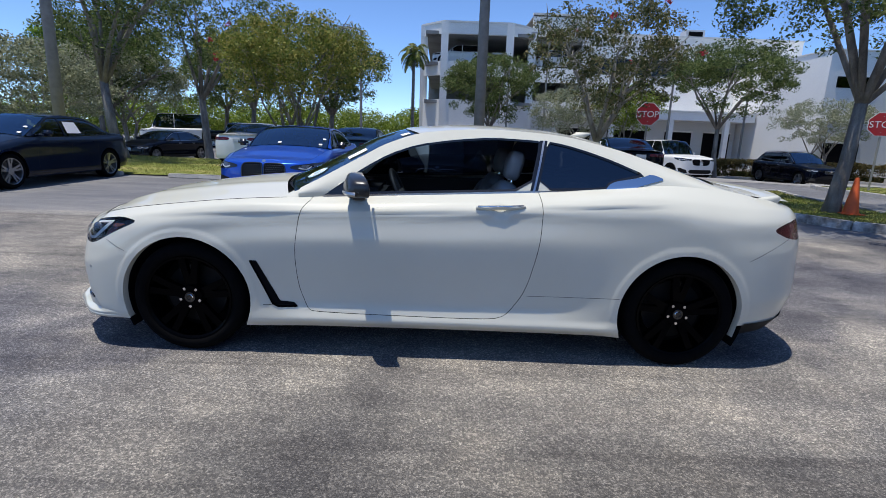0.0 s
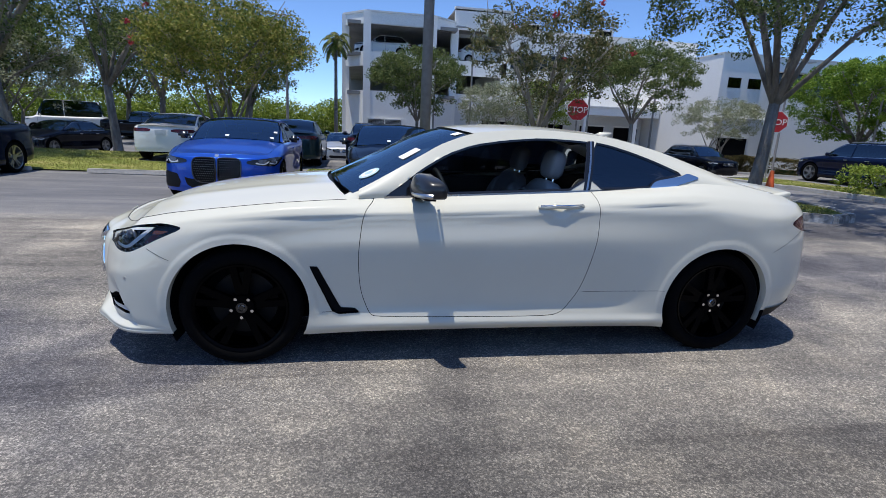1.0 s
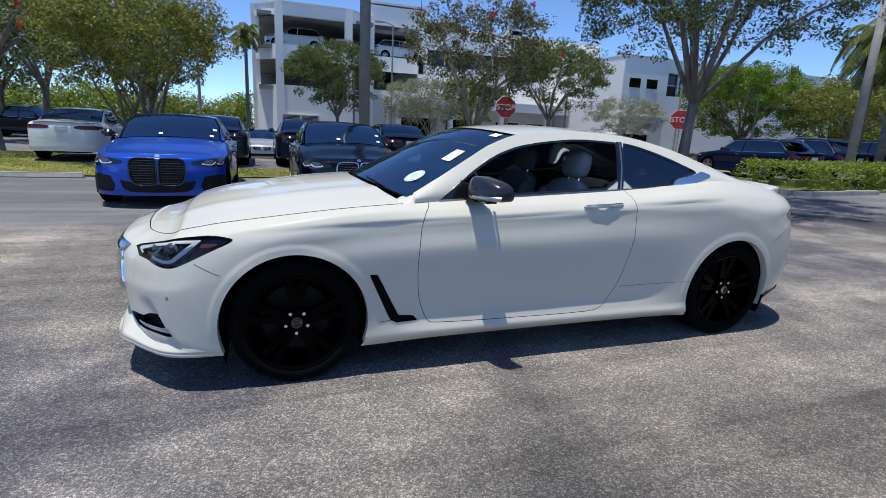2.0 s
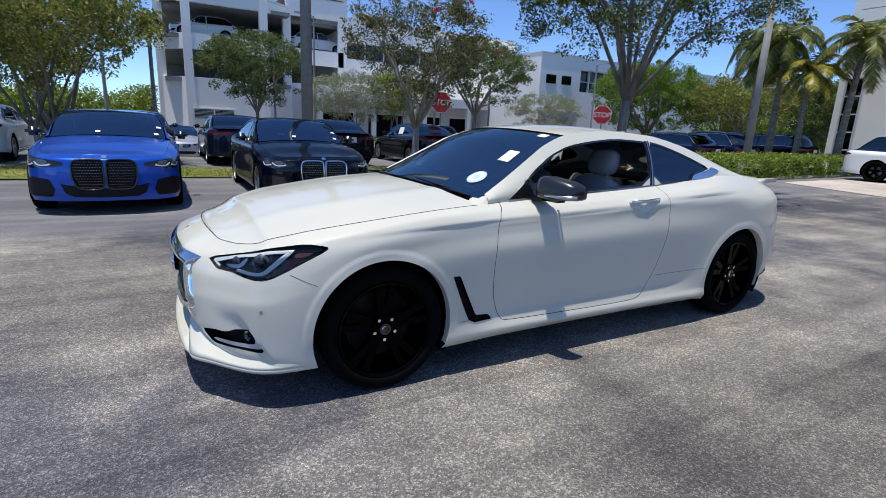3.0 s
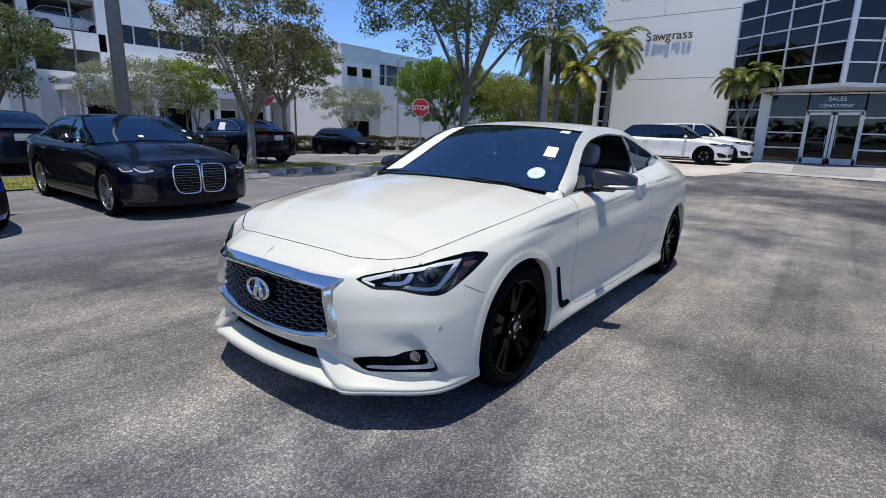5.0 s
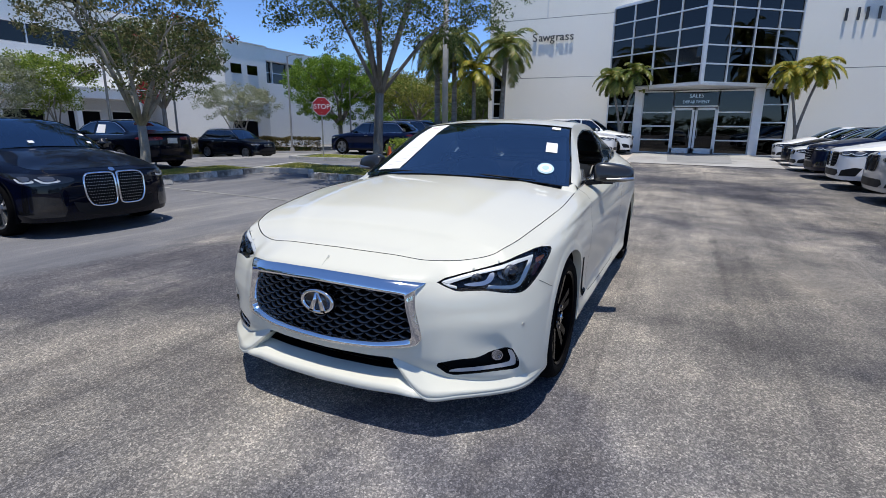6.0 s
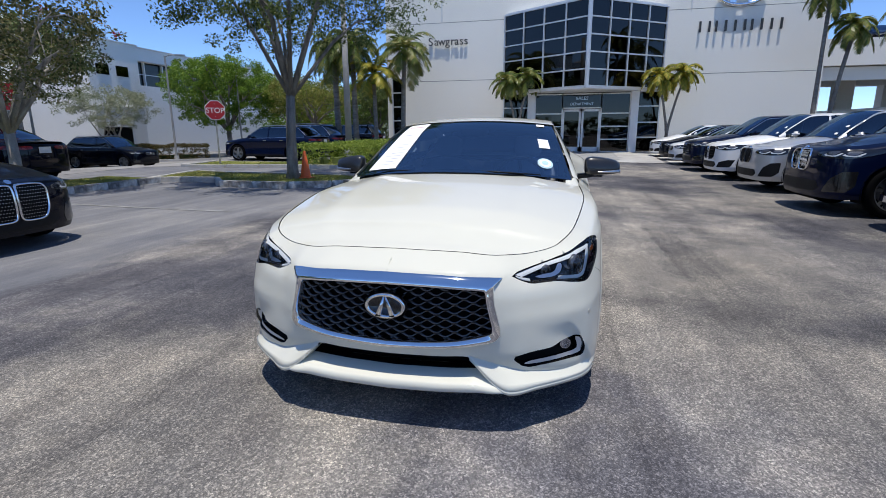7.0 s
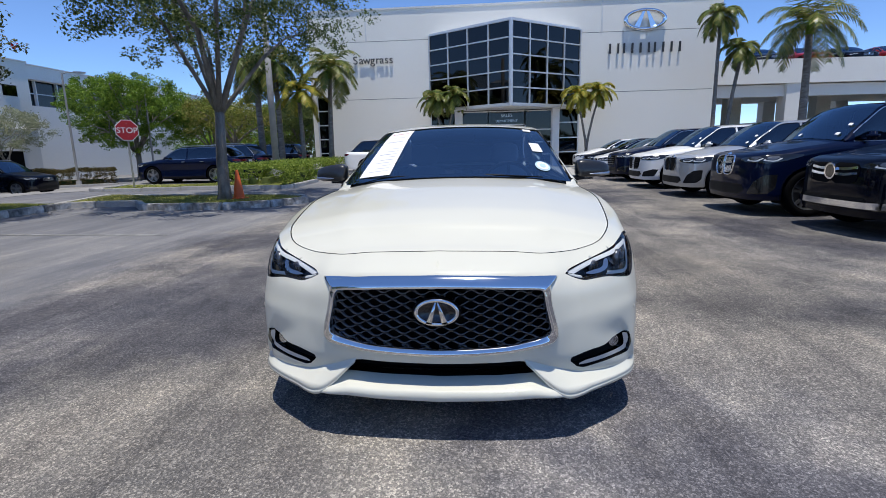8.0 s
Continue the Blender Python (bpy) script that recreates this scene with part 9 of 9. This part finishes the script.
build_car("suv", SUVLOW(1.72), stand(21.6, 13.5, "north"), P_NAVY, "tall navy sport utility with roof rails and red tail lights", "wide", M_RIM, 0.05, 18, "sport utilities by the lane", roof_rails=True)
build_car("suv", SUV(), stand(25.4, 12.6, "north"), P_BLACK, "black sport utility with red tail lights", "wide", M_RIM, 0.05, 18, "sport utilities by the lane")
build_car("suv", SUVLOW(1.66), stand(20.95, 4.05, "south"), P_CLEANWHITE, "white sport utility with black roof pillars and black wheels", "wide", M_RIMBLACK, 0.04, 20, "white cars by the showroom", chrome=False, pillars=M_GLOSSBLACK)
build_car("suv", SUV(), stand(23.7, 3.6, "south"), P_CLEANWHITE, "white sport utility by the showroom wall", "wide", M_RIMBLACK, 0.05, 18, "white cars by the showroom", chrome=False)
SHOW = "cars facing the aisle"
build_car("suv", SUV(), stand(2.85, -7.0, "north"), P_BLACK, "black sport utility with chrome slats and round badge", "star", M_RIM, 0.026, 28, SHOW, tags=3)
build_car("suv", SUVBIG(), stand(5.25, -6.75, "north"), P_NAVY, "dark navy sport utility with twin silver grilles", "kidney", M_RIM, 0.026, 28, SHOW, tags=3)
build_car("suv", CROSS(), stand(8.3, -6.8, "north"), P_SILVER, "silver crossover with black twin grilles", "kidney", M_RIM, 0.03, 26, SHOW, tags=2, chrome=False)
build_car("crossover", CROSS(), stand(10.95, -6.7, "north"), P_CLEANWHITE, "white crossover with black lower face", "tall", M_RIM, 0.04, 20, SHOW, tags=2, chrome=False)
build_car("suv", CROSS(), stand(13.7, -6.7, "north"), P_NAVY, "dark blue crossover with chrome-edged grille", "tall", M_RIM, 0.045, 18, SHOW)
build_car("sedan", SEDAN(), stand(16.4, -6.7, "north"), P_CLEANWHITE, "white sedan in the aisle row", "wide", M_RIM, 0.05, 18, SHOW)
build_car("sedan", SEDAN(), stand(19.1, -6.8, "north"), P_BLACK, "black sedan in the aisle row", "wide", M_RIM, 0.05, 18, SHOW)
build_car("sedan", SEDAN(), stand(21.8, -6.8, "north"), P_CLEANWHITE, "white sedan at the end of the aisle row", "wide", M_RIM, 0.05, 18, SHOW)
